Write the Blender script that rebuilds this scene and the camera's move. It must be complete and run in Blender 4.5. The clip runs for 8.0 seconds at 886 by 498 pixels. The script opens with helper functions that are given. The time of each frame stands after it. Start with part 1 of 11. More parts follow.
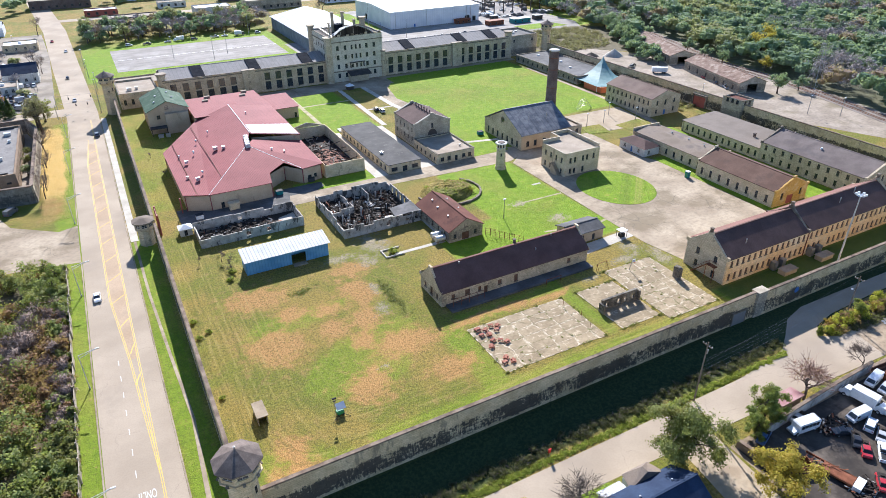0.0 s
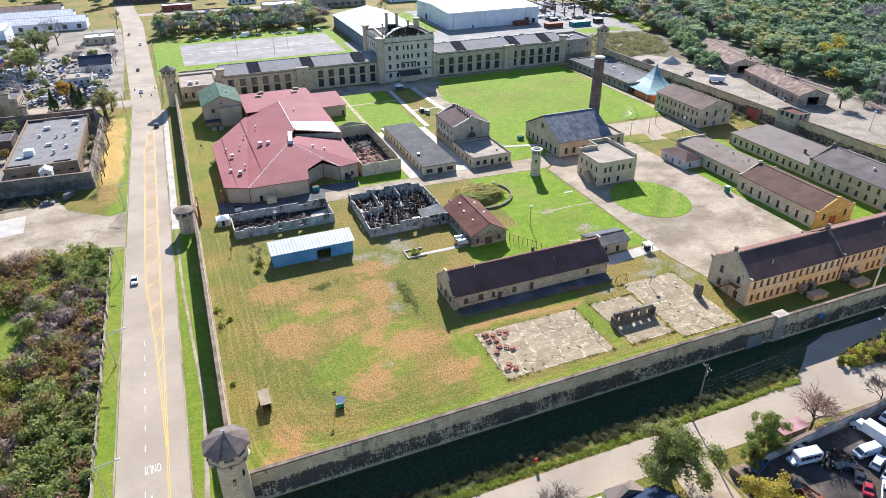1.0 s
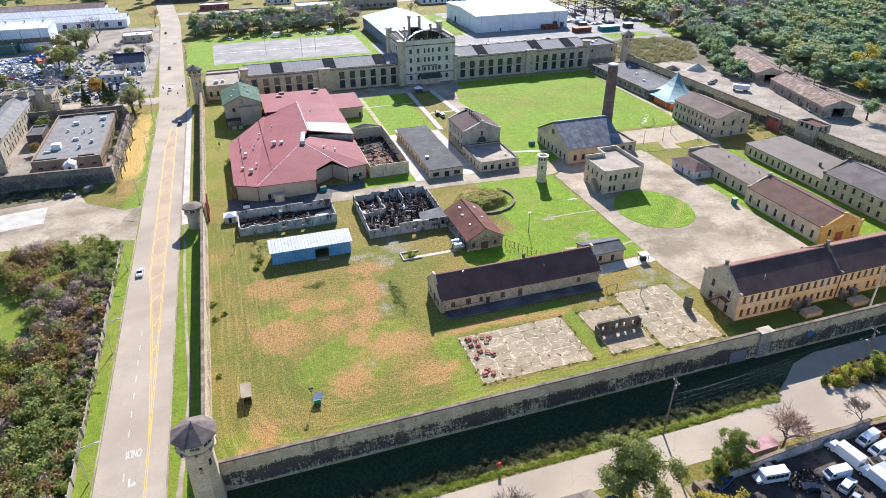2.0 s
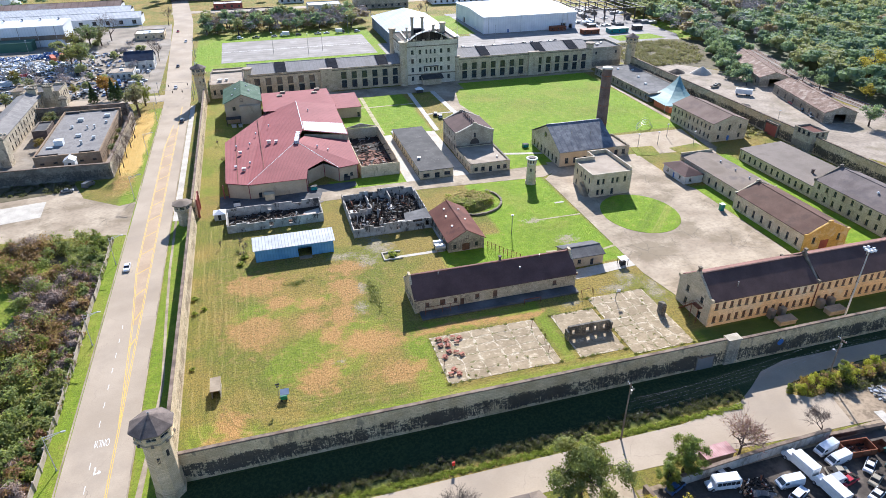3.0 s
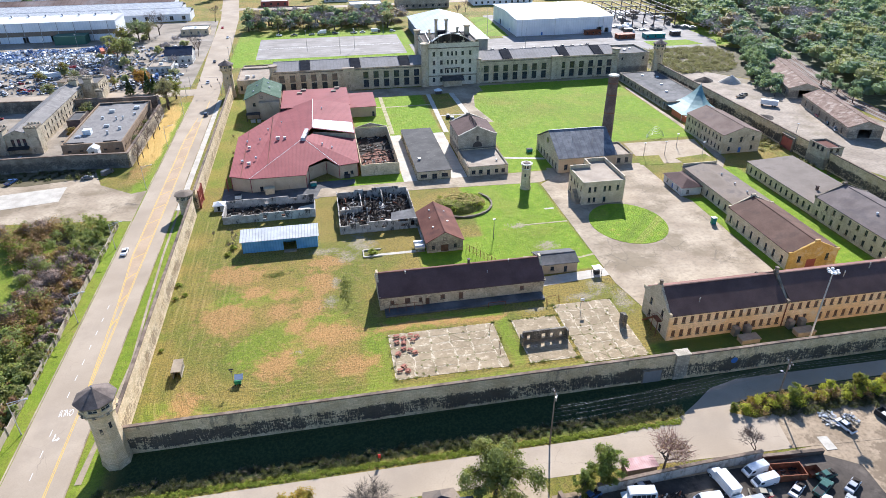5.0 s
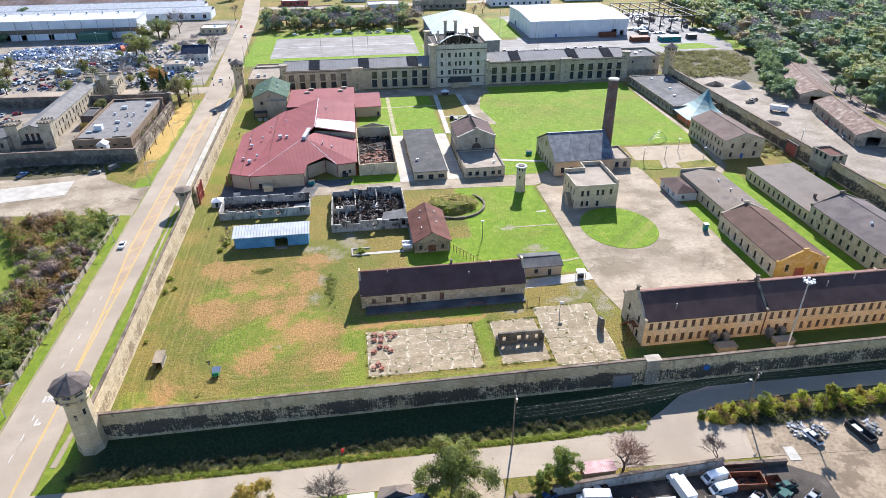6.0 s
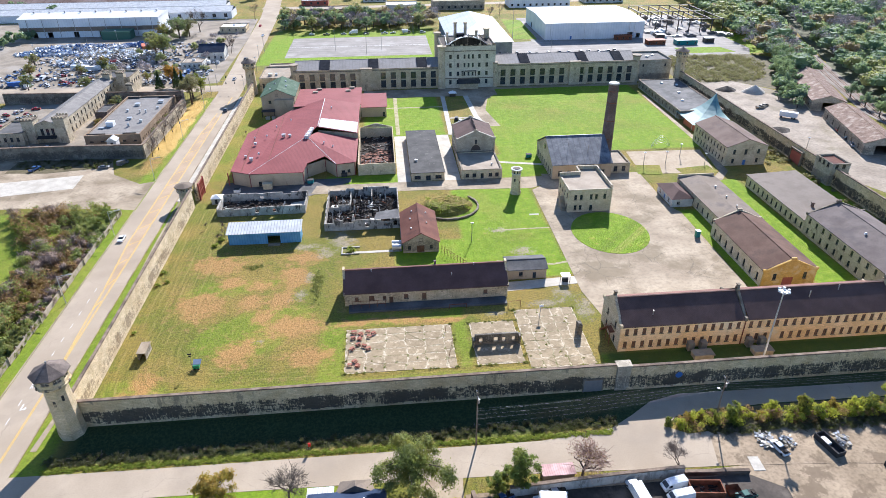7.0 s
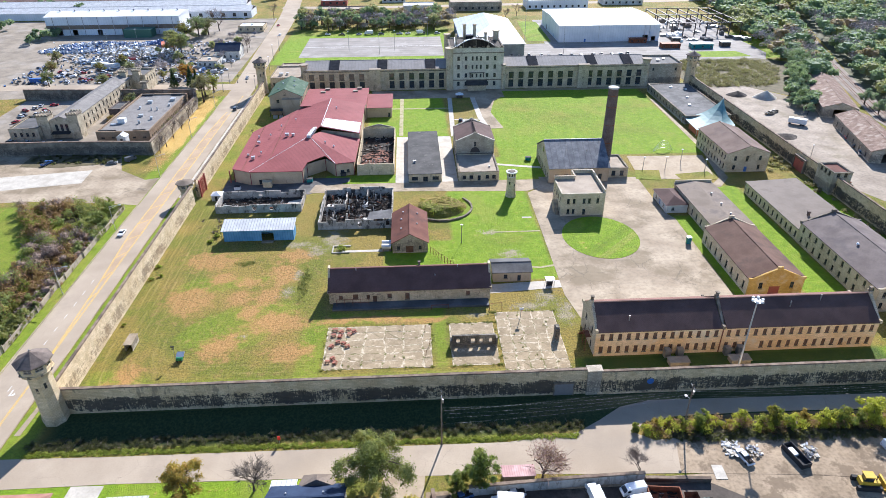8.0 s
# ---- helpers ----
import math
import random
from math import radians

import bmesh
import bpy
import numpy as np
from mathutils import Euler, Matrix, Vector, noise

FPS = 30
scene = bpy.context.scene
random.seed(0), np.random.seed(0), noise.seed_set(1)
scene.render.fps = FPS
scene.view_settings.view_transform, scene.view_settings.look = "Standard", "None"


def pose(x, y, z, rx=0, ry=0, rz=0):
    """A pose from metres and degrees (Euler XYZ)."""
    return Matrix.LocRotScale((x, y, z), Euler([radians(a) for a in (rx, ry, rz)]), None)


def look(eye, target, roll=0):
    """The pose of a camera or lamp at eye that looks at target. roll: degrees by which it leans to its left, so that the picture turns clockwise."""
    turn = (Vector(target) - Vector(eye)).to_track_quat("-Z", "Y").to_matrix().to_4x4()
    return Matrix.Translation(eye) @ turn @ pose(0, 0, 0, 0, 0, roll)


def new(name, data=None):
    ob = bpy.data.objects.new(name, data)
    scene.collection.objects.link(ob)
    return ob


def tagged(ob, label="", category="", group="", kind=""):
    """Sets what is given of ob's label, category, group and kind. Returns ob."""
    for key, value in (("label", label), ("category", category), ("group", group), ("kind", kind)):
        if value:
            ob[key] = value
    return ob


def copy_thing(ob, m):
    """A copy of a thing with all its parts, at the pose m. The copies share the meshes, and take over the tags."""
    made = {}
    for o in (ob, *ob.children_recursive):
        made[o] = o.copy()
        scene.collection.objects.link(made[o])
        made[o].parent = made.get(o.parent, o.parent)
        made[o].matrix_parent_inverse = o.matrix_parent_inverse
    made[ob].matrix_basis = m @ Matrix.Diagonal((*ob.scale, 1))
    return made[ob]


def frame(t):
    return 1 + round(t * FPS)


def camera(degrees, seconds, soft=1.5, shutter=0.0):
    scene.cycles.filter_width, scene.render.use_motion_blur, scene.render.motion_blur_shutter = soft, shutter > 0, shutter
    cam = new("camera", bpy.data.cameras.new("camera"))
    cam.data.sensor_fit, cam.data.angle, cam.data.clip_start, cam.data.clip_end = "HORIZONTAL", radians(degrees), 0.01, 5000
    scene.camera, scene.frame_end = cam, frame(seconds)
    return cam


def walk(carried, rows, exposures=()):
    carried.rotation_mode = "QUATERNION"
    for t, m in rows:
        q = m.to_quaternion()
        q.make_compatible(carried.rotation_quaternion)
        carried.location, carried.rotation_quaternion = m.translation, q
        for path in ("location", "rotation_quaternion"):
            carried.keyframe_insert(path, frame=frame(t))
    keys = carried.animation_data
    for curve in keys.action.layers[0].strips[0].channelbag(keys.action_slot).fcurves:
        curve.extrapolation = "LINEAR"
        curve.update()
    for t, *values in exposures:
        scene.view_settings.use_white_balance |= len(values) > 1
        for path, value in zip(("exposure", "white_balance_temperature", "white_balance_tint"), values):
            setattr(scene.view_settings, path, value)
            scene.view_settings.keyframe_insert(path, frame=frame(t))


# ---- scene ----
cam = camera(69.5, 8.0, soft=0.8)
PATH = [
    (0, (-6.916, -79.789, 97.851), (-6.093, -78.261, 96.856), -0.4),
    (0.5, (-1.927, -83.395, 99.334), (-1.191, -81.826, 98.336), -0.4),
    (1, (3.354, -86.681, 100.625), (4.002, -85.074, 99.626), -0.4),
    (1.5, (9.125, -90.013, 101.9), (9.706, -88.38, 100.902), -0.4),
    (3, (25.901, -98.202, 104.572), (26.384, -96.539, 103.571), -0.3),
    (3.5, (31.629, -100.628, 105.272), (32.069, -98.954, 104.271), -0.3),
    (4, (37.345, -103.05, 105.89), (37.745, -101.366, 104.889), -0.3),
    (4.5, (43.18, -105.376, 106.724), (43.538, -103.683, 105.721), -0.3),
    (6, (61.152, -111.457, 108.842), (61.392, -109.745, 107.837), -0.3),
    (6.5, (67.414, -113.129, 109.623), (67.614, -111.411, 108.617), -0.3),
    (7, (73.362, -114.712, 110.357), (73.523, -112.991, 109.351), -0.3),
    (7.5, (79.429, -116.17, 111.145), (79.55, -114.446, 110.139), -0.3),
    (8, (85.501, -117.453, 111.984), (85.585, -115.727, 110.977), -0.3),
]
walk(cam, [(t, look(eye, target, roll)) for t, eye, target, roll in PATH], exposures=[(0, 1.05, 5680, 13), (8, 1.05, 5680, 13)])

# ---- light ----
SUN_AZ, SUN_EL = radians(19.5), radians(32.5)  # clockwise from +y, above the horizon
world = bpy.data.worlds.new("world")
scene.world = world
world.use_nodes = True
wn = world.node_tree.nodes
sky = wn.new("ShaderNodeTexSky")
sky.sky_type, sky.sun_disc = "NISHITA", False
sky.sun_elevation, sky.sun_rotation = SUN_EL, SUN_AZ
sky.air_density, sky.dust_density, sky.ozone_density = 1.0, 0.4, 4.0
world.node_tree.links.new(sky.outputs[0], wn["Background"].inputs[0])
wn["Background"].inputs[1].default_value = 0.088
sun_data = bpy.data.lights.new("sun", "SUN")
sun_data.energy, sun_data.angle, sun_data.color = 5.0, radians(0.53), (1.0, 0.925, 0.82)
sun = new("sun", sun_data)
sun.matrix_world = look((math.sin(SUN_AZ) * math.cos(SUN_EL) * 300, math.cos(SUN_AZ) * math.cos(SUN_EL) * 300, math.sin(SUN_EL) * 300), (0, 0, 0))

# ---- materials ----


class Nodes:
    """A short hand for shader nodes."""

    def __init__(self, name, rough=0.85, metal=0.0, spec=0.3):
        self.mat = bpy.data.materials.new(name)
        self.mat.use_nodes = True
        self.t = self.mat.node_tree
        self.b = self.t.nodes["Principled BSDF"]
        self.b.inputs["Roughness"].default_value = rough
        self.b.inputs["Metallic"].default_value = metal
        self.b.inputs["Specular IOR Level"].default_value = spec
        self.geo = None

    def n(self, kind, **inputs):
        node = self.t.nodes.new("ShaderNode" + kind)
        for k, v in inputs.items():
            self.set(node, k.replace("_", " "), v)
        return node

    def set(self, node, key, v):
        sock = node.inputs[int(key)] if key.isdigit() else node.inputs[key]
        if isinstance(v, bpy.types.NodeSocket):
            self.t.links.new(v, sock)
        else:
            sock.default_value = v

    def pos(self):
        if not self.geo:
            self.geo = self.n("NewGeometry")
        return self.geo.outputs["Position"]

    def math(self, op, a, b=0.0):
        node = self.n("Math")
        node.operation = op
        self.set(node, "0", a), self.set(node, "1", b)
        return node.outputs[0]

    def scaled(self, vec, s):
        node = self.n("VectorMath")
        node.operation = "MULTIPLY"
        self.set(node, "0", vec), self.set(node, "1", s)
        return node.outputs[0]

    def wallvec(self):
        sep = self.n("SeparateXYZ")
        self.set(sep, "0", self.pos())
        comb = self.n("CombineXYZ")
        self.set(comb, "0", self.math("ADD", sep.outputs[0], sep.outputs[1]))
        self.set(comb, "1", sep.outputs[2])
        return comb.outputs[0]

    def noise(self, scale, detail=4.0, vec=None, rough=0.55):
        node = self.n("TexNoise", Scale=scale, Detail=detail, Roughness=rough)
        self.set(node, "Vector", vec if vec is not None else self.pos())
        return node.outputs[0]

    def ramp(self, fac, lo, hi):
        node = self.n("MapRange")
        node.interpolation_type = "SMOOTHSTEP"
        self.set(node, "0", fac), self.set(node, "1", lo), self.set(node, "2", hi)
        return node.outputs[0]

    def mix(self, fac, a, b, mode="MIX"):
        node = self.n("Mix")
        node.data_type, node.blend_type = "RGBA", mode
        for sock, v in ((node.inputs[0], fac), (node.inputs[6], a), (node.inputs[7], b)):
            if isinstance(v, bpy.types.NodeSocket):
                self.t.links.new(v, sock)
            else:
                sock.default_value = v if sock.type == "VALUE" else (*v, 1.0)
        return node.outputs[2]

    def done(self, color, bump=None, strength=0.3, dist=0.05):
        self.set(self.b, "Base Color", color)
        if bump is not None:
            node = self.n("Bump", Strength=strength, Distance=dist, Height=bump)
            self.set(self.b, "Normal", node.outputs[0])
        return self.mat


def surface(name, dark, light, scale=0.4, fine=4.0, rough=0.85, metal=0.0, spec=0.15, bump=0.3, stain=None, amount=0.5, stain_scale=0.12,
            streak=None, brick=None, ribs=None, shade=0.25, island=0.0, rand=0.0, blocks=None, crack=None, edge=(0.5, 0.66)):
    """A weathered surface: two colours by a broad and a fine noise, with stains, streaks down a wall, coursed stones or ribs."""
    m = Nodes(name, rough, metal, spec)
    big, small = m.noise(scale, 5), m.noise(fine, 3)
    col = m.mix(m.ramp(big, 0.3, 0.7), dark, light)
    col = m.mix(m.math("MULTIPLY", m.ramp(small, 0.35, 0.75), shade), col, tuple(c * 0.45 for c in dark))
    height = small
    if brick:
        w, h, mortar = brick
        tex = m.n("TexBrick", Scale=1.0)
        m.set(tex, "Vector", m.wallvec())
        m.set(tex, "Brick Width", w), m.set(tex, "Row Height", h), m.set(tex, "Mortar Size", 0.03)
        m.set(tex, "Color1", (0.62, 0.62, 0.62, 1)), m.set(tex, "Color2", (1.0, 1.0, 1.0, 1)), m.set(tex, "Mortar", (*mortar, 1))
        col = m.mix(0.5, col, tex.outputs[0], "MULTIPLY")
        height = m.math("ADD", small, m.math("MULTIPLY", tex.outputs[1], -1.5))
    if ribs:
        axis, pitch, tone = ribs
        sep = m.n("SeparateXYZ")
        m.set(sep, "0", m.pos())
        if axis == 2:
            u = m.math("ADD", sep.outputs[0], sep.outputs[1])
        else:
            u = sep.outputs[axis]
        saw = m.math("FRACT", m.math("DIVIDE", u, pitch))
        seam = m.ramp(m.math("ABSOLUTE", m.math("SUBTRACT", saw, 0.5)), 0.36, 0.47)
        col = m.mix(m.math("MULTIPLY", seam, tone), col, tuple(c * 0.35 for c in dark))
        height = m.math("ADD", m.math("MULTIPLY", small, 0.3), seam)
    if stain:
        s = m.noise(stain_scale, 6, rough=0.65)
        col = m.mix(m.math("MULTIPLY", m.ramp(s, *edge), amount), col, stain)
    if streak:
        tone, amt, cover = streak
        v = m.noise(1.0, 5, m.scaled(m.wallvec(), (0.55, 0.2, 1.0)), 0.7)
        v2 = m.noise(0.09, 3)
        v = m.math("ADD", v, m.math("MULTIPLY", m.math("SUBTRACT", v2, 0.5), 0.5))
        col = m.mix(m.math("MULTIPLY", m.ramp(v, cover, cover + 0.08), amt), col, tone)
    if blocks:
        tone, amt, cover = blocks
        snap = m.n("VectorMath")
        snap.operation = "SNAP"
        m.set(snap, "0", m.wallvec()), m.set(snap, "1", (0.75, 0.4, 1.0))
        v = m.noise(1.9, 3, m.scaled(snap.outputs[0], (0.45, 0.8, 1.0)), 0.8)
        w = m.noise(2.2, 9, m.scaled(m.wallvec(), (0.7, 1.1, 1.0)), 0.85)
        drip = m.noise(1.0, 5, m.scaled(m.wallvec(), (2.8, 0.35, 1.0)), 0.75)
        sep = m.n("SeparateXYZ")
        m.set(sep, "0", m.pos())
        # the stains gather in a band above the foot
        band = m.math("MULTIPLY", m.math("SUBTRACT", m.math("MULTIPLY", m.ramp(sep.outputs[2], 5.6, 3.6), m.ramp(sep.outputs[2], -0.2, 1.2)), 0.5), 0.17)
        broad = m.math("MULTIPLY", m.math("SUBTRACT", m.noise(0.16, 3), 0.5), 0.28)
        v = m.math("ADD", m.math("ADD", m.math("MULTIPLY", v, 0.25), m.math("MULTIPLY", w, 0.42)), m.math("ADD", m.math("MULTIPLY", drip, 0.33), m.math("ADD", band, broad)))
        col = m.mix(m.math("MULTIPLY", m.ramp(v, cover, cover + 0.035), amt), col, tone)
    if crack:
        size, width, tone = crack
        bend = m.n("VectorMath")
        bend.operation = "ADD"
        wob = m.n("TexNoise", Scale=0.5, Detail=4.0)
        m.set(wob, "Vector", m.pos())
        m.set(bend, "0", m.pos()), m.set(bend, "1", m.scaled(wob.outputs[1], (2.2, 2.2, 0.0)))
        vor = m.n("TexVoronoi", Scale=1.0 / size)
        vor.feature = "DISTANCE_TO_EDGE"
        m.set(vor, "Vector", m.scaled(bend.outputs[0], (1.0, 1.0, 0.0)))
        line = m.math("MULTIPLY", m.ramp(vor.outputs[0], width / size, 0.2 * width / size), m.ramp(m.noise(0.06, 3), 0.4, 0.6))
        col = m.mix(m.math("MULTIPLY", line, 0.5), col, tone)
    if island:
        col = m.mix(island, col, m.mix(m.geo.outputs["Random Per Island"], tuple(c * 0.4 for c in dark), light), "MIX")
    if rand:
        info = m.n("ObjectInfo")
        col = m.mix(rand, col, m.mix(info.outputs["Random"], tuple(c * 0.55 for c in dark), light))
    return m.done(col, height, bump)


def plain(name, color, rough=0.6, metal=0.0, spec=0.4, var=0.25):
    """Paint with a little dirt."""
    m = Nodes(name, rough, metal, spec)
    f = m.noise(1.7, 4)
    return m.done(m.mix(m.math("MULTIPLY", m.ramp(f, 0.4, 0.75), var), color, tuple(c * 0.5 for c in color)))


def foliage(name, a, b, c, rust=(0.16, 0.07, 0.02), rust_amount=0.0, yellow=(0.30, 0.22, 0.03), yellow_amount=0.0, gray_amount=0.0, patch=0.09):
    """Leaves: three greens leaf by leaf, with trees or boughs that have turned."""
    m = Nodes(name, 0.6, 0.0, 0.25)
    m.pos()
    r = m.geo.outputs["Random Per Island"]
    col = m.mix(m.ramp(r, 0.0, 0.55), a, b)
    col = m.mix(m.ramp(r, 0.55, 1.0), col, c)
    big = m.noise(patch, 2)
    other = m.noise(patch * 1.4, 2, m.scaled(m.pos(), (1.0, -1.0, 0.6)))
    third = m.noise(patch * 1.1, 2, m.scaled(m.pos(), (-1.0, 1.0, 0.5)))
    if gray_amount:
        col = m.mix(m.math("MULTIPLY", m.ramp(third, 0.44, 0.58), gray_amount), col, (0.23, 0.19, 0.155))
    if rust_amount:
        col = m.mix(m.math("MULTIPLY", m.ramp(big, 0.5, 0.62), rust_amount), col, rust)
    if yellow_amount:
        col = m.mix(m.math("MULTIPLY", m.ramp(other, 0.52, 0.64), yellow_amount), col, yellow)
    m.set(m.b, "Base Color", col)
    # thin leaves let some light through
    trans = m.n("BsdfTranslucent")
    m.set(trans, "Color", m.mix(0.35, col, (0.35, 0.42, 0.06)))
    mixer = m.n("MixShader")
    m.set(mixer, "0", 0.52)
    m.t.links.new(m.b.outputs[0], mixer.inputs[1])
    m.t.links.new(trans.outputs[0], mixer.inputs[2])
    m.t.links.new(mixer.outputs[0], m.t.nodes["Material Output"].inputs[0])
    return m.mat


def glass(name, tint=(0.02, 0.025, 0.03)):
    m = Nodes(name, 0.08, 0.0, 0.6)
    f = m.noise(0.6, 2)
    return m.done(m.mix(m.ramp(f, 0.3, 0.7), tint, tuple(c * 2.2 for c in tint)))


STONE = surface("limestone", (0.55, 0.45, 0.3), (0.73, 0.62, 0.44), 0.25, 3.0, brick=(0.9, 0.38, (0.3, 0.26, 0.2)), streak=((0.09, 0.075, 0.06), 0.5, 0.6), bump=0.5)
TOWERSTONE = surface("tower_limestone", (0.66, 0.5, 0.29), (0.82, 0.66, 0.43), 0.3, 2.5, brick=(0.8, 0.4, (0.4, 0.35, 0.27)), streak=((0.25, 0.19, 0.12), 0.45, 0.6), bump=0.5)
SHEDSTONE = surface("warm_stained_limestone", (0.60, 0.47, 0.29), (0.77, 0.63, 0.42), 0.3, 2.5, brick=(0.9, 0.4, (0.3, 0.25, 0.18)), blocks=((0.13, 0.10, 0.075), 0.6, 0.6), bump=0.6)
SHEDBROWN = surface("dark_shed_shingles", (0.1, 0.058, 0.05), (0.145, 0.085, 0.075), 0.2, 3.0, spec=0.15, stain=(0.10, 0.055, 0.05), amount=0.4, bump=0.25)
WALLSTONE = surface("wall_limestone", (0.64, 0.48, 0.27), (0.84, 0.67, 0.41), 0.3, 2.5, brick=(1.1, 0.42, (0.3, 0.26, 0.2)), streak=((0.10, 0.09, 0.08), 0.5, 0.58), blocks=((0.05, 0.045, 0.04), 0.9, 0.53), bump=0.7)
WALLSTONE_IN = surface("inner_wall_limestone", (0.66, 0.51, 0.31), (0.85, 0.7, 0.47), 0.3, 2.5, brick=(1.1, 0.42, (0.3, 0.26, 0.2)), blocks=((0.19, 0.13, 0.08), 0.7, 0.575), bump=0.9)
GREYSTONE = surface("grey_limestone", (0.42, 0.36, 0.265), (0.62, 0.54, 0.41), 0.3, 2.5, brick=(1.0, 0.45, (0.22, 0.2, 0.17)), blocks=((0.12, 0.105, 0.09), 0.6, 0.53), bump=0.6)
# darkened copy of GREYSTONE: shade on the walls is put into the stone colour
DARKSTONE = surface("shaded_grey_limestone", (0.17, 0.15, 0.12), (0.33, 0.295, 0.235), 0.3, 2.5, brick=(1.0, 0.45, (0.2, 0.18, 0.15)), blocks=((0.06, 0.055, 0.05), 0.7, 0.56), bump=0.6)
WALLCOP = surface("dark_wall_coping", (0.15, 0.105, 0.075), (0.29, 0.22, 0.16), 0.5, 3.0, stain=(0.07, 0.055, 0.045), amount=0.7, bump=0.5)
COPING = surface("stone_coping", (0.14, 0.11, 0.08), (0.30, 0.25, 0.185), 0.5, 3.0, stain=(0.06, 0.055, 0.045), amount=0.7, bump=0.5)
YELLOW = surface("ochre_painted_stone", (0.86, 0.56, 0.27), (0.93, 0.69, 0.41), 0.18, 3.0, brick=(0.9, 0.38, (0.55, 0.5, 0.42)), stain=(0.70, 0.60, 0.42), amount=0.7, stain_scale=0.1, streak=((0.35, 0.24, 0.13), 0.3, 0.62))
ORANGE = surface("orange_painted_stone", (0.62, 0.37, 0.085), (0.72, 0.48, 0.16), 0.3, 3.0, stain=(0.66, 0.54, 0.34), amount=0.6, stain_scale=0.25, brick=(0.9, 0.38, (0.6, 0.55, 0.4)), streak=((0.3, 0.15, 0.04), 0.4, 0.6))
TAN = surface("tan_stucco", (0.46, 0.35, 0.23), (0.56, 0.44, 0.30), 0.2, 4.0, streak=((0.2, 0.15, 0.1), 0.35, 0.6), bump=0.15)
CREAM = surface("cream_painted_block", (0.65, 0.52, 0.33), (0.79, 0.66, 0.45), 0.3, 3.0, brick=(0.8, 0.4, (0.6, 0.55, 0.5)), streak=((0.2, 0.16, 0.11), 0.5, 0.58))
WHITEWALL = surface("white_painted_wall", (0.55, 0.53, 0.48), (0.74, 0.72, 0.66), 0.3, 4.0, streak=((0.3, 0.27, 0.22), 0.4, 0.58))
BROWNROOF = surface("brown_shingles", (0.095, 0.058, 0.050), (0.14, 0.088, 0.075), 0.15, 3.0, spec=0.15, stain=(0.075, 0.05, 0.045), amount=0.6, ribs=(2, 0.6, 0.12), bump=0.25)
# red shingles lightened: glancing sun on the range's back slope is in the colour
REDDISH = surface("sun_lightened_red_shingles", (0.17, 0.085, 0.065), (0.24, 0.125, 0.10), 0.15, 3.0, stain=(0.14, 0.08, 0.06), amount=0.6, bump=0.25)
MAROON = surface("maroon_shingles", (0.13, 0.05, 0.035), (0.19, 0.08, 0.055), 0.15, 3.0, stain=(0.07, 0.035, 0.03), amount=0.6, bump=0.25)
WARMROOF = surface("warm_brown_shingles", (0.115, 0.064, 0.045), (0.165, 0.098, 0.07), 0.15, 3.0, stain=(0.075, 0.05, 0.04), amount=0.6, bump=0.25)
GREYROOF = surface("grey_roofing", (0.185, 0.145, 0.108), (0.27, 0.215, 0.165), 0.12, 3.0, stain=(0.12, 0.10, 0.09), amount=0.7, bump=0.2)
DARKROOF = surface("black_roofing", (0.05, 0.048, 0.046), (0.095, 0.09, 0.084), 0.2, 1.6, spec=0.2, stain=(0.19, 0.175, 0.155), amount=0.6, stain_scale=0.45, edge=(0.58, 0.7), bump=0.3, shade=0.4)
FLATROOF = surface("grey_mineral_felt", (0.20, 0.185, 0.17), (0.30, 0.28, 0.255), 0.15, 1.2, stain=(0.14, 0.13, 0.12), amount=0.7, stain_scale=0.15, shade=0.35)
TARROOF = surface("tar_roofing", (0.085, 0.083, 0.08), (0.15, 0.145, 0.14), 0.15, 2.0, stain=(0.22, 0.21, 0.2), amount=0.5, bump=0.2)
GRAVELROOF = surface("pale_gravel_roofing", (0.31, 0.25, 0.185), (0.43, 0.355, 0.27), 0.2, 3.0, stain=(0.24, 0.21, 0.17), amount=0.5, bump=0.2)
SLATE = surface("weathered_slate", (0.085, 0.095, 0.115), (0.20, 0.205, 0.215), 0.35, 2.0, rough=0.6, spec=0.4, stain=(0.30, 0.30, 0.29), amount=0.55, stain_scale=0.3, ribs=(0, 2.4, 0.35), bump=0.3)
REDMETAL = surface("red_metal_roofing", (0.23, 0.056, 0.056), (0.29, 0.08, 0.078), 0.08, 1.5, rough=0.75, spec=0.16, ribs=(0, 0.55, 0.5), bump=0.35, shade=0.12, stain=(0.26, 0.072, 0.07), amount=0.5)
WHITEMETAL = surface("white_metal_cladding", (0.66, 0.68, 0.70), (0.80, 0.81, 0.82), 0.1, 1.0, rough=0.5, ribs=(2, 2.0, 0.12), shade=0.08, bump=0.2)
WHITEROOF = surface("white_membrane_roof", (0.74, 0.74, 0.72), (0.84, 0.84, 0.83), 0.06, 1.0, rough=0.55, shade=0.08, stain=(0.6, 0.58, 0.55), amount=0.4, bump=0.1)
BLUEMETAL = surface("blue_painted_metal", (0.11, 0.29, 0.47), (0.18, 0.39, 0.58), 0.3, 1.0, rough=0.5, ribs=(2, 0.9, 0.3), shade=0.12)
SHEDROOF = surface("pale_corrugated_roof", (0.5, 0.5, 0.49), (0.64, 0.645, 0.635), 0.3, 1.0, rough=0.6, ribs=(0, 1.0, 0.6), shade=0.1)
GREENROOF = surface("green_shingles", (0.04, 0.085, 0.05), (0.075, 0.13, 0.08), 0.25, 3.0, stain=(0.17, 0.2, 0.16), amount=0.5, stain_scale=0.3)
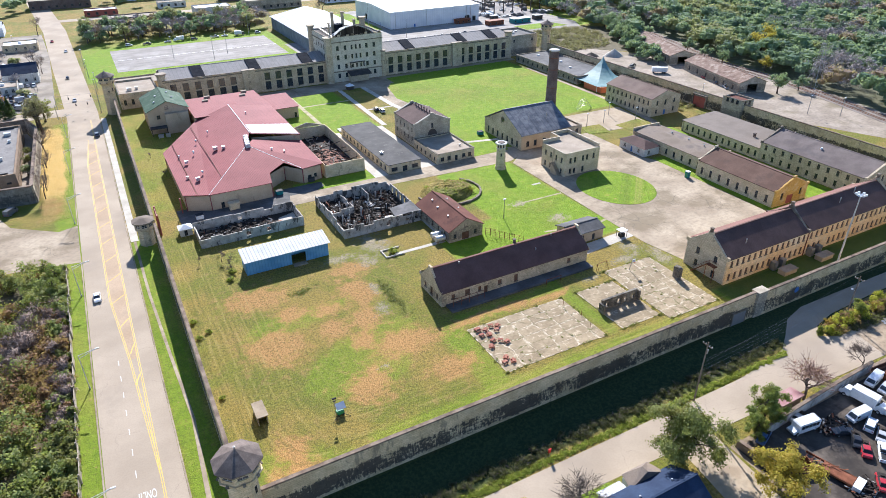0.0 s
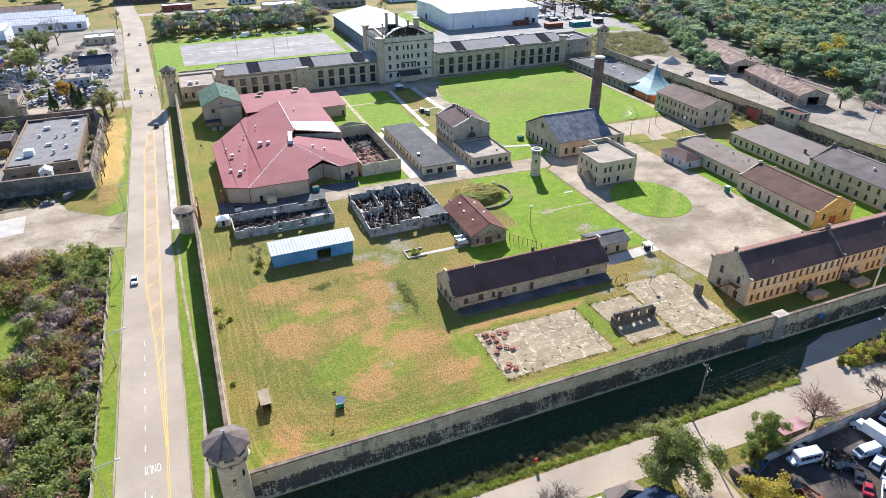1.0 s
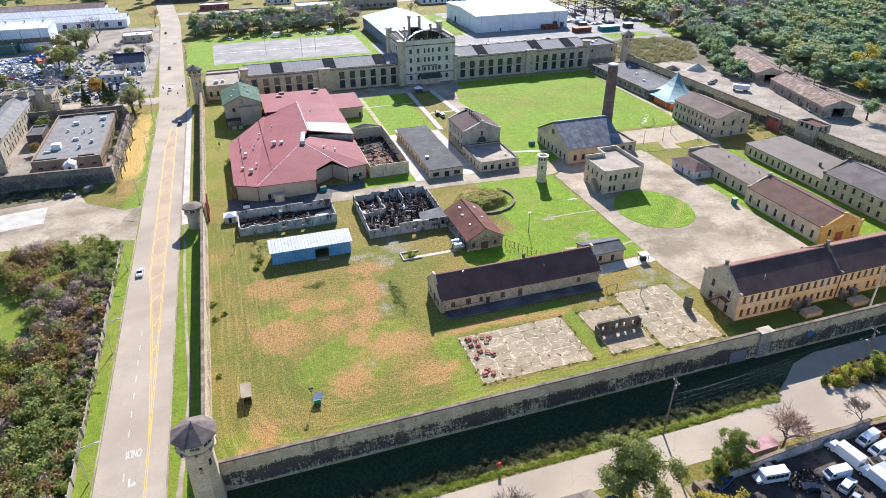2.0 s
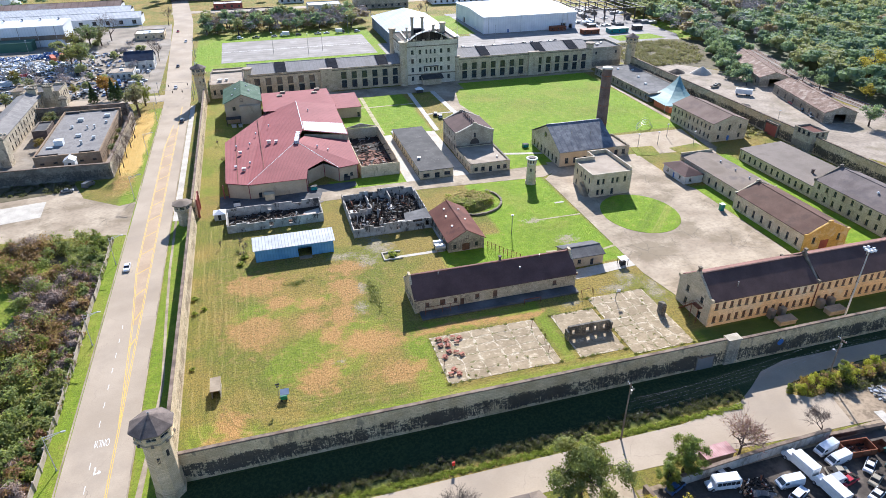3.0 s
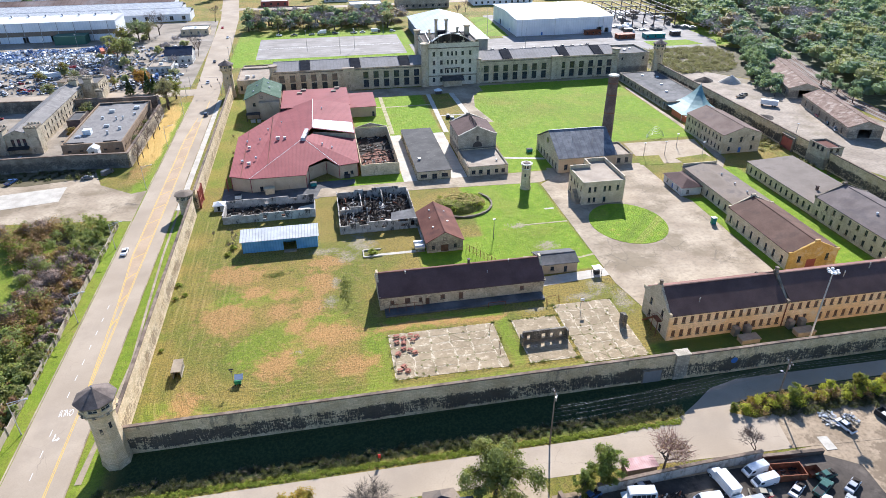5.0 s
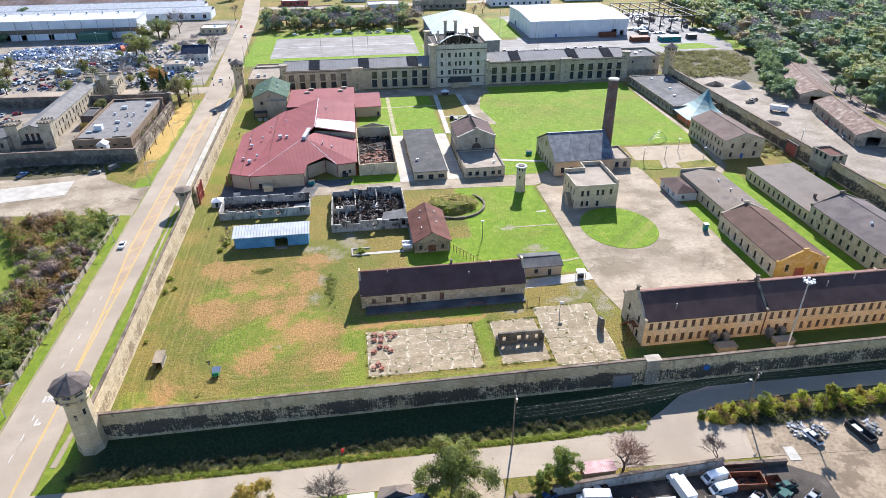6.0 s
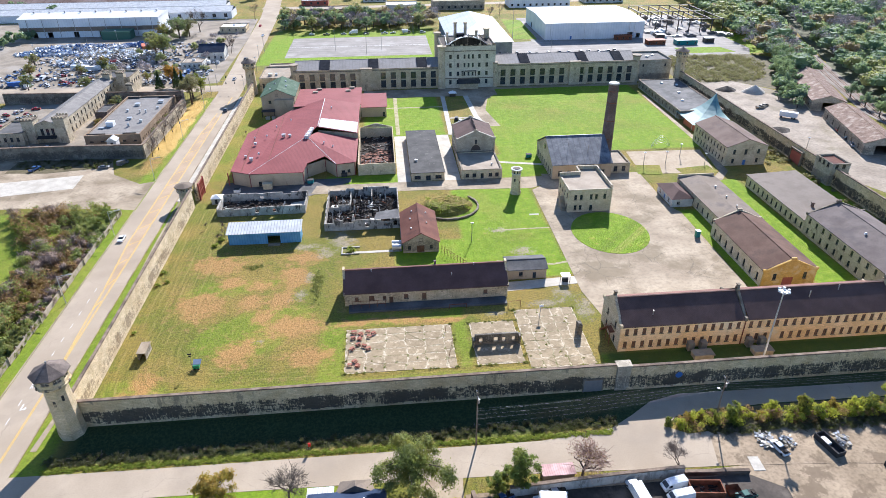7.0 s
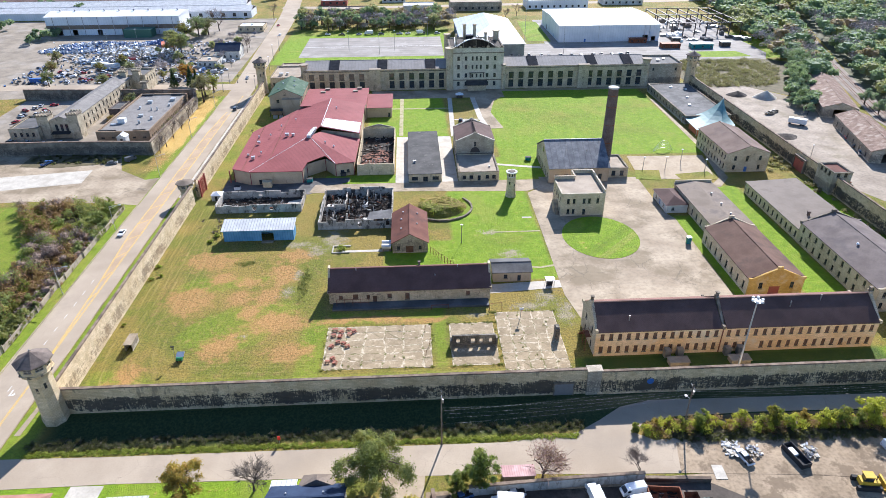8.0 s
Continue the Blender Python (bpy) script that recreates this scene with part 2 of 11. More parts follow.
CONCRETE = surface("old_concrete", (0.32, 0.25, 0.17), (0.48, 0.39, 0.275), 0.1, 0.8, stain=(0.20, 0.155, 0.095), amount=0.75, stain_scale=0.06, bump=0.15, shade=0.4, edge=(0.46, 0.62), crack=(9.0, 0.14, (0.13, 0.11, 0.085)))
SLAB = surface("broken_slab_concrete", (0.28, 0.215, 0.13), (0.41, 0.325, 0.205), 0.25, 1.3, stain=(0.56, 0.46, 0.325), amount=0.9, stain_scale=0.5, edge=(0.57, 0.63), crack=(7.0, 0.05, (0.5, 0.41, 0.29)), streak=((0.12, 0.105, 0.05), 0.7, 0.6), rand=0.2, bump=0.4, shade=0.4)
CRUMBLE = surface("crumbled_joint_filling", (0.40, 0.33, 0.225), (0.66, 0.56, 0.41), 1.6, 4.0, stain=(0.15, 0.14, 0.05), amount=0.95, stain_scale=0.45, edge=(0.48, 0.6), bump=0.5)
ASPHALT = surface("worn_road_asphalt", (0.355, 0.285, 0.205), (0.445, 0.362, 0.265), 0.06, 3.0, stain=(0.30, 0.245, 0.185), amount=0.5, stain_scale=0.05, bump=0.1, shade=0.15, crack=(14.0, 0.05, (0.19, 0.155, 0.125)))
CARPARK = surface("faded_car_park_concrete", (0.25, 0.225, 0.195), (0.34, 0.31, 0.275), 0.08, 1.5, stain=(0.40, 0.37, 0.33), amount=0.6, stain_scale=0.06, ribs=(1, 6.5, 0.25))
WORNPATH = surface("worn_tan_path", (0.36, 0.31, 0.17), (0.47, 0.41, 0.25), 0.3, 1.5, stain=(0.22, 0.24, 0.05), amount=0.8, stain_scale=0.25)
LITTER = surface("brown_leaf_litter", (0.10, 0.085, 0.045), (0.17, 0.14, 0.08), 0.3, 2.0)
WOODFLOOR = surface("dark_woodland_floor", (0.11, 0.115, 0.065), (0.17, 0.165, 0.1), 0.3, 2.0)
PATHCON = surface("pale_pavement", (0.46, 0.415, 0.34), (0.58, 0.53, 0.44), 0.3, 2.0, stain=(0.36, 0.31, 0.25), amount=0.5, bump=0.1)
GRAVEL = surface("dusty_gravel", (0.36, 0.28, 0.185), (0.48, 0.39, 0.275), 0.12, 1.0, stain=(0.27, 0.20, 0.13), amount=0.75, bump=0.3)
YARDGRAVEL = surface("dusty_yard_gravel", (0.27, 0.22, 0.165), (0.42, 0.35, 0.27), 0.08, 0.7, stain=(0.20, 0.165, 0.10), amount=0.75, stain_scale=0.045, bump=0.3, shade=0.4)
BALLAST = surface("railway_ballast", (0.20, 0.165, 0.135), (0.30, 0.255, 0.215), 0.08, 1.2, stain=(0.13, 0.10, 0.08), amount=0.7, stain_scale=0.06, bump=0.3)
SCRAPDIRT = surface("scrapyard_dirt", (0.21, 0.175, 0.13), (0.35, 0.295, 0.225), 0.08, 1.0, stain=(0.36, 0.32, 0.27), amount=0.7, stain_scale=0.05, bump=0.3)
RUSTROOF = surface("rusty_sheet_roof", (0.15, 0.10, 0.08), (0.25, 0.18, 0.15), 0.05, 0.6, stain=(0.30, 0.29, 0.29), amount=0.6, stain_scale=0.02, ribs=(0, 6.0, 0.3))
TRACKED = surface("sandy_tracked_gravel", (0.28, 0.21, 0.135), (0.43, 0.33, 0.22), 0.12, 1.2, stain=(0.17, 0.125, 0.08), amount=0.8, stain_scale=0.16, edge=(0.5, 0.58), bump=0.4, shade=0.45)
DIRT = surface("dark_oily_dirt", (0.045, 0.038, 0.032), (0.11, 0.09, 0.072), 0.15, 1.5, stain=(0.20, 0.165, 0.13), amount=0.6)
LINE_WHITE = plain("white_road_paint", (0.72, 0.70, 0.66), var=0.5)
LINE_YELLOW = plain("yellow_road_paint", (0.66, 0.42, 0.08), var=0.5)
BRICKRED = surface("chimney_brick", (0.155, 0.115, 0.10), (0.225, 0.175, 0.15), 0.3, 3.0, brick=(0.5, 0.2, (0.5, 0.45, 0.4)), bump=0.4)
WOOD = surface("weathered_wood", (0.16, 0.12, 0.085), (0.28, 0.22, 0.16), 0.6, 4.0, rand=0.3)
REDPAINT = plain("faded_red_paint", (0.33, 0.085, 0.06))
RUST = surface("rusty_steel", (0.16, 0.06, 0.03), (0.28, 0.11, 0.06), 0.8, 5.0, rough=0.7, metal=0.2)
CHAR = surface("charred_debris", (0.022, 0.018, 0.016), (0.075, 0.06, 0.048), 0.5, 2.0, island=0.6)
STEEL = plain("grey_steel", (0.35, 0.35, 0.35), 0.4, 0.7)
PALESTEEL = plain("galvanised_steel", (0.58, 0.58, 0.57), 0.4, 0.5)
BLACK = plain("black_rubber", (0.025, 0.025, 0.026), 0.8)
GLASS = glass("dark_window_glass")
BOARD = surface("boarded_window", (0.12, 0.065, 0.042), (0.22, 0.125, 0.08), 0.8, 4.0, rand=0.45)
FRAME_DARK = plain("dark_window_frame", (0.07, 0.055, 0.045))
FRAME_PALE = plain("pale_window_frame", (0.5, 0.46, 0.38))
BARK = surface("bark", (0.075, 0.055, 0.042), (0.15, 0.115, 0.09), 1.0, 6.0, bump=0.6)
TENT = surface("teal_tent_fabric", (0.13, 0.24, 0.24), (0.20, 0.31, 0.30), 0.3, 1.0, rough=0.6, shade=0.1)
WHITEPAINT = plain("white_paint", (0.76, 0.76, 0.75), 0.4)
BLUETARP = plain("blue_paint", (0.05, 0.14, 0.40), 0.5)
GREENPAINT = plain("green_paint", (0.03, 0.24, 0.10), 0.5)
TEALPAINT = plain("teal_plastic", (0.02, 0.22, 0.22), 0.5)
ORANGEPAINT = plain("orange_paint", (0.55, 0.16, 0.07), 0.5)
YELLOWPAINT = plain("machine_yellow_paint", (0.62, 0.40, 0.04), 0.45)

LEAF_GREEN = foliage("green_leaves", (0.11, 0.155, 0.04), (0.19, 0.245, 0.06), (0.27, 0.31, 0.09), yellow_amount=0.3)
LEAF_OLIVE = foliage("olive_green_leaves", (0.13, 0.155, 0.05), (0.21, 0.235, 0.075), (0.30, 0.30, 0.11), yellow_amount=0.35, patch=0.25)
# WOOD_* leaves and twigs are paled: distance haze is mixed into the colours
WOOD_GREEN = foliage("woodland_green_leaves", (0.16, 0.235, 0.14), (0.23, 0.315, 0.185), (0.31, 0.385, 0.225), patch=0.03)
WOOD_BLUE = foliage("woodland_dark_leaves", (0.125, 0.2, 0.15), (0.175, 0.255, 0.18), (0.235, 0.31, 0.21), patch=0.03)
WOOD_OLIVE = foliage("woodland_olive_leaves", (0.25, 0.26, 0.135), (0.33, 0.335, 0.165), (0.42, 0.4, 0.2), patch=0.03)
WOOD_RUST = foliage("woodland_rust_leaves", (0.28, 0.195, 0.14), (0.36, 0.255, 0.18), (0.43, 0.32, 0.22), patch=0.03)
WOOD_TWIG = surface("woodland_grey_twigs", (0.36, 0.31, 0.285), (0.47, 0.41, 0.375), 0.1, 2.0)
LEAF_PINE = foliage("dark_conifer_needles", (0.026, 0.058, 0.039), (0.046, 0.091, 0.052), (0.065, 0.111, 0.065))
LEAF_YELLOW = foliage("yellow_leaves", (0.42, 0.30, 0.045), (0.55, 0.42, 0.07), (0.36, 0.30, 0.05))
LEAF_ORANGE = foliage("orange_leaves", (0.336, 0.119, 0.028), (0.476, 0.182, 0.042), (0.224, 0.112, 0.035))
# lightened and blued for distance haze as well
LEAF_WOODS = foliage("autumn_woods_leaves", (0.09, 0.135, 0.08), (0.14, 0.19, 0.11), (0.20, 0.245, 0.135), rust_amount=0.35, yellow_amount=0.35, gray_amount=0.55, patch=0.045)
LEAF_SCRUB = foliage("autumn_scrub_leaves", (0.11, 0.125, 0.045), (0.19, 0.19, 0.062), (0.28, 0.25, 0.095), rust=(0.30, 0.14, 0.06), rust_amount=0.75, yellow_amount=0.45, gray_amount=0.8, patch=0.15)
LEAF_BUSH = foliage("bush_leaves", (0.105, 0.150, 0.030), (0.210, 0.240, 0.045), (0.330, 0.315, 0.060), yellow_amount=0.4, rust_amount=0.3, patch=0.15)
LEAF_LIME = foliage("lime_yellow_leaves", (0.38, 0.41, 0.04), (0.52, 0.52, 0.055), (0.66, 0.58, 0.10), patch=0.3)
LEAF_WEEDS = foliage("roadside_weeds", (0.21, 0.27, 0.035), (0.33, 0.38, 0.05), (0.46, 0.46, 0.10), patch=0.4)
LEAF_DRY = foliage("dry_brush", (0.19, 0.145, 0.10), (0.28, 0.22, 0.155), (0.20, 0.19, 0.10), patch=0.3)
# dry brush darkened: the shade it stands in is put into the leaves
LEAF_SHADED = foliage("shade_dark_brush", (0.045, 0.05, 0.028), (0.085, 0.08, 0.05), (0.13, 0.115, 0.075), patch=0.4)
LEAF_RUST = foliage("rust_brown_leaves", (0.25, 0.125, 0.07), (0.34, 0.175, 0.095), (0.40, 0.25, 0.14), patch=0.3)
LEAF_SHRUB = foliage("mixed_green_shrub_leaves", (0.17, 0.22, 0.065), (0.27, 0.31, 0.10), (0.37, 0.38, 0.14), patch=0.2, yellow_amount=0.35, rust_amount=0.3)
LEAF_TUFT = foliage("rough_grass_tufts", (0.13, 0.15, 0.04), (0.20, 0.21, 0.06), (0.27, 0.25, 0.09), patch=0.3)
LEAF_GOLD = foliage("golden_brown_leaves", (0.36, 0.21, 0.05), (0.46, 0.30, 0.06), (0.26, 0.22, 0.06), patch=0.3)
LEAF_FALLEN = surface("fallen_yellow_leaves", (0.66, 0.45, 0.12), (0.82, 0.62, 0.24), 0.3, 2.0, island=0.3, rough=0.7)
TWIG_GREY = surface("grey_brown_twigs", (0.33, 0.235, 0.175), (0.46, 0.345, 0.265), 0.5, 4.0)
TWIG = surface("twigs", (0.17, 0.13, 0.105), (0.28, 0.22, 0.18), 1.0, 5.0)
TWIG_DARK = surface("dark_bare_twigs", (0.10, 0.08, 0.065), (0.17, 0.14, 0.11), 1.0, 5.0)
TWIG_RED = surface("reddish_twigs", (0.30, 0.18, 0.135), (0.42, 0.27, 0.21), 1.0, 5.0)


def ground_material():
    """Grass, mown and rough, with dry and bare patches held in the mesh's own layers."""
    m = Nodes("grass", 0.9, 0.0, 0.15)
    lush, dry, bare = (m.n("Attribute") for _ in range(3))
    lush.attribute_name, dry.attribute_name, bare.attribute_name = "lush", "dry", "bare"
    a, b, c, d = m.noise(0.05, 4), m.noise(0.35, 6, rough=0.65), m.noise(1.6, 6, rough=0.7), m.noise(5.0, 3)
    mow = m.n("Attribute")
    mow.attribute_name = "mow"
    sep, ring = m.n("SeparateXYZ"), m.n("CombineXYZ")
    m.set(sep, "0", m.pos())
    m.set(ring, "0", m.math("MULTIPLY", mow.outputs["Fac"], 1.15)), m.set(ring, "1", m.math("MULTIPLY", m.math("SUBTRACT", sep.outputs[0], sep.outputs[1]), 0.05))
    e = m.noise(1.0, 5, ring.outputs[0], 0.7)
    base = m.mix(m.ramp(a, 0.4, 0.6), (0.195, 0.205, 0.022), (0.33, 0.235, 0.05))
    base = m.mix(m.math("MULTIPLY", m.ramp(b, 0.5, 0.68), 0.5), base, (0.32, 0.225, 0.085))
    green = m.mix(m.ramp(b, 0.3, 0.7), (0.165, 0.28, 0.010), (0.25, 0.37, 0.016))
    green = m.mix(m.math("MULTIPLY", m.ramp(a, 0.5, 0.65), 0.45), green, (0.29, 0.30, 0.045))
    col = m.mix(lush.outputs["Fac"], base, green)
    edge = m.math("ADD", dry.outputs["Fac"], m.math("MULTIPLY", m.math("SUBTRACT", b, 0.5), 2.0))
    edge = m.math("ADD", edge, m.math("MULTIPLY", m.math("SUBTRACT", c, 0.5), 1.3))
    col = m.mix(m.math("MULTIPLY", m.ramp(edge, 0.14, 0.8), 0.95), col, m.mix(c, (0.42, 0.20, 0.062), (0.62, 0.345, 0.135)))
    edge2 = m.math("ADD", bare.outputs["Fac"], m.math("MULTIPLY", m.math("SUBTRACT", c, 0.5), 2.6))
    edge2 = m.math("ADD", edge2, m.math("MULTIPLY", m.math("SUBTRACT", b, 0.5), 1.6))
    col = m.mix(m.ramp(edge2, 0.55, 0.95), col, m.mix(c, (0.34, 0.27, 0.17), (0.48, 0.41, 0.30)))
    rough = m.math("SUBTRACT", 1.0, m.math("MULTIPLY", lush.outputs["Fac"], 0.55))
    col = m.mix(m.math("MULTIPLY", m.math("MULTIPLY", m.ramp(c, 0.46, 0.62), 0.72), rough), col, (0.075, 0.075, 0.026))
    col = m.mix(m.math("MULTIPLY", m.math("MULTIPLY", m.ramp(d, 0.5, 0.66), 0.6), rough), col, (0.065, 0.07, 0.025))
    col = m.mix(m.math("MULTIPLY", m.math("MULTIPLY", m.ramp(c, 0.46, 0.3), 0.45), rough), col, (0.36, 0.29, 0.12))
    col = m.mix(m.math("MULTIPLY", m.math("MULTIPLY", m.ramp(e, 0.5, 0.62), m.ramp(mow.outputs["Fac"], 34, 8)), 0.4), col, (0.085, 0.10, 0.018))
    col = m.mix(m.math("MULTIPLY", m.math("MULTIPLY", m.ramp(e, 0.46, 0.36), m.ramp(mow.outputs["Fac"], 34, 8)), 0.5), col, (0.38, 0.30, 0.10))
    f = m.noise(9.0, 2)
    col = m.mix(m.math("MULTIPLY", m.math("MULTIPLY", m.ramp(f, 0.52, 0.7), 0.25), rough), col, (0.40, 0.34, 0.13))
    col = m.mix(m.math("MULTIPLY", m.ramp(f, 0.46, 0.3), 0.42), col, (0.06, 0.075, 0.015))
    gold = m.n("Attribute")
    gold.attribute_name = "gold"
    litter = m.math("ADD", gold.outputs["Fac"], m.math("MULTIPLY", m.math("SUBTRACT", c, 0.5), 1.6))
    col = m.mix(m.ramp(litter, 0.15, 0.5), col, m.mix(d, (0.58, 0.38, 0.10), (0.76, 0.54, 0.19)))
    # shade of the wall and the range, painted in as dark green
    cast_shade = m.n("Attribute")
    cast_shade.attribute_name = "cast_shade"
    col = m.mix(cast_shade.outputs["Fac"], col, m.mix(m.ramp(c, 0.4, 0.65), (0.03, 0.052, 0.022), (0.062, 0.085, 0.032)))
    return m.done(col, m.math("ADD", c, d), 0.9, 0.28)


GRASS = ground_material()

# ---- building blocks ----


class MB:
    """Collects the faces of one mesh, in world metres."""

    def __init__(self):
        self.v, self.f, self.m = [], [], []

    def face(self, pts, mi=0):
        i = len(self.v)
        self.v.extend(pts)
        self.f.append(tuple(range(i, i + len(pts))))
        self.m.append(mi)

    def solid(self, pts, faces, mi=0):
        i = len(self.v)
        self.v.extend(pts)
        for f in faces:
            self.f.append(tuple(i + k for k in f))
            self.m.append(mi)

    def box(self, x0, y0, z0, x1, y1, z1, mi=0):
        p = [(x0, y0, z0), (x1, y0, z0), (x1, y1, z0), (x0, y1, z0), (x0, y0, z1), (x1, y0, z1), (x1, y1, z1), (x0, y1, z1)]
        self.solid(p, [(3, 2, 1, 0), (4, 5, 6, 7), (0, 1, 5, 4), (1, 2, 6, 5), (2, 3, 7, 6), (3, 0, 4, 7)], mi)

    def beam(self, a, b, w, h=None, mi=0):
        """A straight bar of a rectangular section from a to b."""
        a, b, h = Vector(a), Vector(b), h or w
        d = (b - a).normalized()
        s = d.cross(Vector((0, 0, 1)))
        s = (s.normalized() if s.length > 1e-4 else Vector((1, 0, 0))) * w / 2
        u = s.cross(d).normalized() * h / 2
        p = [tuple(q + i * s + j * u) for q in (a, b) for i, j in ((-1, -1), (1, -1), (1, 1), (-1, 1))]
        self.solid(p, [(3, 2, 1, 0), (4, 5, 6, 7), (0, 1, 5, 4), (1, 2, 6, 5), (2, 3, 7, 6), (3, 0, 4, 7)], mi)

    def prism(self, poly, z0, z1, mi=0):
        """A flat-topped body on a polygon that runs counter-clockwise."""
        n = len(poly)
        p = [(x, y, z0) for x, y in poly] + [(x, y, z1) for x, y in poly]
        self.solid(p, [tuple(range(n - 1, -1, -1)), tuple(range(n, 2 * n))] + [(i, (i + 1) % n, n + (i + 1) % n, n + i) for i in range(n)], mi)

    def tube(self, x, y, z0, z1, r0, r1, n=12, mi=0, turn=0.0):
        ring = [(math.cos(turn + 2 * math.pi * i / n), math.sin(turn + 2 * math.pi * i / n)) for i in range(n)]
        p = [(x + r0 * c, y + r0 * s, z0) for c, s in ring] + [(x + r1 * c, y + r1 * s, z1) for c, s in ring]
        self.solid(p, [tuple(range(n - 1, -1, -1)), tuple(range(n, 2 * n))] + [(i, (i + 1) % n, n + (i + 1) % n, n + i) for i in range(n)], mi)

    def limb(self, a, b, r0, r1, n=5, mi=0):
        a, b = Vector(a), Vector(b)
        d = (b - a).normalized()
        s = d.orthogonal().normalized()
        u = d.cross(s)
        p = [tuple(q + r * (s * math.cos(2 * math.pi * i / n) + u * math.sin(2 * math.pi * i / n))) for q, r in ((a, r0), (b, r1)) for i in range(n)]
        self.solid(p, [tuple(range(n - 1, -1, -1)), tuple(range(n, 2 * n))] + [(i, (i + 1) % n, n + (i + 1) % n, n + i) for i in range(n)], mi)

    def mesh(self, name, mats, origin=(0, 0, 0)):
        me = bpy.data.meshes.new(name)
        o = origin
        me.from_pydata([(x - o[0], y - o[1], z - o[2]) for x, y, z in self.v], [], self.f)
        for mt in mats if isinstance(mats, (list, tuple)) else [mats]:
            me.materials.append(mt)
        if any(self.m):
            me.polygons.foreach_set("material_index", self.m)
        me.update()
        return me


ORIGIN = {}


def part(name, mb, mats, parent, label=""):
    """One mesh under a thing or a part; its corners are given in the world."""
    o = ORIGIN[parent]
    ob = new(name, mb.mesh(name, mats, o))
    ob.parent = parent
    ORIGIN[ob] = o
    return tagged(ob, label) if label else ob


def part_mesh(name, me, parent, m, label=""):
    """A part on shared mesh data, at a pose within its parent."""
    ob = new(name, me)
    ob.parent = parent
    ob.matrix_basis = m
    return tagged(ob, label) if label else ob


def thing(name, x, y, label, category, group="", kind="", z=0.0):
    ob = new(name)
    ob.empty_display_size = 0.5
    ob.location = (x, y, z)
    ORIGIN[ob] = (x, y, z)
    return tagged(ob, label, category, group, kind)


def single(name, mb, mats, label, category, group="", kind="", origin=None):
    """A thing of one mesh."""
    o = origin or tuple(np.mean(np.array(mb.v), axis=0)[:2]) + (0.0,)
    ob = new(name, mb.mesh(name, mats, o))
    ob.location = o
    ORIGIN[ob] = o
    return tagged(ob, label, category, group, kind)


WINDOWS = {}


def lattice(w, h, us, zs, y0=0.14, y1=0.24):
    """A frame with its glazing bars in one piece: every other strip is solid."""
    mb, ids = MB(), {}

    def vert(u, y, z):
        if (u, y, z) not in ids:
            ids[(u, y, z)] = len(mb.v)
            mb.v.append((u, y, z))
        return ids[(u, y, z)]

    solid = lambda i, k: 0 <= i < len(us) - 1 and 0 <= k < len(zs) - 1 and (i % 2 == 0 or k % 2 == 0)
    for i in range(len(us) - 1):
        for k in range(len(zs) - 1):
            if not solid(i, k):
                continue
            a, b, c, d = us[i], us[i + 1], zs[k], zs[k + 1]
            sides = [((a, y0, c), (b, y0, c), (b, y0, d), (a, y0, d)), ((b, y1, c), (a, y1, c), (a, y1, d), (b, y1, d))]
            if not solid(i - 1, k):
                sides.append(((a, y1, c), (a, y0, c), (a, y0, d), (a, y1, d)))
            if not solid(i + 1, k):
                sides.append(((b, y0, c), (b, y1, c), (b, y1, d), (b, y0, d)))
            if not solid(i, k - 1):
                sides.append(((a, y1, c), (b, y1, c), (b, y0, c), (a, y0, c)))
            if not solid(i, k + 1):
                sides.append(((a, y0, d), (b, y0, d), (b, y1, d), (a, y1, d)))
            for q in sides:
                mb.f.append(tuple(vert(*p) for p in q))
                mb.m.append(0)
    return mb


def window_meshes(w, h, style):
    """Frame, glazing bars and sill, and the pane: one pair for each size."""
    key = (round(w, 2), round(h, 2), style)
    if key not in WINDOWS:
        frame_mat, pane_mat, bars = {"dark": (FRAME_DARK, GLASS, 1), "pale": (FRAME_PALE, GLASS, 1), "board": (FRAME_DARK, BOARD, 0), "tall": (FRAME_DARK, GLASS, 3),
                                     "red": (REDPAINT, REDPAINT, 0), "blue": (BLUETARP, BLUETARP, 0)}[style]
        b = 0.09
        fm = lattice(w, h, [0, b] + [q for i in range(1, bars + 1) for q in (w * i / (bars + 1) - 0.03, w * i / (bars + 1) + 0.03)] + [w - b, w], [0, b] + ([h * 0.5 - 0.04, h * 0.5 + 0.04] if bars else []) + [h - b, h])
        sill = MB()
        sill.box(-0.12, -0.14, -0.16, w + 0.12, 0.12, 0)
        pm = MB()
        pm.box(b, 0.17, b, w - b, 0.20, h - b)
        WINDOWS[key] = (fm.mesh("window", frame_mat), pm.mesh("pane", pane_mat), sill.mesh("sill", COPING))
    return WINDOWS[key]


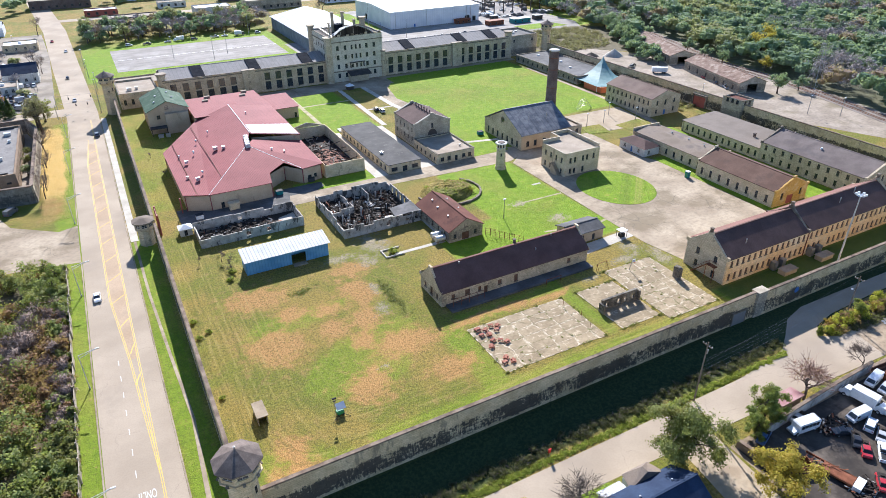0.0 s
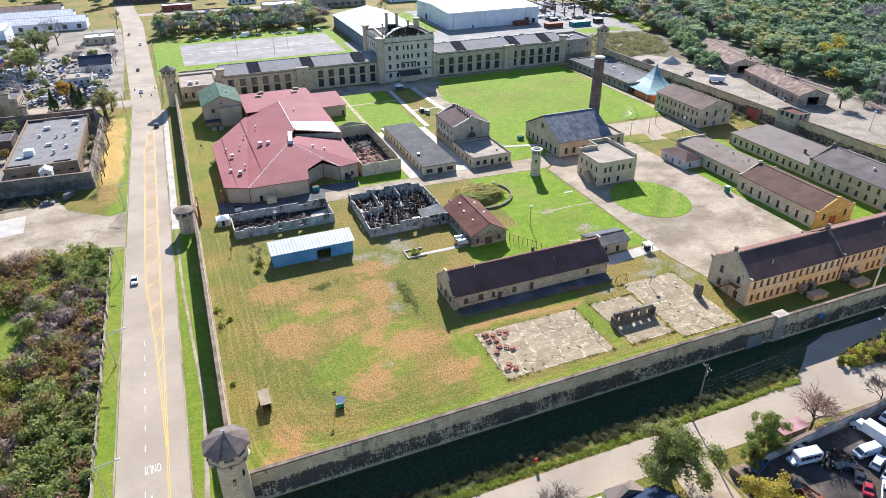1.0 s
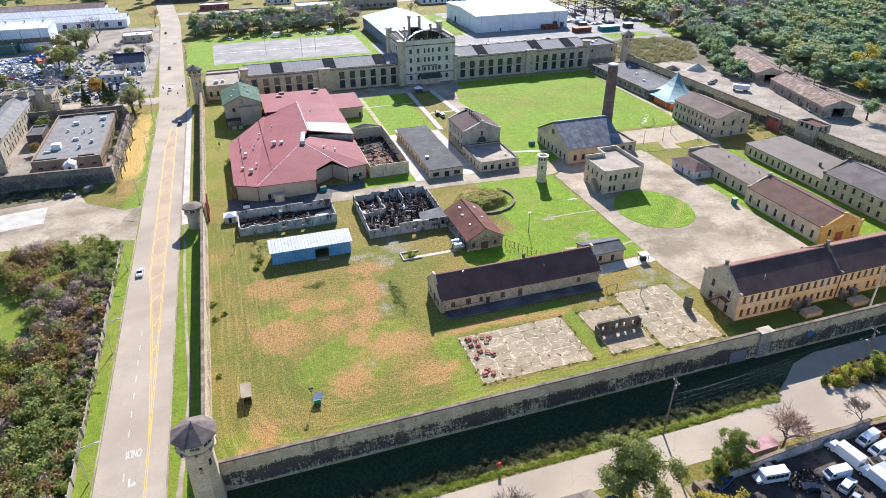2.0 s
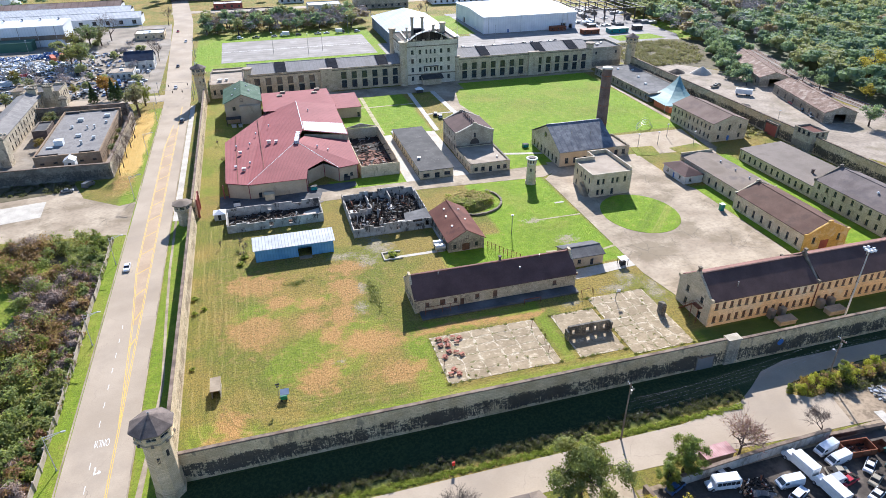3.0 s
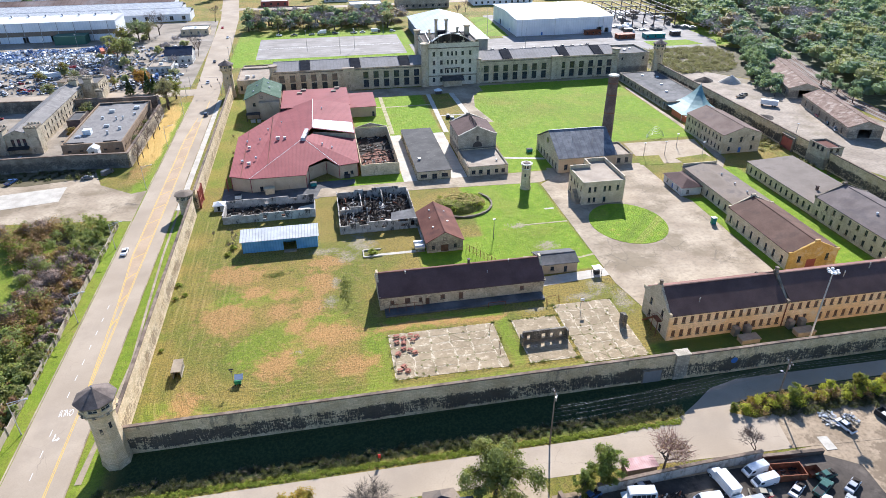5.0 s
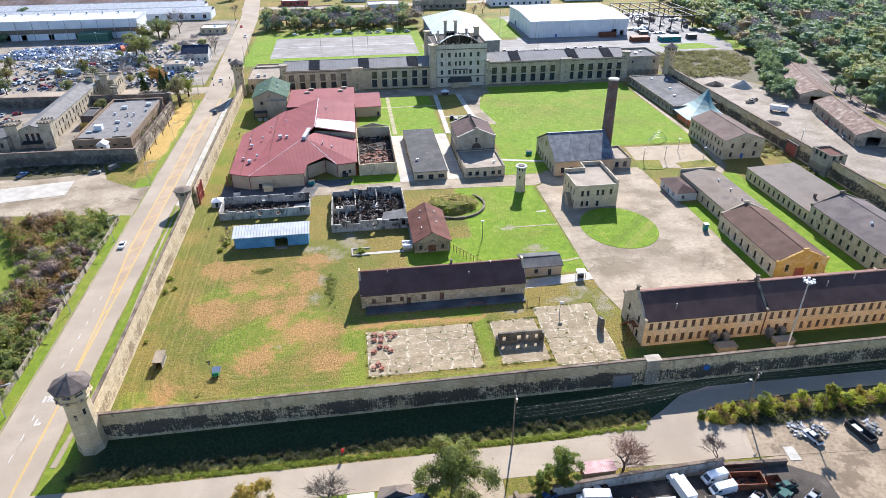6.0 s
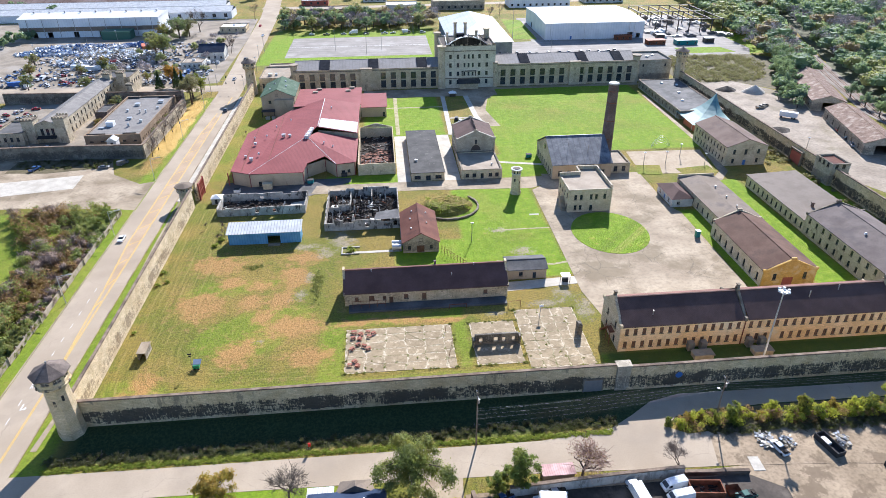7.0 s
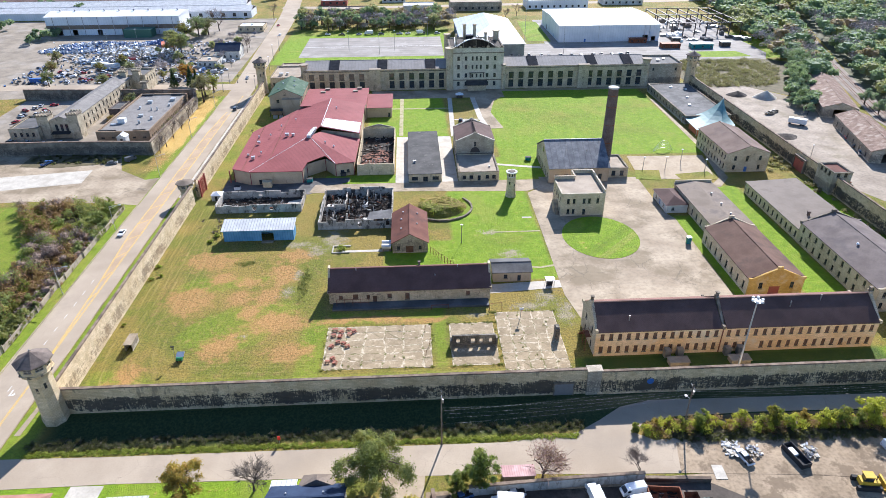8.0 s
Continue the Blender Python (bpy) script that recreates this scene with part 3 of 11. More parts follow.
def wall(parent, p0, p1, h, mat, openings=(), thick=0.5, z0=0.0, gable=0.0, name="wall", label="", style="dark", sills=True):
    """A wall from p0 to p1, outside on the right hand, with holes through it and a window in each. openings: u, z, width, height[, style]."""
    (ax, ay), (bx, by) = p0, p1
    L = math.hypot(bx - ax, by - ay)
    dx, dy = (bx - ax) / L, (by - ay) / L
    nx, ny = dy, -dx
    at = lambda u, n, z: (ax + dx * u + nx * n, ay + dy * u + ny * n, z)
    us, zs = [0.0, L], [z0, h]
    holes = [(o[0], o[1], o[0] + o[2], o[1] + o[3]) for o in openings if o[1] + o[3] <= h]
    for u0, a, u1, b in holes:
        us += [u0, u1]
        zs += [a, b]
    us, zs = sorted(set(round(u, 3) for u in us)), sorted(set(round(z, 3) for z in zs))
    mb = MB()
    for i in range(len(us) - 1):
        run = None
        for k in range(len(zs)):
            solid = k < len(zs) - 1 and not any(u0 < (us[i] + us[i + 1]) / 2 < u1 and a < (zs[k] + zs[k + 1]) / 2 < b for u0, a, u1, b in holes)
            if solid and run is None:
                run = zs[k]
            if not solid and run is not None:
                a, b, u0, u1 = run, zs[k], us[i], us[i + 1]
                mb.face([at(u0, 0, a), at(u1, 0, a), at(u1, 0, b), at(u0, 0, b)])
                mb.face([at(u1, -thick, a), at(u0, -thick, a), at(u0, -thick, b), at(u1, -thick, b)])
                run = None
    for u0, a, u1, b in holes:
        for q in (((u0, a), (u1, a)), ((u1, a), (u1, b)), ((u1, b), (u0, b)), ((u0, b), (u0, a))):
            (ua, za), (ub, zb) = q
            mb.face([at(ub, 0, zb), at(ua, 0, za), at(ua, -thick, za), at(ub, -thick, zb)])
    mb.face([at(0, 0, z0), at(0, 0, h), at(0, -thick, h), at(0, -thick, z0)])
    mb.face([at(L, 0, h), at(L, 0, z0), at(L, -thick, z0), at(L, -thick, h)])
    if gable:
        mb.face([at(0, 0, h), at(L, 0, h), at(L / 2, 0, h + gable)])
        mb.face([at(L, -thick, h), at(0, -thick, h), at(L / 2, -thick, h + gable)])
        mb.face([at(0, 0, h), at(L / 2, 0, h + gable), at(L / 2, -thick, h + gable), at(0, -thick, h)])
        mb.face([at(L / 2, 0, h + gable), at(L, 0, h), at(L, -thick, h), at(L / 2, -thick, h + gable)])
    else:
        mb.face([at(0, 0, h), at(L, 0, h), at(L, -thick, h), at(0, -thick, h)])
    ob = part(name, mb, mat, parent, label)
    o = ORIGIN[parent]
    turn = math.atan2(dy, dx)
    for op in openings:
        st = op[4] if len(op) > 4 else style
        if st == "none":
            continue
        fm, pm, sm = window_meshes(op[2], op[3], st)
        x, y, z = at(op[0], 0, op[1])
        win = part_mesh("window" if st not in ("red", "blue") else "door", fm, parent, Matrix.Translation((x - o[0], y - o[1], z - o[2])) @ Matrix.Rotation(turn, 4, "Z") @ Matrix.Translation((0, 0 if op[1] + op[3] <= h else -0.16, 0)))
        part_mesh("pane" if st not in ("red", "blue", "board") else "panel", pm, win, Matrix.Identity(4))
        if sills and op[1] > 0.5:
            part_mesh("sill", sm, win, Matrix.Identity(4))
    return ob


def row(L, n, w, z, h, m0=1.5, m1=None, style=None, skip=()):
    """n openings evenly along a wall of length L."""
    m1 = m0 if m1 is None else m1
    step = (L - m0 - m1 - w) / max(n - 1, 1)
    return [(m0 + i * step, z, w, h) + ((style,) if style else ()) for i in range(n) if i not in skip]


def walls4(ob, x0, y0, x1, y1, h, mat, S=(), E=(), N=(), W=(), gx=0.0, gy=0.0, thick=0.5, style="dark", z0=0.0, mats=None):
    """Four walls of a block; gx: gables on the west and east ends, gy: on the south and north ends."""
    mats = mats or {}
    wall(ob, (x0, y0), (x1, y0), h, mats.get("S", mat), S, thick, z0, gy, style=style)
    wall(ob, (x1, y0 + thick), (x1, y1 - thick), h, mats.get("E", mat), E, thick, z0, 0 if not gx else gx * 0.97, style=style)
    wall(ob, (x1, y1), (x0, y1), h, mats.get("N", mat), N, thick, z0, gy, style=style)
    wall(ob, (x0, y1 - thick), (x0, y0 + thick), h, mats.get("W", mat), W, thick, z0, 0 if not gx else gx * 0.97, style=style)


def gable_roof(ob, x0, y0, x1, y1, h, rise, mat, axis="x", over=0.4, end=0.3, thick=0.22, name="roof", ridge=True, back=None):
    """Two slopes with thickness, and a ridge cap. axis: the way of the ridge."""
    for side in (-1, 1):
        mb = MB()
        if axis == "x":
            half = (y1 - y0) / 2
            cy = (y0 + y1) / 2
            drop = rise * over / half
            a, b = (cy + side * (half + over), h - drop), (cy, h + rise)
            pts = [(x0 - end, a[0], a[1]), (x1 + end, a[0], a[1]), (x1 + end, b[0], b[1]), (x0 - end, b[0], b[1])]
        else:
            half = (x1 - x0) / 2
            cx = (x0 + x1) / 2
            drop = rise * over / half
            a, b = (cx + side * (half + over), h - drop), (cx, h + rise)
            pts = [(a[0], y0 - end, a[1]), (a[0], y1 + end, a[1]), (b[0], y1 + end, b[1]), (b[0], y0 - end, b[1])]
        lift = 0.03
        low = [(x, y, z + lift) for x, y, z in pts]
        top = [(x, y, z + lift + thick) for x, y, z in pts]
        mb.solid(low + top, [(3, 2, 1, 0), (4, 5, 6, 7), (0, 1, 5, 4), (1, 2, 6, 5), (2, 3, 7, 6), (3, 0, 4, 7)])
        part(name, mb, mat if side < 0 or back is None else back, ob)
    if ridge:
        mb = MB()
        z = h + rise + 0.24
        if axis == "x":
            mb.box(x0 - end, cy - 0.22, z - 0.12, x1 + end, cy + 0.22, z + 0.1)
        else:
            mb.box(cx - 0.22, y0 - end, z - 0.12, cx + 0.22, y1 + end, z + 0.1)
        part("ridge_cap", mb, mat, ob)


def parapet_gable(ob, x0, x1, y, h, rise, mat, thick=0.6, axis="x", up=0.7):
    """A raised stone gable that stands through the roof, with stepped shoulders."""
    mb = MB()
    c = (x0 + x1) / 2
    prof = [(x0 - 0.3, h - 0.4), (x1 + 0.3, h - 0.4), (x1 + 0.3, h + up), (x1 - 0.9, h + up), (c + 0.8, h + rise + up), (c + 0.8, h + rise + up + 0.7), (c - 0.8, h + rise + up + 0.7), (c - 0.8, h + rise + up), (x0 + 0.9, h + up), (x0 - 0.3, h + up)]
    n = len(prof)
    if axis == "x":
        p = [(u, y - thick / 2, z) for u, z in prof] + [(u, y + thick / 2, z) for u, z in prof]
    else:
        p = [(y + thick / 2, u, z) for u, z in prof] + [(y - thick / 2, u, z) for u, z in prof]
    mb.solid(p, [tuple(range(n)), tuple(range(2 * n - 1, n - 1, -1))] + [((i + 1) % n, i, n + i, n + (i + 1) % n) for i in range(n)])
    part("parapet", mb, mat, ob)


def flat_roof(ob, x0, y0, x1, y1, z, mat, inset=0.5, coping=None, top=None):
    """A roof deck between its parapets, with coping stones along the top of the walls."""
    mb = MB()
    mb.box(x0 + inset, y0 + inset, z - 0.25, x1 - inset, y1 - inset, z)
    part("roof", mb, mat, ob)
    if coping:
        for a in ((x0 - 0.1, y0 - 0.1, x1 + 0.1, y0 + inset + 0.08), (x0 - 0.1, y1 - inset - 0.08, x1 + 0.1, y1 + 0.1), (x0 - 0.1, y0 + inset + 0.08, x0 + inset + 0.08, y1 - inset - 0.08), (x1 - inset - 0.08, y0 + inset + 0.08, x1 + 0.1, y1 - inset - 0.08)):
            mb = MB()
            mb.box(a[0], a[1], top + 0.003, a[2], a[3], top + 0.18)
            part("coping", mb, coping, ob)


def roof_vent(ob, x, y, z, r=0.35, h=0.8, mat=None):
    mb = MB()
    mb.tube(x, y, z - 0.1, z + h * 0.65, r * 0.7, r * 0.7, 8)
    mb.tube(x, y, z + h * 0.65, z + h, r * 1.2, r * 0.8, 8)
    part("roof_vent", mb, mat or STEEL, ob)


def roof_box(ob, x, y, z, w, d, h, mat=None, name="rooftop_unit"):
    mb = MB()
    mb.box(x - w / 2, y - d / 2, z - 0.05, x + w / 2, y + d / 2, z + h)
    mb.box(x - w / 2 - 0.08, y - d / 2 - 0.08, z + h, x + w / 2 + 0.08, y + d / 2 + 0.08, z + h + 0.08)
    part(name, mb, mat or PALESTEEL, ob)


def chimney(ob, x, y, z0, z1, w=0.9, mat=None):
    mb = MB()
    mb.box(x - w / 2, y - w / 2, z0, x + w / 2, y + w / 2, z1)
    mb.box(x - w / 2 - 0.12, y - w / 2 - 0.12, z1, x + w / 2 + 0.12, y + w / 2 + 0.12, z1 + 0.25)
    part("chimney", mb, mat or BRICKRED, ob)

# ---- ground, roads and pavements ----


def inside(poly, X, Y):
    hit = np.zeros(X.shape, bool)
    n = len(poly)
    for i in range(n):
        (ax, ay), (bx, by) = poly[i], poly[(i + 1) % n]
        if ay != by:
            hit ^= ((ay > Y) != (by > Y)) & (X < (bx - ax) * (Y - ay) / (by - ay) + ax)
    return hit


def rect(x0, y0, x1, y1):
    return [(x0, y0), (x1, y0), (x1, y1), (x0, y1)]


# rect(127, 2, 214, 15) deepens the green where the ochre range shades the grass
LUSH = [rect(125, 158, 222, 266), rect(62, 186, 104, 266), rect(98, 53, 131, 122), rect(183, 30, 190, 95), rect(206, 34, 219, 120), rect(108, 55, 132, 66),
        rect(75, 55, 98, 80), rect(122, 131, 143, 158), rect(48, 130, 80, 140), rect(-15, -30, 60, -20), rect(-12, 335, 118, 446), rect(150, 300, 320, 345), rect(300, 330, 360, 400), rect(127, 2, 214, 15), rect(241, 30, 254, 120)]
DRY = [(17, 70.5, 8.5, 5.5), (45, 73, 6, 4.5), (42, 62, 4.5, 7), (40, 48, 4.5, 6), (16, 47.5, 7, 8), (44, 34.5, 9, 5), (31, 48, 4, 4.5), (31, 24, 6.5, 6.5), (9, 8.5, 5, 3), (50, 21, 6.5, 4.5), (22, 60, 5, 3.5), (32, 57, 4, 3), (36, 40, 4, 4), (9, 15, 3, 4), (62, 35, 9, 1.3), (76, 34.2, 10, 1.4), (88, 33.6, 6, 1.2)]
BARE = [(44.5, 51, 2.6, 5), (46, 61, 2.2, 4), (36, 28, 2.5, 1.5), (50, 76, 4, 5), (44, 80, 7, 3), (112, 86, 4, 3), (118, 70, 6, 4), (125, 44, 5, 5), (130, 35, 4, 8), (118, 40, 8, 3), (104, 34, 4, 2), (56, 84, 6, 10)]


def spread(lo, hi, step, far):
    inner = np.arange(lo, hi + step, step)
    out, d = [], step
    while sum(out) + d < far:
        out.append(d)
        d *= 1.35
    steps = np.cumsum(out)
    return np.concatenate([lo - steps[::-1], inner, inner[-1] + steps])


def build_ground():
    xs, ys = spread(-120, 380, 1.7, 3600), spread(-80, 330, 1.7, 3600)
    X, Y = np.meshgrid(xs, ys)
    Z = np.zeros_like(X)
    ditch = np.clip((X + 8) / 14, 0, 1) * np.clip((126 - X) / 10, 0, 1)
    Z -= 1.1 * ditch * np.exp(-((Y + 6.0) / 2.6) ** 2)
    Z += 0.35 * ditch * np.exp(-((Y + 11.0) / 0.9) ** 2)
    n, m = len(xs), len(ys)
    me = bpy.data.meshes.new("ground")
    idx = np.arange(n * m).reshape(m, n)
    faces = np.stack([idx[:-1, :-1], idx[:-1, 1:], idx[1:, 1:], idx[1:, :-1]], -1).reshape(-1, 4)
    me.from_pydata(np.stack([X, Y, Z], -1).reshape(-1, 3).tolist(), [], faces.tolist())
    wob = 2.2 * np.sin(X * 0.21 + 1.3 * np.sin(Y * 0.13)) + 1.6 * np.sin(Y * 0.27 + X * 0.05)
    lush = np.zeros_like(X)
    for p in LUSH:
        lush = np.maximum(lush, inside(p, X, Y) * 1.0)
    lush = np.maximum(lush, 0.45 * (np.sin(X * 0.09 + np.sin(Y * 0.06) * 2) * np.sin(Y * 0.11 + 1) > 0.35) * ((X > 0) & (X < 60) & (Y < 60)))
    for p in (rect(-30, -60, -23, 170), rect(-10.5, -20, -3, 125), rect(-30, 143, -24, 262)):
        lush = np.maximum(lush, inside(p, X, Y) * 0.75)
    lush = np.maximum(lush, inside(rect(-1, 140, 14, 262), X, Y) * 0.3)
    lush = np.maximum(lush, inside(rect(-92, 62, -46, 116), X, Y) * 0.6)
    for p in (rect(24, 3, 110, 11.5), rect(89.5, 12, 94, 40), rect(60, 33, 94, 38), rect(52, 2, 59, 34)):
        lush = np.maximum(lush, inside(p, X, Y) * 0.55)
    for cx, cy, a in ((165, 212, 22), (192, 190, 16), (145, 232, 14), (206, 228, 15), (118, 80, 9), (112, 70, 7)):
        lush -= 0.38 * np.exp(-((X - cx + wob) / a) ** 2 - ((Y - cy - wob) / (a * 0.55)) ** 2) * (lush > 0.9)
    dry, bare = np.zeros_like(X), np.zeros_like(X)
    for store, spots in ((dry, DRY), (bare, BARE)):
        for cx, cy, a, b in spots:
            q = ((X - cx + wob * 0.4) / a) ** 2 + ((Y - cy - wob * 0.3) / b) ** 2
            np.maximum(store, np.exp(-q * 0.9), out=store)
    # fallen leaves under the street trees
    q = np.clip(1 - np.abs((X + 31) / 7) ** 3, 0, 1) * np.clip((Y - 150) / 8, 0, 1) * np.clip((262 - Y) / 20, 0, 1)
    leafy = (X > -36) & (X < -26.5)
    dry = np.maximum(dry, q * leafy * 0.5)
    gold = np.clip((X + 35.6) / 1.5, 0, 1) * np.clip((-25.6 - X) / 2.5, 0, 1) * np.clip((Y - 168) / 8, 0, 1) * np.clip((262 - Y) / 18, 0, 1) * (0.75 + 0.25 * np.sin(Y * 0.35))
    far = (Y > 470) | (X > 345) | (X < -75)
    dry = np.maximum(dry, 0.25 * far)
    # rounds of the mower, parallel to the walls
    a, b = X + 2.2, (Y - 1.2) * 1.15
    c = np.hypot(X - 34, Y - 40) * 0.35 + 14
    mow = -np.log(np.exp(-np.clip(a, -50, 300) / 5) + np.exp(-np.clip(b, -50, 300) / 5)) * 5
    # the wall's shade, painted dark green over its foot and the ditch
    cast_shade = np.clip((X + 6) / 6, 0, 1) * np.clip((Y + 12.2) / 1.0, 0, 1) * np.clip((2.5 - Y) / 1.5, 0, 1) * np.clip((320 - X) / 10, 0, 1)
    # the ochre range's shade on the strip behind the wall, painted likewise
    cast_shade = np.maximum(cast_shade, 0.75 * np.clip((X - 127) / 3, 0, 1) * np.clip((214 - X) / 4, 0, 1) * np.clip((Y - 1) / 2, 0, 1) * np.clip((15.5 - Y) / 1.5, 0, 1))
    mow[(X < -3) | (Y < 0) | (X > 130) | (Y > 118)] = 200
    for nm, arr in (("lush", lush), ("dry", dry), ("bare", bare), ("mow", mow), ("cast_shade", cast_shade), ("gold", gold)):
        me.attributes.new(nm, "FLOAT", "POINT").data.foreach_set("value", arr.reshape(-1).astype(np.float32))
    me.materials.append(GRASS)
    me.polygons.foreach_set("use_smooth", np.ones(len(faces), bool))
    return tagged(new("ground", me), "mown and rough autumn grass with dry brown patches", "ground", kind="structure")


ground = build_ground()


def pave(name, poly, mat, label, z=0.04, category="pavement"):
    mb = MB()
    mb.prism(poly, -0.3, z)
    return single(name, mb, mat, label, category, kind="structure", origin=(0, 0, 0))


def lawn(poly, label, z=0.1, lush=1.0):
    mb = MB()
    mb.prism(poly, -0.2, z)
    ob = single("lawn", mb, GRASS, label, "lawn", kind="structure", origin=(0, 0, 0))
    ob.data.attributes.new("lush", "FLOAT", "POINT").data.foreach_set("value", np.full(len(mb.v), lush, np.float32))
    return ob


def ribbon(name, pts, width, mat, label, z=0.05, category="road", z0=-0.3):
    """A road along a line of points with widths."""
    mb = MB()
    ls, rs = [], []
    for i, p in enumerate(pts):
        a, b = Vector(pts[max(i - 1, 0)][:2]), Vector(pts[min(i + 1, len(pts) - 1)][:2])
        d = (b - a).normalized()
        w = (p[2] if len(p) > 2 else width) / 2
        ls.append((p[0] - d.y * w, p[1] + d.x * w)), rs.append((p[0] + d.y * w, p[1] - d.x * w))
    for i in range(len(pts) - 1):
        q = [rs[i], rs[i + 1], ls[i + 1], ls[i]]
        mb.prism(q, z0, z)
    return single(name, mb, mat, label, category, kind="structure", origin=(0, 0, 0))


street = [(-17.3, -160, 13.6), (-17.3, 250, 13.4), (-17.6, 275, 14), (-22, 380, 15), (-27, 512, 15.5), (-60, 900, 16), (-140, 1500, 16)]
ribbon("road_west", street, 13.5, ASPHALT, "worn sun-bleached asphalt street with a hatched median", z=0.05)
ribbon("road_cross", [(-17, 281, 13), (-90, 284, 12), (-400, 300, 12)], 12, ASPHALT, "worn asphalt side street", z=0.04)
ribbon("road_far", [(-40, 560, 12), (60, 556, 12), (700, 590, 12)], 12, ASPHALT, "pale asphalt cross street", z=0.04)
ribbon("kerb_west", [(-24.35, -160), (-24.35, 116)], 0.3, CONCRETE, "pale concrete kerb along the street", 0.16, "kerb")
ribbon("kerb_west", [(-24.35, 143), (-24.35, 262)], 0.3, CONCRETE, "pale concrete kerb along the street", 0.16, "kerb")
ribbon("kerb_east", [(-10.35, -12), (-10.35, 262)], 0.3, CONCRETE, "pale concrete kerb along the street", 0.16, "kerb")
ribbon("pavement_west", [(-8.9, 122, 2.3), (-8.9, 262, 2.3)], 2.3, PATHCON, "pale concrete pavement beside the street", 0.1, "pavement")
ribbon("footpath", [(-8.9, 122, 0.8), (-8.6, 88, 0.7), (-7.6, 60, 0.7), (-6.4, 33, 0.7), (-7.4, 12, 0.9), (-8.6, -6, 1.4)], 0.7, CONCRETE, "narrow worn footpath in the grass", 0.05, "path")
front = [(-11, -13.0), (-11, -21.5), (19, -21.2), (60, -22), (105, -23.2), (128, -24.5), (146, -25.2), (170, -27), (200, -31), (200, -16.5), (170, -15.8), (150, -14.5), (139, -15.5), (135, -13), (138, -10.0), (146, -8.4), (165, -7.9), (260, -9.5), (420, -14), (420, -8), (260, -4.4), (165, -3.0), (142, -2.6), (134, -4.5), (128, -8.5), (122, -12), (105, -14.2), (16, -13.6)]
pave("road_front", front, ASPHALT, "worn pale asphalt lane in front of the wall", 0.045, "road")
pave("driveway", [(10.5, -21.4), (9.5, -40), (16.5, -40), (17.5, -21.6)][::1], PATHCON, "pale concrete driveway", 0.055)
pave("driveway", [(77, -22.4), (74, -45), (84, -45), (86, -22.6)], GRAVEL, "dusty gravel drive beside the lane", 0.03)
pave("yard_gravel", [(86, -27), (84, -130), (240, -130), (240, -16.5), (200, -16.4), (170, -15.6), (152, -14.4), (146, -25.4)], TRACKED, "dusty gravel yard with tyre tracks", 0.02)
pave("yard_gravel", [(141.5, -25.0), (170, -27), (200, -31), (240, -33), (240, -16.5), (200, -16.4), (170, -15.7), (151, -14.5), (143.5, -16.5)], TRACKED, "sandy gravel drive with tyre tracks", 0.06)
pave("lane_verge", [(140, -10.4), (150, -8.7), (165, -8.3), (260, -9.9), (260, -15.8), (200, -16.0), (170, -15.3), (152, -14.1), (143, -14.8)], LITTER, "dark brown verge under the bushes", 0.03, "ground")
pave("white_sheet", [(148.4, -27.0), (150.9, -27.2), (151.1, -23.4), (148.8, -23.2)], PATHCON, "pale sheet lying on the gravel", 0.1, "sheet")
pave("yard_dirt", [(87, -28), (86, -75), (148, -78), (153, -32), (146.5, -27.6)], DIRT, "dark oily dirt of a wrecking yard", 0.05)

# pavements inside the wall
pave("yard_pavement", [(131, 44), (133.5, 30), (182, 30), (183, 44), (183.6, 92), (181.2, 98), (181.2, 131), (139, 133.5), (139, 124), (131.8, 118)], CONCRETE, "cracked pale concrete yard", 0.06)
pave("drive", [(42, 123), (84, 122.5), (132, 120), (139, 123.5), (139, 131.2), (44, 131.2)], CONCRETE, "worn grey concrete drive", 0.05)
pave("drive", [(6, 122), (42.4, 122), (58, 134), (58, 138), (36, 138), (6, 138)], TARROOF, "dark asphalt apron beside the red-roofed hall", 0.045)
pave("alley", rect(97.4, 131.2, 104.2, 186), PATHCON, "pale concrete alley", 0.05)
pave("alley", rect(77.6, 131.2, 83.2, 186), PATHCON, "pale concrete alley", 0.05)
pave("path", [(104.6, 186), (107.0, 186), (108.8, 249.99), (106.4, 249.99)], PATHCON, "pale concrete path across the lawn", 0.05)
pave("path", [(78.7, 188), (80.7, 188), (80.9, 249.99), (78.9, 249.99)], WORNPATH, "worn tan path across the lawn", 0.05)
pave("path", rect(62, 230.4, 78.75, 232), WORNPATH, "worn tan path across the lawn", 0.05)
pave("path", rect(80.9, 230.2, 105.8, 231.6), WORNPATH, "worn tan path across the lawn", 0.05)
pave("path", rect(107.8, 210.3, 121.5, 211.8), PATHCON, "pale concrete path across the lawn", 0.05)
pave("path", [(119.6, 249.99), (120.6, 214), (122.8, 196), (125.6, 196), (123.4, 214), (122.4, 249.99)], PATHCON, "pale concrete edge of the walk", 0.062)
pave("path", [(122.4, 249.99), (123.4, 214), (125.6, 196), (132.4, 196), (128.6, 222), (133, 243), (138, 249.99)], CONCRETE, "grey concrete walk that widens like a fan", 0.055)
pave("path", rect(62, 250, 140, 266), CONCRETE, "grey concrete walk along the cell blocks", 0.05)
pave("path", rect(140, 261.5, 230, 266), CONCRETE, "grey concrete walk along the cell blocks", 0.05)
pave("path", [(122, 148), (142, 143), (142, 145), (122, 150)], PATHCON, "pale concrete path", 0.05)
pave("path", [(60, 74), (77, 74), (77, 75.4), (60, 75.4)], PATHCON, "pale concrete path", 0.05)
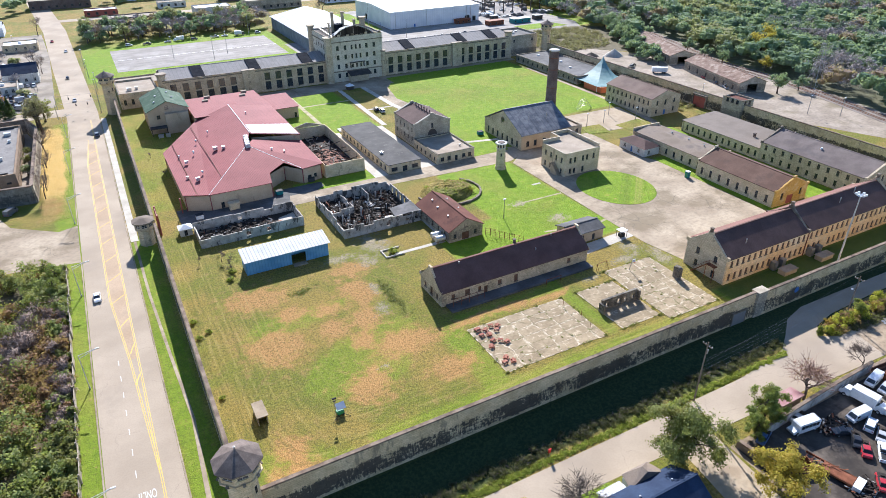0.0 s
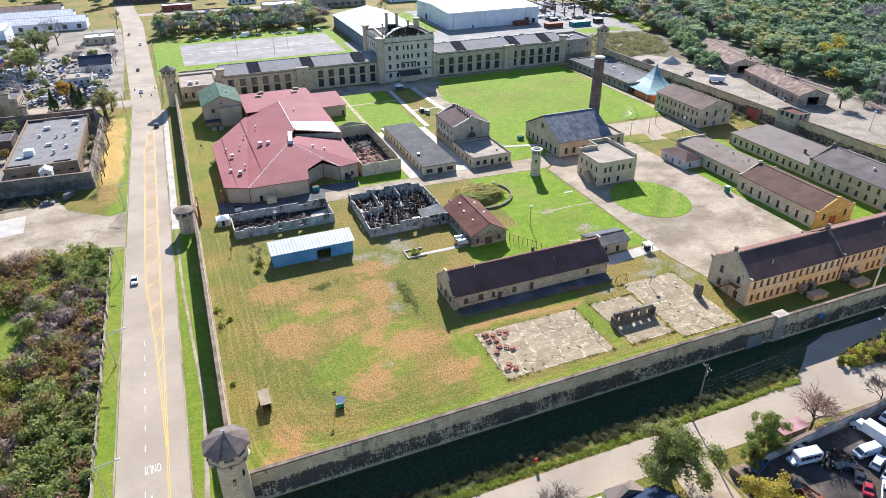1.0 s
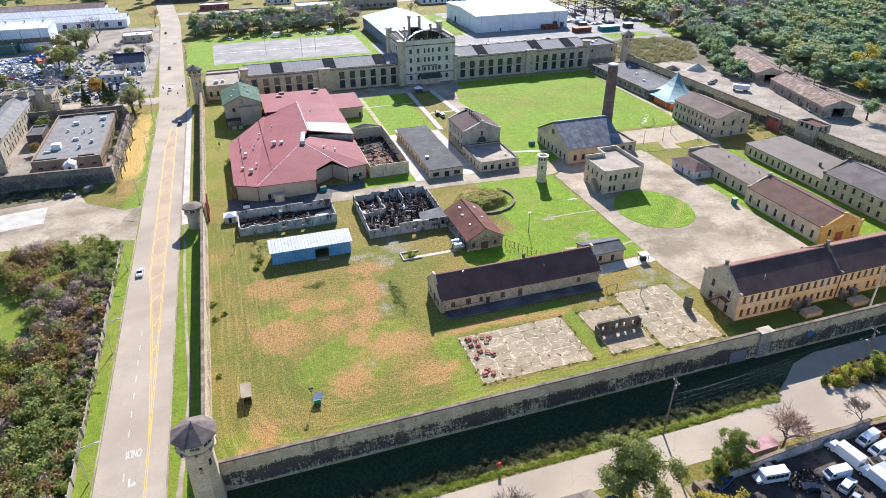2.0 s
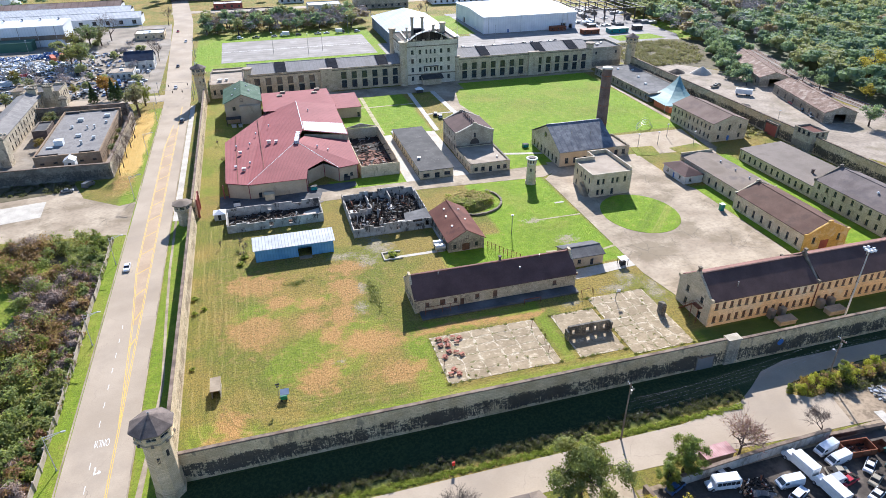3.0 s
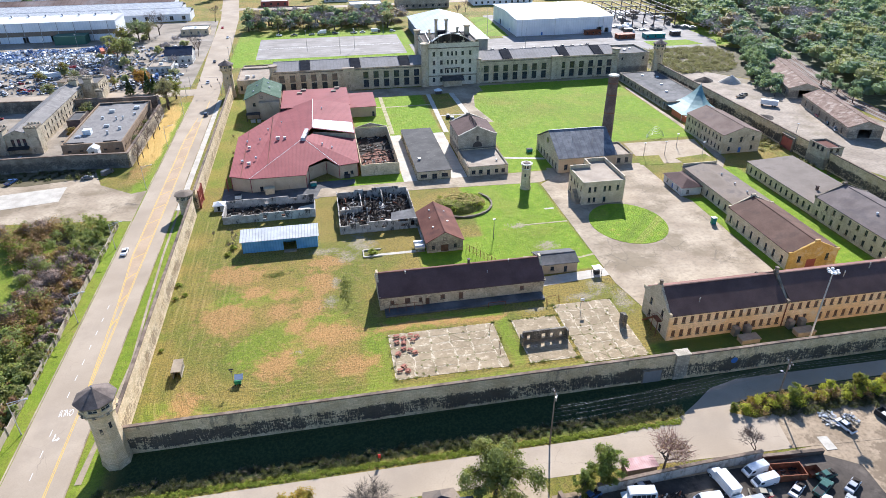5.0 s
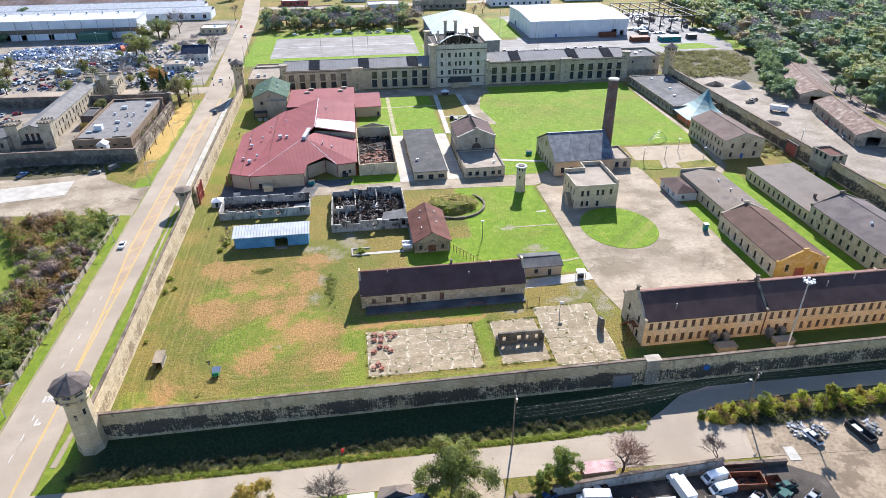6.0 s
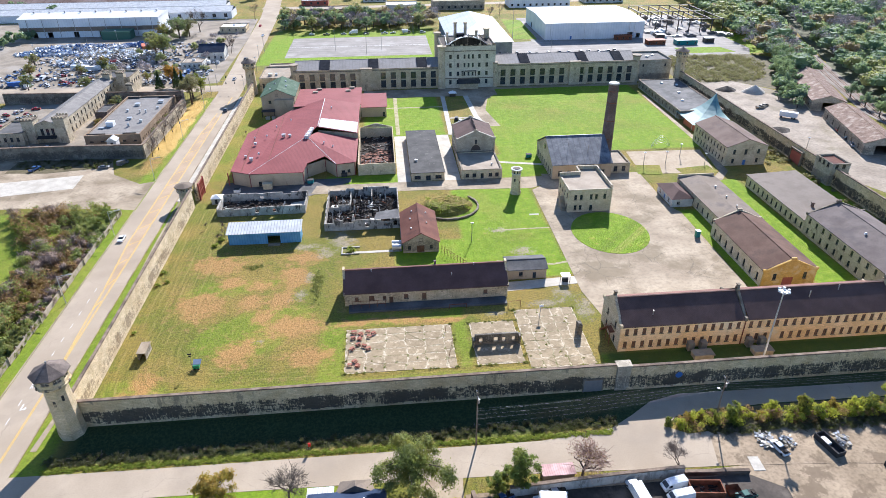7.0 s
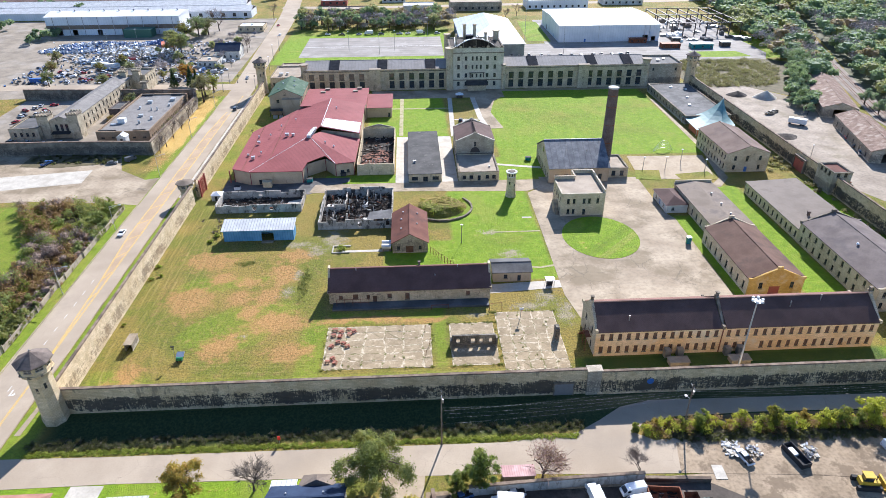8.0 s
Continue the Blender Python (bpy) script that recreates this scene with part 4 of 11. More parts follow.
pave("path", [(108, 63.8), (126, 60), (131.5, 61.2), (131.5, 62.2), (126, 61.0), (108, 64.7)], WORNPATH, "worn concrete path", 0.05)
pave("path", [(113.5, 85.2), (131, 85.2), (131, 86.0), (113.5, 85.9)], WORNPATH, "worn concrete path", 0.05)
pave("path", [(126, 96), (129.6, 96), (129.6, 97.0), (126, 97.0)], PATHCON, "small pale concrete slab", 0.05)
pave("path", [(108, 46.2), (131.2, 48.4), (131.2, 52.6), (108, 51.2)], PATHCON, "pale concrete walk by the shed", 0.05)
pave("court", [(182, 129), (214, 127), (219, 153.5), (184, 154.5)], GRAVEL, "worn pale sports court", 0.05)
pave("path", [(213, 119), (220, 128), (224, 160), (225.6, 240), (223.6, 240), (221.5, 160), (216, 128), (208, 119)], CONCRETE, "grey concrete walk", 0.06)
pave("apron", rect(76.9, 78, 84, 92), PATHCON, "white concrete pad beside the ruin", 0.03)
lawn([(180.2, 128.8), (190.6, 127.0), (193.2, 137.6), (182.6, 138.6)], "small dry lawn beside the court", 0.1, 0.35)
lawn([(200.0, 123.0), (215.2, 127.0), (214.0, 135.0), (198.6, 133.0)], "dry strip of lawn beside the court", 0.1, 0.25)
oval = [(151.8 + 13.6 * math.cos(a), 80 + 15.5 * math.sin(a)) for a in [2 * math.pi * i / 40 for i in range(40)]]
lawn(oval, "bright green oval lawn in the paved yard", 0.12)

# outside to the west and north
pave("drive_apron", [(-24.4, 116), (-24.4, 143), (-30, 141), (-44, 152), (-50, 168), (-92, 172), (-130, 172), (-130, 118), (-70, 122), (-34, 118)], CONCRETE, "cracked dusty drive and yard", 0.03)
# dark sheet over the ground: litter plus the old wall's painted shadow
pave("rough_verge", [(-92, 158.5), (-74, 156.5), (-56, 159.5), (-50, 166), (-50, 171.2), (-92, 171.6)], LITTER, "dark litter strip with the old wall's shadow painted in", 0.055, "ground")
pave("yard_slab", [(-92, 132), (-56, 139), (-57, 153), (-94, 147)], PATHCON, "pale broken concrete slab", 0.06)
pave("car_park", rect(5, 353, 110, 417), CARPARK, "large pale concrete car park", 0.03)
ribbon("parking_line", [(5, 385), (110, 385)], 0.5, LINE_WHITE, "faded white line", 0.04, "marking", 0.0)
pave("service_yard", [(115, 316), (330, 316), (345, 345), (345, 480), (196, 480), (190, 386), (115, 380)], CARPARK, "pale concrete service yard", 0.02)
lawn(rect(146, 318, 256, 342), "mown lawn behind the cell block", 0.06)
lawn([(178, 396), (196, 392), (198, 470), (182, 478)], "mown lawn beside the warehouse", 0.06)
lawn([(290, 335), (330, 335), (325, 352), (290, 352)], "mown lawn by the sheds", 0.06)
pave("compound_yard", [(-139, 174), (-60, 173.5), (-37.6, 171.5), (-36.8, 240), (-41, 255), (-139, 261)], SCRAPDIRT, "dusty ground inside the old compound", 0.02)
pave("wreck_yard", [(-330, 262), (-142, 264), (-100, 264), (-50, 290), (-29, 294), (-31, 420), (-36, 505), (-62, 505), (-340, 505)], SCRAPDIRT, "dusty scrapyard ground", 0.02)
pave("brush_floor", [(258, 262), (290, 262), (312, 236), (332, 272), (350, 316), (330, 330), (258, 326)], LITTER, "dry brown ground under low brush", 0.03, "ground")
pave("east_yard", [(258, 262), (264, 120), (290, 60), (330, 20), (345, 60), (330, 130), (318, 200), (312, 232), (290, 262)], YARDGRAVEL, "dusty gravel yard outside the wall", 0.02)
pave("scrub_floor", [(-30, -90), (-29.5, 112), (-60, 114), (-40, 96), (-50, 66), (-92, 62), (-92, 116), (-130, 117), (-130, -90)], LITTER, "brown leaf litter under the scrub", 0.03, "ground")
pave("woods_floor", [(300, -40), (307, 20), (338, 137), (342, 195), (358, 270), (377, 302), (440, 470), (530, 700), (620, 900), (1100, 900), (1100, -40)], WOODFLOOR, "brown leaf litter under the woods", 0.03, "ground")
ribbon("track_bed", [(300, 20, 11), (331, 137, 11), (335, 195, 11), (369, 302, 12), (430, 470, 12), (520, 700, 12)], 11, BALLAST, "grey ballast of a railway", 0.12, "track")
for off in (-3.2, -1.7, 1.7, 3.2):
    ribbon("rail", [(300 + off, 20), (331 + off, 137), (335 + off, 195), (369 + off, 302), (430 + off, 470), (520 + off, 700)], 0.16, RUST, "rusty steel rail", 0.3, "rail", 0.1)

# road markings
STRIPES = [("edge", -14.6, -160, 262, 0.16), ("edge2", -14.25, -160, 262, 0.16)]
for nm, x, a, b, w in STRIPES:
    ribbon("marking", [(x, -60), (x, 38), (x, 262)], w, LINE_YELLOW, "worn yellow lane line", 0.065, "marking", 0.04)
pave("median", [(-16.3, 60), (-14.45, 60), (-14.45, 226), (-17.4, 226), (-18.6, 200), (-18.4, 90)], surface("tan_median_asphalt", (0.40, 0.29, 0.185), (0.48, 0.355, 0.235), 0.1, 2.0, stain=(0.34, 0.26, 0.18), amount=0.5), "tan painted median of the street", 0.056)
for off in (0.0, 0.35):
    ribbon("marking", [(-14.6 + off - 0.0, 20), (-16.4 + off, 60), (-18.6 + off, 90), (-18.8 + off, 200), (-17.0 + off, 232)], 0.16, LINE_YELLOW, "worn yellow lane line", 0.067, "marking", 0.04)
for i in range(14):
    y = 52 + i * 12.5
    xa = -15.9 if y < 65 else (-17.3 if y < 80 else -18.4)
    ribbon("marking", [(xa, y - 2.2), (-14.8, y + 1.4)], 0.3, LINE_YELLOW, "worn yellow hatching", 0.066, "marking", 0.04)
for i in range(16):
    y = -34 + i * 6.2
    x = -18.7 - 0.0 * i
    ribbon("marking", [(x, y), (x, y + 2.0)], 0.14, LINE_WHITE, "worn white lane dash", 0.066, "marking", 0.04)


def road_word(body, x, y, size):
    cu = bpy.data.curves.new("road_word", "FONT")
    cu.body, cu.size, cu.extrude, cu.align_x = body, size, 0.004, "CENTER"
    cu.materials.append(LINE_WHITE)
    ob = new("road_word", cu)
    ob.location, ob.rotation_euler, ob.scale = (x, y, 0.07), (0, 0, math.pi), (0.55, 1.6, 1)
    return tagged(ob, "white painted word across the traffic lane", "marking", kind="structure")


road_word("ONLY", -17.2, 17.6, 2.0)
mb = MB()
mb.prism([(-17.7, 7.7), (-17.4, 7.7), (-17.4, 9.8), (-17.7, 9.8)], 0.04, 0.07)
mb.prism([(-17.4, 7.7), (-16.8, 8.0), (-16.8, 8.3), (-17.4, 8.1)], 0.04, 0.0695)
mb.prism([(-16.8, 7.6), (-16.2, 8.2), (-16.8, 8.8)], 0.04, 0.0698)
single("road_arrow", mb, LINE_WHITE, "white painted turn arrow on the road", "marking", kind="structure")

# slabs of demolished buildings, panel by panel


def slab(x0, y0, x1, y1, nx, ny, label, seed, z=0.1):
    rnd = random.Random(seed)
    root = tagged(thing("concrete_slab", (x0 + x1) / 2, (y0 + y1) / 2, label, "slab"), kind="structure")
    us, vs = [x0 + (x1 - x0) * i / nx for i in range(nx + 1)], [y0 + (y1 - y0) * i / ny for i in range(ny + 1)]
    mb = MB()
    mb.box(x0, y0, -0.2, x1, y1, z - 0.025)
    part("bedding", mb, CRUMBLE, root, "crumbled pale joint filling")
    sx, sy = (x1 - x0) / nx, (y1 - y0) / ny
    node = {(i, k): (us[i] + (rnd.uniform(-0.1, 0.1) * sx if 0 < i < nx else rnd.uniform(-0.2, 0.2)), vs[k] + (rnd.uniform(-0.04, 0.04) * sy if 0 < k < ny else rnd.uniform(-0.2, 0.2))) for i in range(nx + 1) for k in range(ny + 1)}
    for i in range(nx):
        for k in range(ny):
            corner = [node[(i, k)], node[(i + 1, k)], node[(i + 1, k + 1)], node[(i, k + 1)]]
            cx, cy = sum(p[0] for p in corner) / 4, sum(p[1] for p in corner) / 4
            poly = []
            for c in range(4):
                (ax, ay), (bx, by) = corner[c], corner[(c + 1) % 4]
                steps = 4
                for q in range(steps):
                    f = q / steps + (rnd.uniform(-0.08, 0.08) if q else 0)
                    px, py = ax + (bx - ax) * f, ay + (by - ay) * f
                    # a crumbled edge
                    g = rnd.choice((0.06, 0.1, 0.15, 0.28, 0.5))
                    L = math.hypot(cx - px, cy - py)
                    poly.append((px + (cx - px) * g / L, py + (cy - py) * g / L))
            mb = MB()
            mb.prism(poly, z - 0.1, z + rnd.uniform(-0.015, 0.015))
            part("panel", mb, SLAB, root)
    return root


slab(59.6, 12.9, 86.6, 31.4, 5, 6, "broken concrete floor slab of a demolished building", 1)
slab(86.6, 12.6, 89.0, 31.3, 1, 5, "narrow broken concrete strip beside the slab", 5)
slab(94.3, 12.8, 107.0, 31.4, 1, 2, "stained concrete slab with a ruined wall", 2)
slab(108.1, 10.2, 125.6, 36.2, 5, 7, "cracked concrete slab of a former court", 3)

# ---- the perimeter wall and its towers ----


def battered_wall(name, pts, outside, h, mat_out, mat_in, label, base=0.7, top=0.32):
    """A high stone wall along a line, thicker at its foot, with a projecting coping. outside: +1 if the outer face is on the right hand."""
    root = tagged(thing(name, *pts[0][:2], label, "wall"), kind="structure")
    for i in range(len(pts) - 1):
        a, b = Vector(pts[i][:2]), Vector(pts[i + 1][:2])
        d = (b - a).normalized()
        s = Vector((d.y, -d.x)) * outside
        n = max(1, int((b - a).length / 9))
        mb, cap = MB(), MB()
        for k in range(n):
            p, q = a + (b - a) * k / n, a + (b - a) * (k + 1) / n
            ends = []
            for e in (p, q):
                o, o2 = e + s * base, e + s * top
                c, c2 = e - s * base, e - s * top
                ends.append([(o.x, o.y, -1.5), (o2.x, o2.y, h), (c2.x, c2.y, h), (c.x, c.y, -1.5)])
            e0, e1 = ends
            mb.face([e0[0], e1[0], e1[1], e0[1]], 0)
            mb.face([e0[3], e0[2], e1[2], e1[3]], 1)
            if k == 0:
                mb.face([e0[0], e0[1], e0[2], e0[3]], 0)
            if k == n - 1:
                mb.face([e1[3], e1[2], e1[1], e1[0]], 0)
            z = h + random.uniform(-0.05, 0.05)
            w = top + 0.07
            c4 = [p + s * w, q + s * w, q - s * w, p - s * w]
            cap.prism([(v.x, v.y) for v in c4], h - 0.1, z + 0.24)
        part("stonework", mb, [mat_out, mat_in], root)
        part("coping", cap, WALLCOP, root, "dark weathered stone coping")
    return root


H = 7.4
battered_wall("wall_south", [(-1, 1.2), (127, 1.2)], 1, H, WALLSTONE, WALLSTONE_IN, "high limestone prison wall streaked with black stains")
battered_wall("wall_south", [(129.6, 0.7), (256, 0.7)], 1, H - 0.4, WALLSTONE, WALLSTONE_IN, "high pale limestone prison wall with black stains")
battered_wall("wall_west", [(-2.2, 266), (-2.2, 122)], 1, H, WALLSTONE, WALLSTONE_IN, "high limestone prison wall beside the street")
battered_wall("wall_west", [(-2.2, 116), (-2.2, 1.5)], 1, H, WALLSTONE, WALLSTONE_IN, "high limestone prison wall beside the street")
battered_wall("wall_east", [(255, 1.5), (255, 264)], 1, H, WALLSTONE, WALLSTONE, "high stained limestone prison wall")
mb = MB()
mb.box(126.7, 0.1, -0.5, 130.1, 2.2, H + 0.05), mb.box(126.5, -0.05, H + 0.05, 130.3, 2.35, H + 0.3)
single("wall_pier", mb, GREYSTONE, "pale stone pier where the wall steps", "wall", kind="structure")
gate = thing("gate", 121, 0.1, "grey steel gate in the stone wall", "gate")
mb = MB()
mb.box(118.8, 0.35, 0, 123.4, 0.7, 3.6)
part("panel", mb, plain("grey_gate_paint", (0.22, 0.21, 0.20)), gate)
mb = MB()
mb.box(118.5, 0.25, 0, 118.8, 0.8, 3.9), mb.box(123.4, 0.25, 0, 123.7, 0.8, 3.9), mb.box(118.8, 0.25, 3.6, 123.4, 0.8, 3.9)
part("frame", mb, COPING, gate)
mb = MB()
mb.tube(0, 0, 0, 0.02, 0.9, 0.9, 14)
mb.v = [(142.6 + x, 0.1 - z, 3.7 + y) for x, y, z in mb.v]
single("blue_patch", mb, BLUETARP, "round blue painted patch on the stone wall", "sign")


def guard_tower(x, y, h, r, label, roof_mat, seed=0, n=8):
    """A tapered eight-sided stone shaft, a corbelled gallery with windows, and a pointed roof."""
    ob = thing("guard_tower", x, y, label, "tower", "corner guard towers")
    turn = math.pi / n
    mb = MB()
    mb.tube(x, y, -1.0, 1.6, r * 1.12, r * 1.08, n, 0, turn)
    part("plinth", mb, TOWERSTONE, ob)
    mb = MB()
    mb.tube(x, y, 1.6, h - 6.4, r * 1.04, r * 0.94, n, 0, turn)
    part("shaft", mb, TOWERSTONE, ob)
    mb = MB()
    mb.tube(x, y, h - 6.4, h - 5.2, r * 0.96, r * 1.32, n, 0, turn)
    mb.tube(x, y, h - 5.2, h - 4.9, r * 1.36, r * 1.36, n, 0, turn)
    part("corbel", mb, TOWERSTONE, ob)
    rr = r * 1.26
    for i in range(n):
        a0, a1 = turn + 2 * math.pi * i / n, turn + 2 * math.pi * (i + 1) / n
        p0, p1 = (x + rr * math.cos(a0), y + rr * math.sin(a0)), (x + rr * math.cos(a1), y + rr * math.sin(a1))
        L = math.hypot(p1[0] - p0[0], p1[1] - p0[1])
        wall(ob, p0, p1, h - 2.6, TOWERSTONE, [(L * 0.16, h - 4.1, L * 0.68, 1.25, "pale")], 0.3, h - 4.9, sills=False)
        mb = MB()
        mid = (a0 + a1) / 2
        c = Vector((math.cos(mid), math.sin(mid), 0))
        mb.beam(Vector((x, y, h - 5.7)) + c * r * 0.95, Vector((x, y, h - 5.0)) + c * r * 1.3, 0.5, 0.5)
        part("bracket", mb, COPING, ob)
    mb = MB()
    mb.tube(x, y, h - 2.6, h - 2.3, r * 1.5, r * 1.52, n, 0, turn)
    part("cornice", mb, COPING, ob)
    mb = MB()
    mb.tube(x, y, h - 2.3, h - 0.15, r * 1.52, 0.12, n, 0, turn)
    part("roof", mb, roof_mat, ob, "worn grey shingle roof")
    mb = MB()
    mb.tube(x, y, h - 0.3, h + 0.5, 0.14, 0.05, 6)
    mb.tube(x, y, h + 0.1, h + 0.35, 0.2, 0.2, 6)
    part("finial", mb, STEEL, ob)
    slit = window_meshes(0.55, 1.5, "dark")
    for z, i in ((3.4, 5), (h - 10.5, 5), (6.2, 4), (h - 9.5, 6)):
        a = turn + 2 * math.pi * (i + 0.5) / n
        rad = r * 0.985 * math.cos(math.pi / n) + 0.12
        m = Matrix.Translation((rad * math.cos(a), rad * math.sin(a), z)) @ Matrix.Rotation(a + math.pi / 2, 4, "Z") @ Matrix.Translation((-0.27, 0, 0))
        win = part_mesh("window", slit[0], ob, m)
        part_mesh("pane", slit[1], win, Matrix.Identity(4))
    return ob


TOWERROOF = surface("weathered_tower_shingles", (0.12, 0.095, 0.08), (0.20, 0.16, 0.135), 0.6, 4.0, stain=(0.07, 0.055, 0.05), amount=0.6, stain_scale=0.4)
guard_tower(-2.0, -0.5, 20.4, 2.75, "tall limestone corner guard tower with a pointed shingle roof", TOWERROOF)
guard_tower(-3.4, 268, 20.8, 2.9, "limestone corner guard tower beside the street junction", TOWERROOF)
guard_tower(255.2, 264, 21.5, 2.9, "limestone corner guard tower at the end of the cell block", TOWERROOF)

# the low turret over the street gate
tw = thing("gate_turret", -5.2, 119, "low stone gate turret with a grey cap", "tower")
for nm, z0, z1, r0, r1, mt in (("shaft", -0.5, 5.0, 2.5, 2.3, STONE), ("corbel", 5.0, 5.6, 2.3, 3.0, STONE), ("cap", 7.7, 8.1, 3.5, 3.5, COPING), ("roof", 8.1, 8.9, 3.4, 0.6, GREYROOF)):
    mb = MB()
    mb.tube(-5.2, 119, z0, z1, r0, r1, 8, 0, math.pi / 8)
    part(nm, mb, mt, tw)
for i in range(8):
    a0, a1 = math.pi / 8 + i * math.pi / 4, math.pi / 8 + (i + 1) * math.pi / 4
    p0, p1 = (-5.2 + 2.95 * math.cos(a0), 119 + 2.95 * math.sin(a0)), (-5.2 + 2.95 * math.cos(a1), 119 + 2.95 * math.sin(a1))
    wall(tw, p0, p1, 7.7, STONE, [(0.35, 6.3, 1.55, 1.1, "pale")], 0.25, 5.6, sills=False)
gt = thing("street_gate", -2.2, 124, "faded red steel gate between posts", "gate")
for y in (122.4, 129.6):
    mb = MB()
    mb.box(-1.1, y - 0.3, 0, -0.5, y + 0.3, 7.2)
    part("post", mb, REDPAINT, gt)
for z in (0.4, 3.0, 6.6):
    mb = MB()
    mb.box(-0.95, 122.7, z, -0.75, 129.3, z + 0.3)
    part("rail", mb, REDPAINT, gt)
for i in range(11):
    mb = MB()
    mb.box(-0.92, 123 + i * 0.6, 0.7, -0.78, 123.12 + i * 0.6, 6.6)
    part("bar", mb, REDPAINT, gt)

# ---- the cell blocks and the head house ----


CELLROOF = surface("pale_grey_roof_sheeting", (0.26, 0.24, 0.22), (0.36, 0.335, 0.31), 0.12, 1.5, stain=(0.18, 0.165, 0.15), amount=0.6, ribs=(0, 2.0, 0.2))
SKYLIGHT = surface("black_felt", (0.018, 0.02, 0.026), (0.035, 0.038, 0.046), 0.4, 2.0, rough=0.97, spec=0.03)


def cell_block(x0, x1, y0, y1, h, nwin, turret_x, label):
    ob = thing("cell_block", (x0 + x1) / 2, (y0 + y1) / 2, label, "cell block", "long cell blocks")
    L = x1 - x0
    ops = []
    for u, z, w, hh in row(L, nwin, 3.0, 1.2, 4.4, 3.0):
        if turret_x is not None and abs(x0 + u + 1.5 - turret_x) < 4:
            continue
        ops += [(u, 1.2, 3.0, 4.3, "tall"), (u, 6.3, 3.0, 3.8, "tall")]
    walls4(ob, x0, y0, x1, y1, h, STONE, S=ops)
    # shallow buttresses between the windows, and a string course
    step = (L - 6 - 3) / (nwin - 1)
    for i in range(nwin - 1):
        u = x0 + 3 + i * step + 3.0 + (step - 3) / 2
        if turret_x is not None and abs(u - turret_x) < 3.4:
            continue
        mb = MB()
        mb.box(u - 0.55, y0 - 0.35, 0, u + 0.55, y0 - 0.003, h - 1.4)
        mb.box(u - 0.65, y0 - 0.42, 0, u + 0.65, y0 - 0.35, 1.0)
        part("buttress", mb, STONE, ob)
    mb = MB()
    mb.box(x0 - 0.1, y0 - 0.3, h - 0.9, x1 + 0.1, y0 - 0.003, h - 0.5)
    part("string_course", mb, COPING, ob)
    gable_roof(ob, x0, y0 + 0.55, x1, y1 - 0.55, h - 0.6, 3.4, CELLROOF, "x", 0.0, 0.0, 0.2)
    mb = MB()
    mb.box(x0 - 0.1, y0 - 0.15, h + 0.003, x1 + 0.1, y0 + 0.6, h + 0.25)
    part("coping", mb, COPING, ob)
    half = (y1 - y0 - 1.1) / 2
    k = int(L / 26)
    for i in range(k):
        cx = x0 + L * (i + 0.62) / k
        if turret_x is not None and abs(cx - turret_x) < 3.6:
            cx += 7
        mb = MB()
        ya, yb = y0 + 1.4, y0 + half
        za, zb = h - 0.6 + 3.4 * 0.85 / half, h - 0.6 + 3.4 * (half - 0.55) / half
        mb.solid([(cx - 3, ya, za), (cx + 3, ya, za), (cx + 3, yb, zb), (cx - 3, yb, zb), (cx - 3, ya, za + 0.7), (cx + 3, ya, za + 0.7), (cx + 3, yb, zb + 0.7), (cx - 3, yb, zb + 0.7)],
                 [(3, 2, 1, 0), (4, 5, 6, 7), (0, 1, 5, 4), (1, 2, 6, 5), (2, 3, 7, 6), (3, 0, 4, 7)])
        part("roof_light", mb, SKYLIGHT, ob, "black boarded roof light along the slope")
    if turret_x is not None:
        mb = MB()
        mb.box(turret_x - 3.2, y0 - 1.6, 0, turret_x + 3.2, y0 - 0.003, h + 0.4)
        part("stair_bay", mb, STONE, ob)
        mb = MB()
        mb.box(turret_x - 3.5, y0 - 1.9, h + 0.4, turret_x + 3.5, y0 + 0.8, h + 0.9)
        part("stair_bay_coping", mb, GRAVELROOF, ob)
        for z in (2.0, 5.5, 9.0):
            m = Matrix.Translation((turret_x - 0.5 - ORIGIN[ob][0], y0 - 1.75 - ORIGIN[ob][1], z))
            win = part_mesh("window", window_meshes(1.0, 1.6, "dark")[0], ob, m)
            part_mesh("pane", window_meshes(1.0, 1.6, "dark")[1], win, Matrix.Identity(4))
    return ob


cell_block(21.5, 108.4, 268.2, 294, 12.2, 14, 64, "long limestone cell block with tall barred windows and a grey roof")
cell_block(141.6, 229, 267.0, 293, 13.2, 14, 190, "long limestone cell block with tall dark windows and a grey roof")
for x, y, r, h in ((21.5, 272, 2.2, 14.5), (229, 269, 2.4, 15.5), (141.2, 266.6, 1.3, 14)):
    ob = thing("wall_turret", x, y, "round limestone turret on the cell block", "turret", "turrets")
    mb = MB()
    mb.tube(x, y, 0, h, r, r * 0.95, 12)
    part("shaft", mb, STONE, ob)
    mb = MB()
    mb.tube(x, y, h, h + 0.5, r * 1.1, r * 1.25, 12), mb.tube(x, y, h + 0.5, h + 0.9, r * 1.25, r * 1.25, 12)
    part("cap", mb, GRAVELROOF, ob)
hh = thing("head_house", 125, 281, "four-storey limestone administration block with a burnt-out roof", "prison building")
x0, x1, y0, y1, h = 109, 141, 266.5, 296, 24.6
ops = []
for z in (2.4, 7.4, 12.4, 17.4):
    ops += [(u, z, 1.5, 2.4) for u in (4.3, 8.8, 21.6, 26.1)]
    if z > 5:
        ops += [(u, z, 1.1, 2.4 if z != 7.4 else 2.0) for u in (12.9, 15.4, 17.9)]
side = [o for z in (7.4, 12.4, 17.4) for o in row(28.5, 6, 1.3, z, 2.4, 3)]
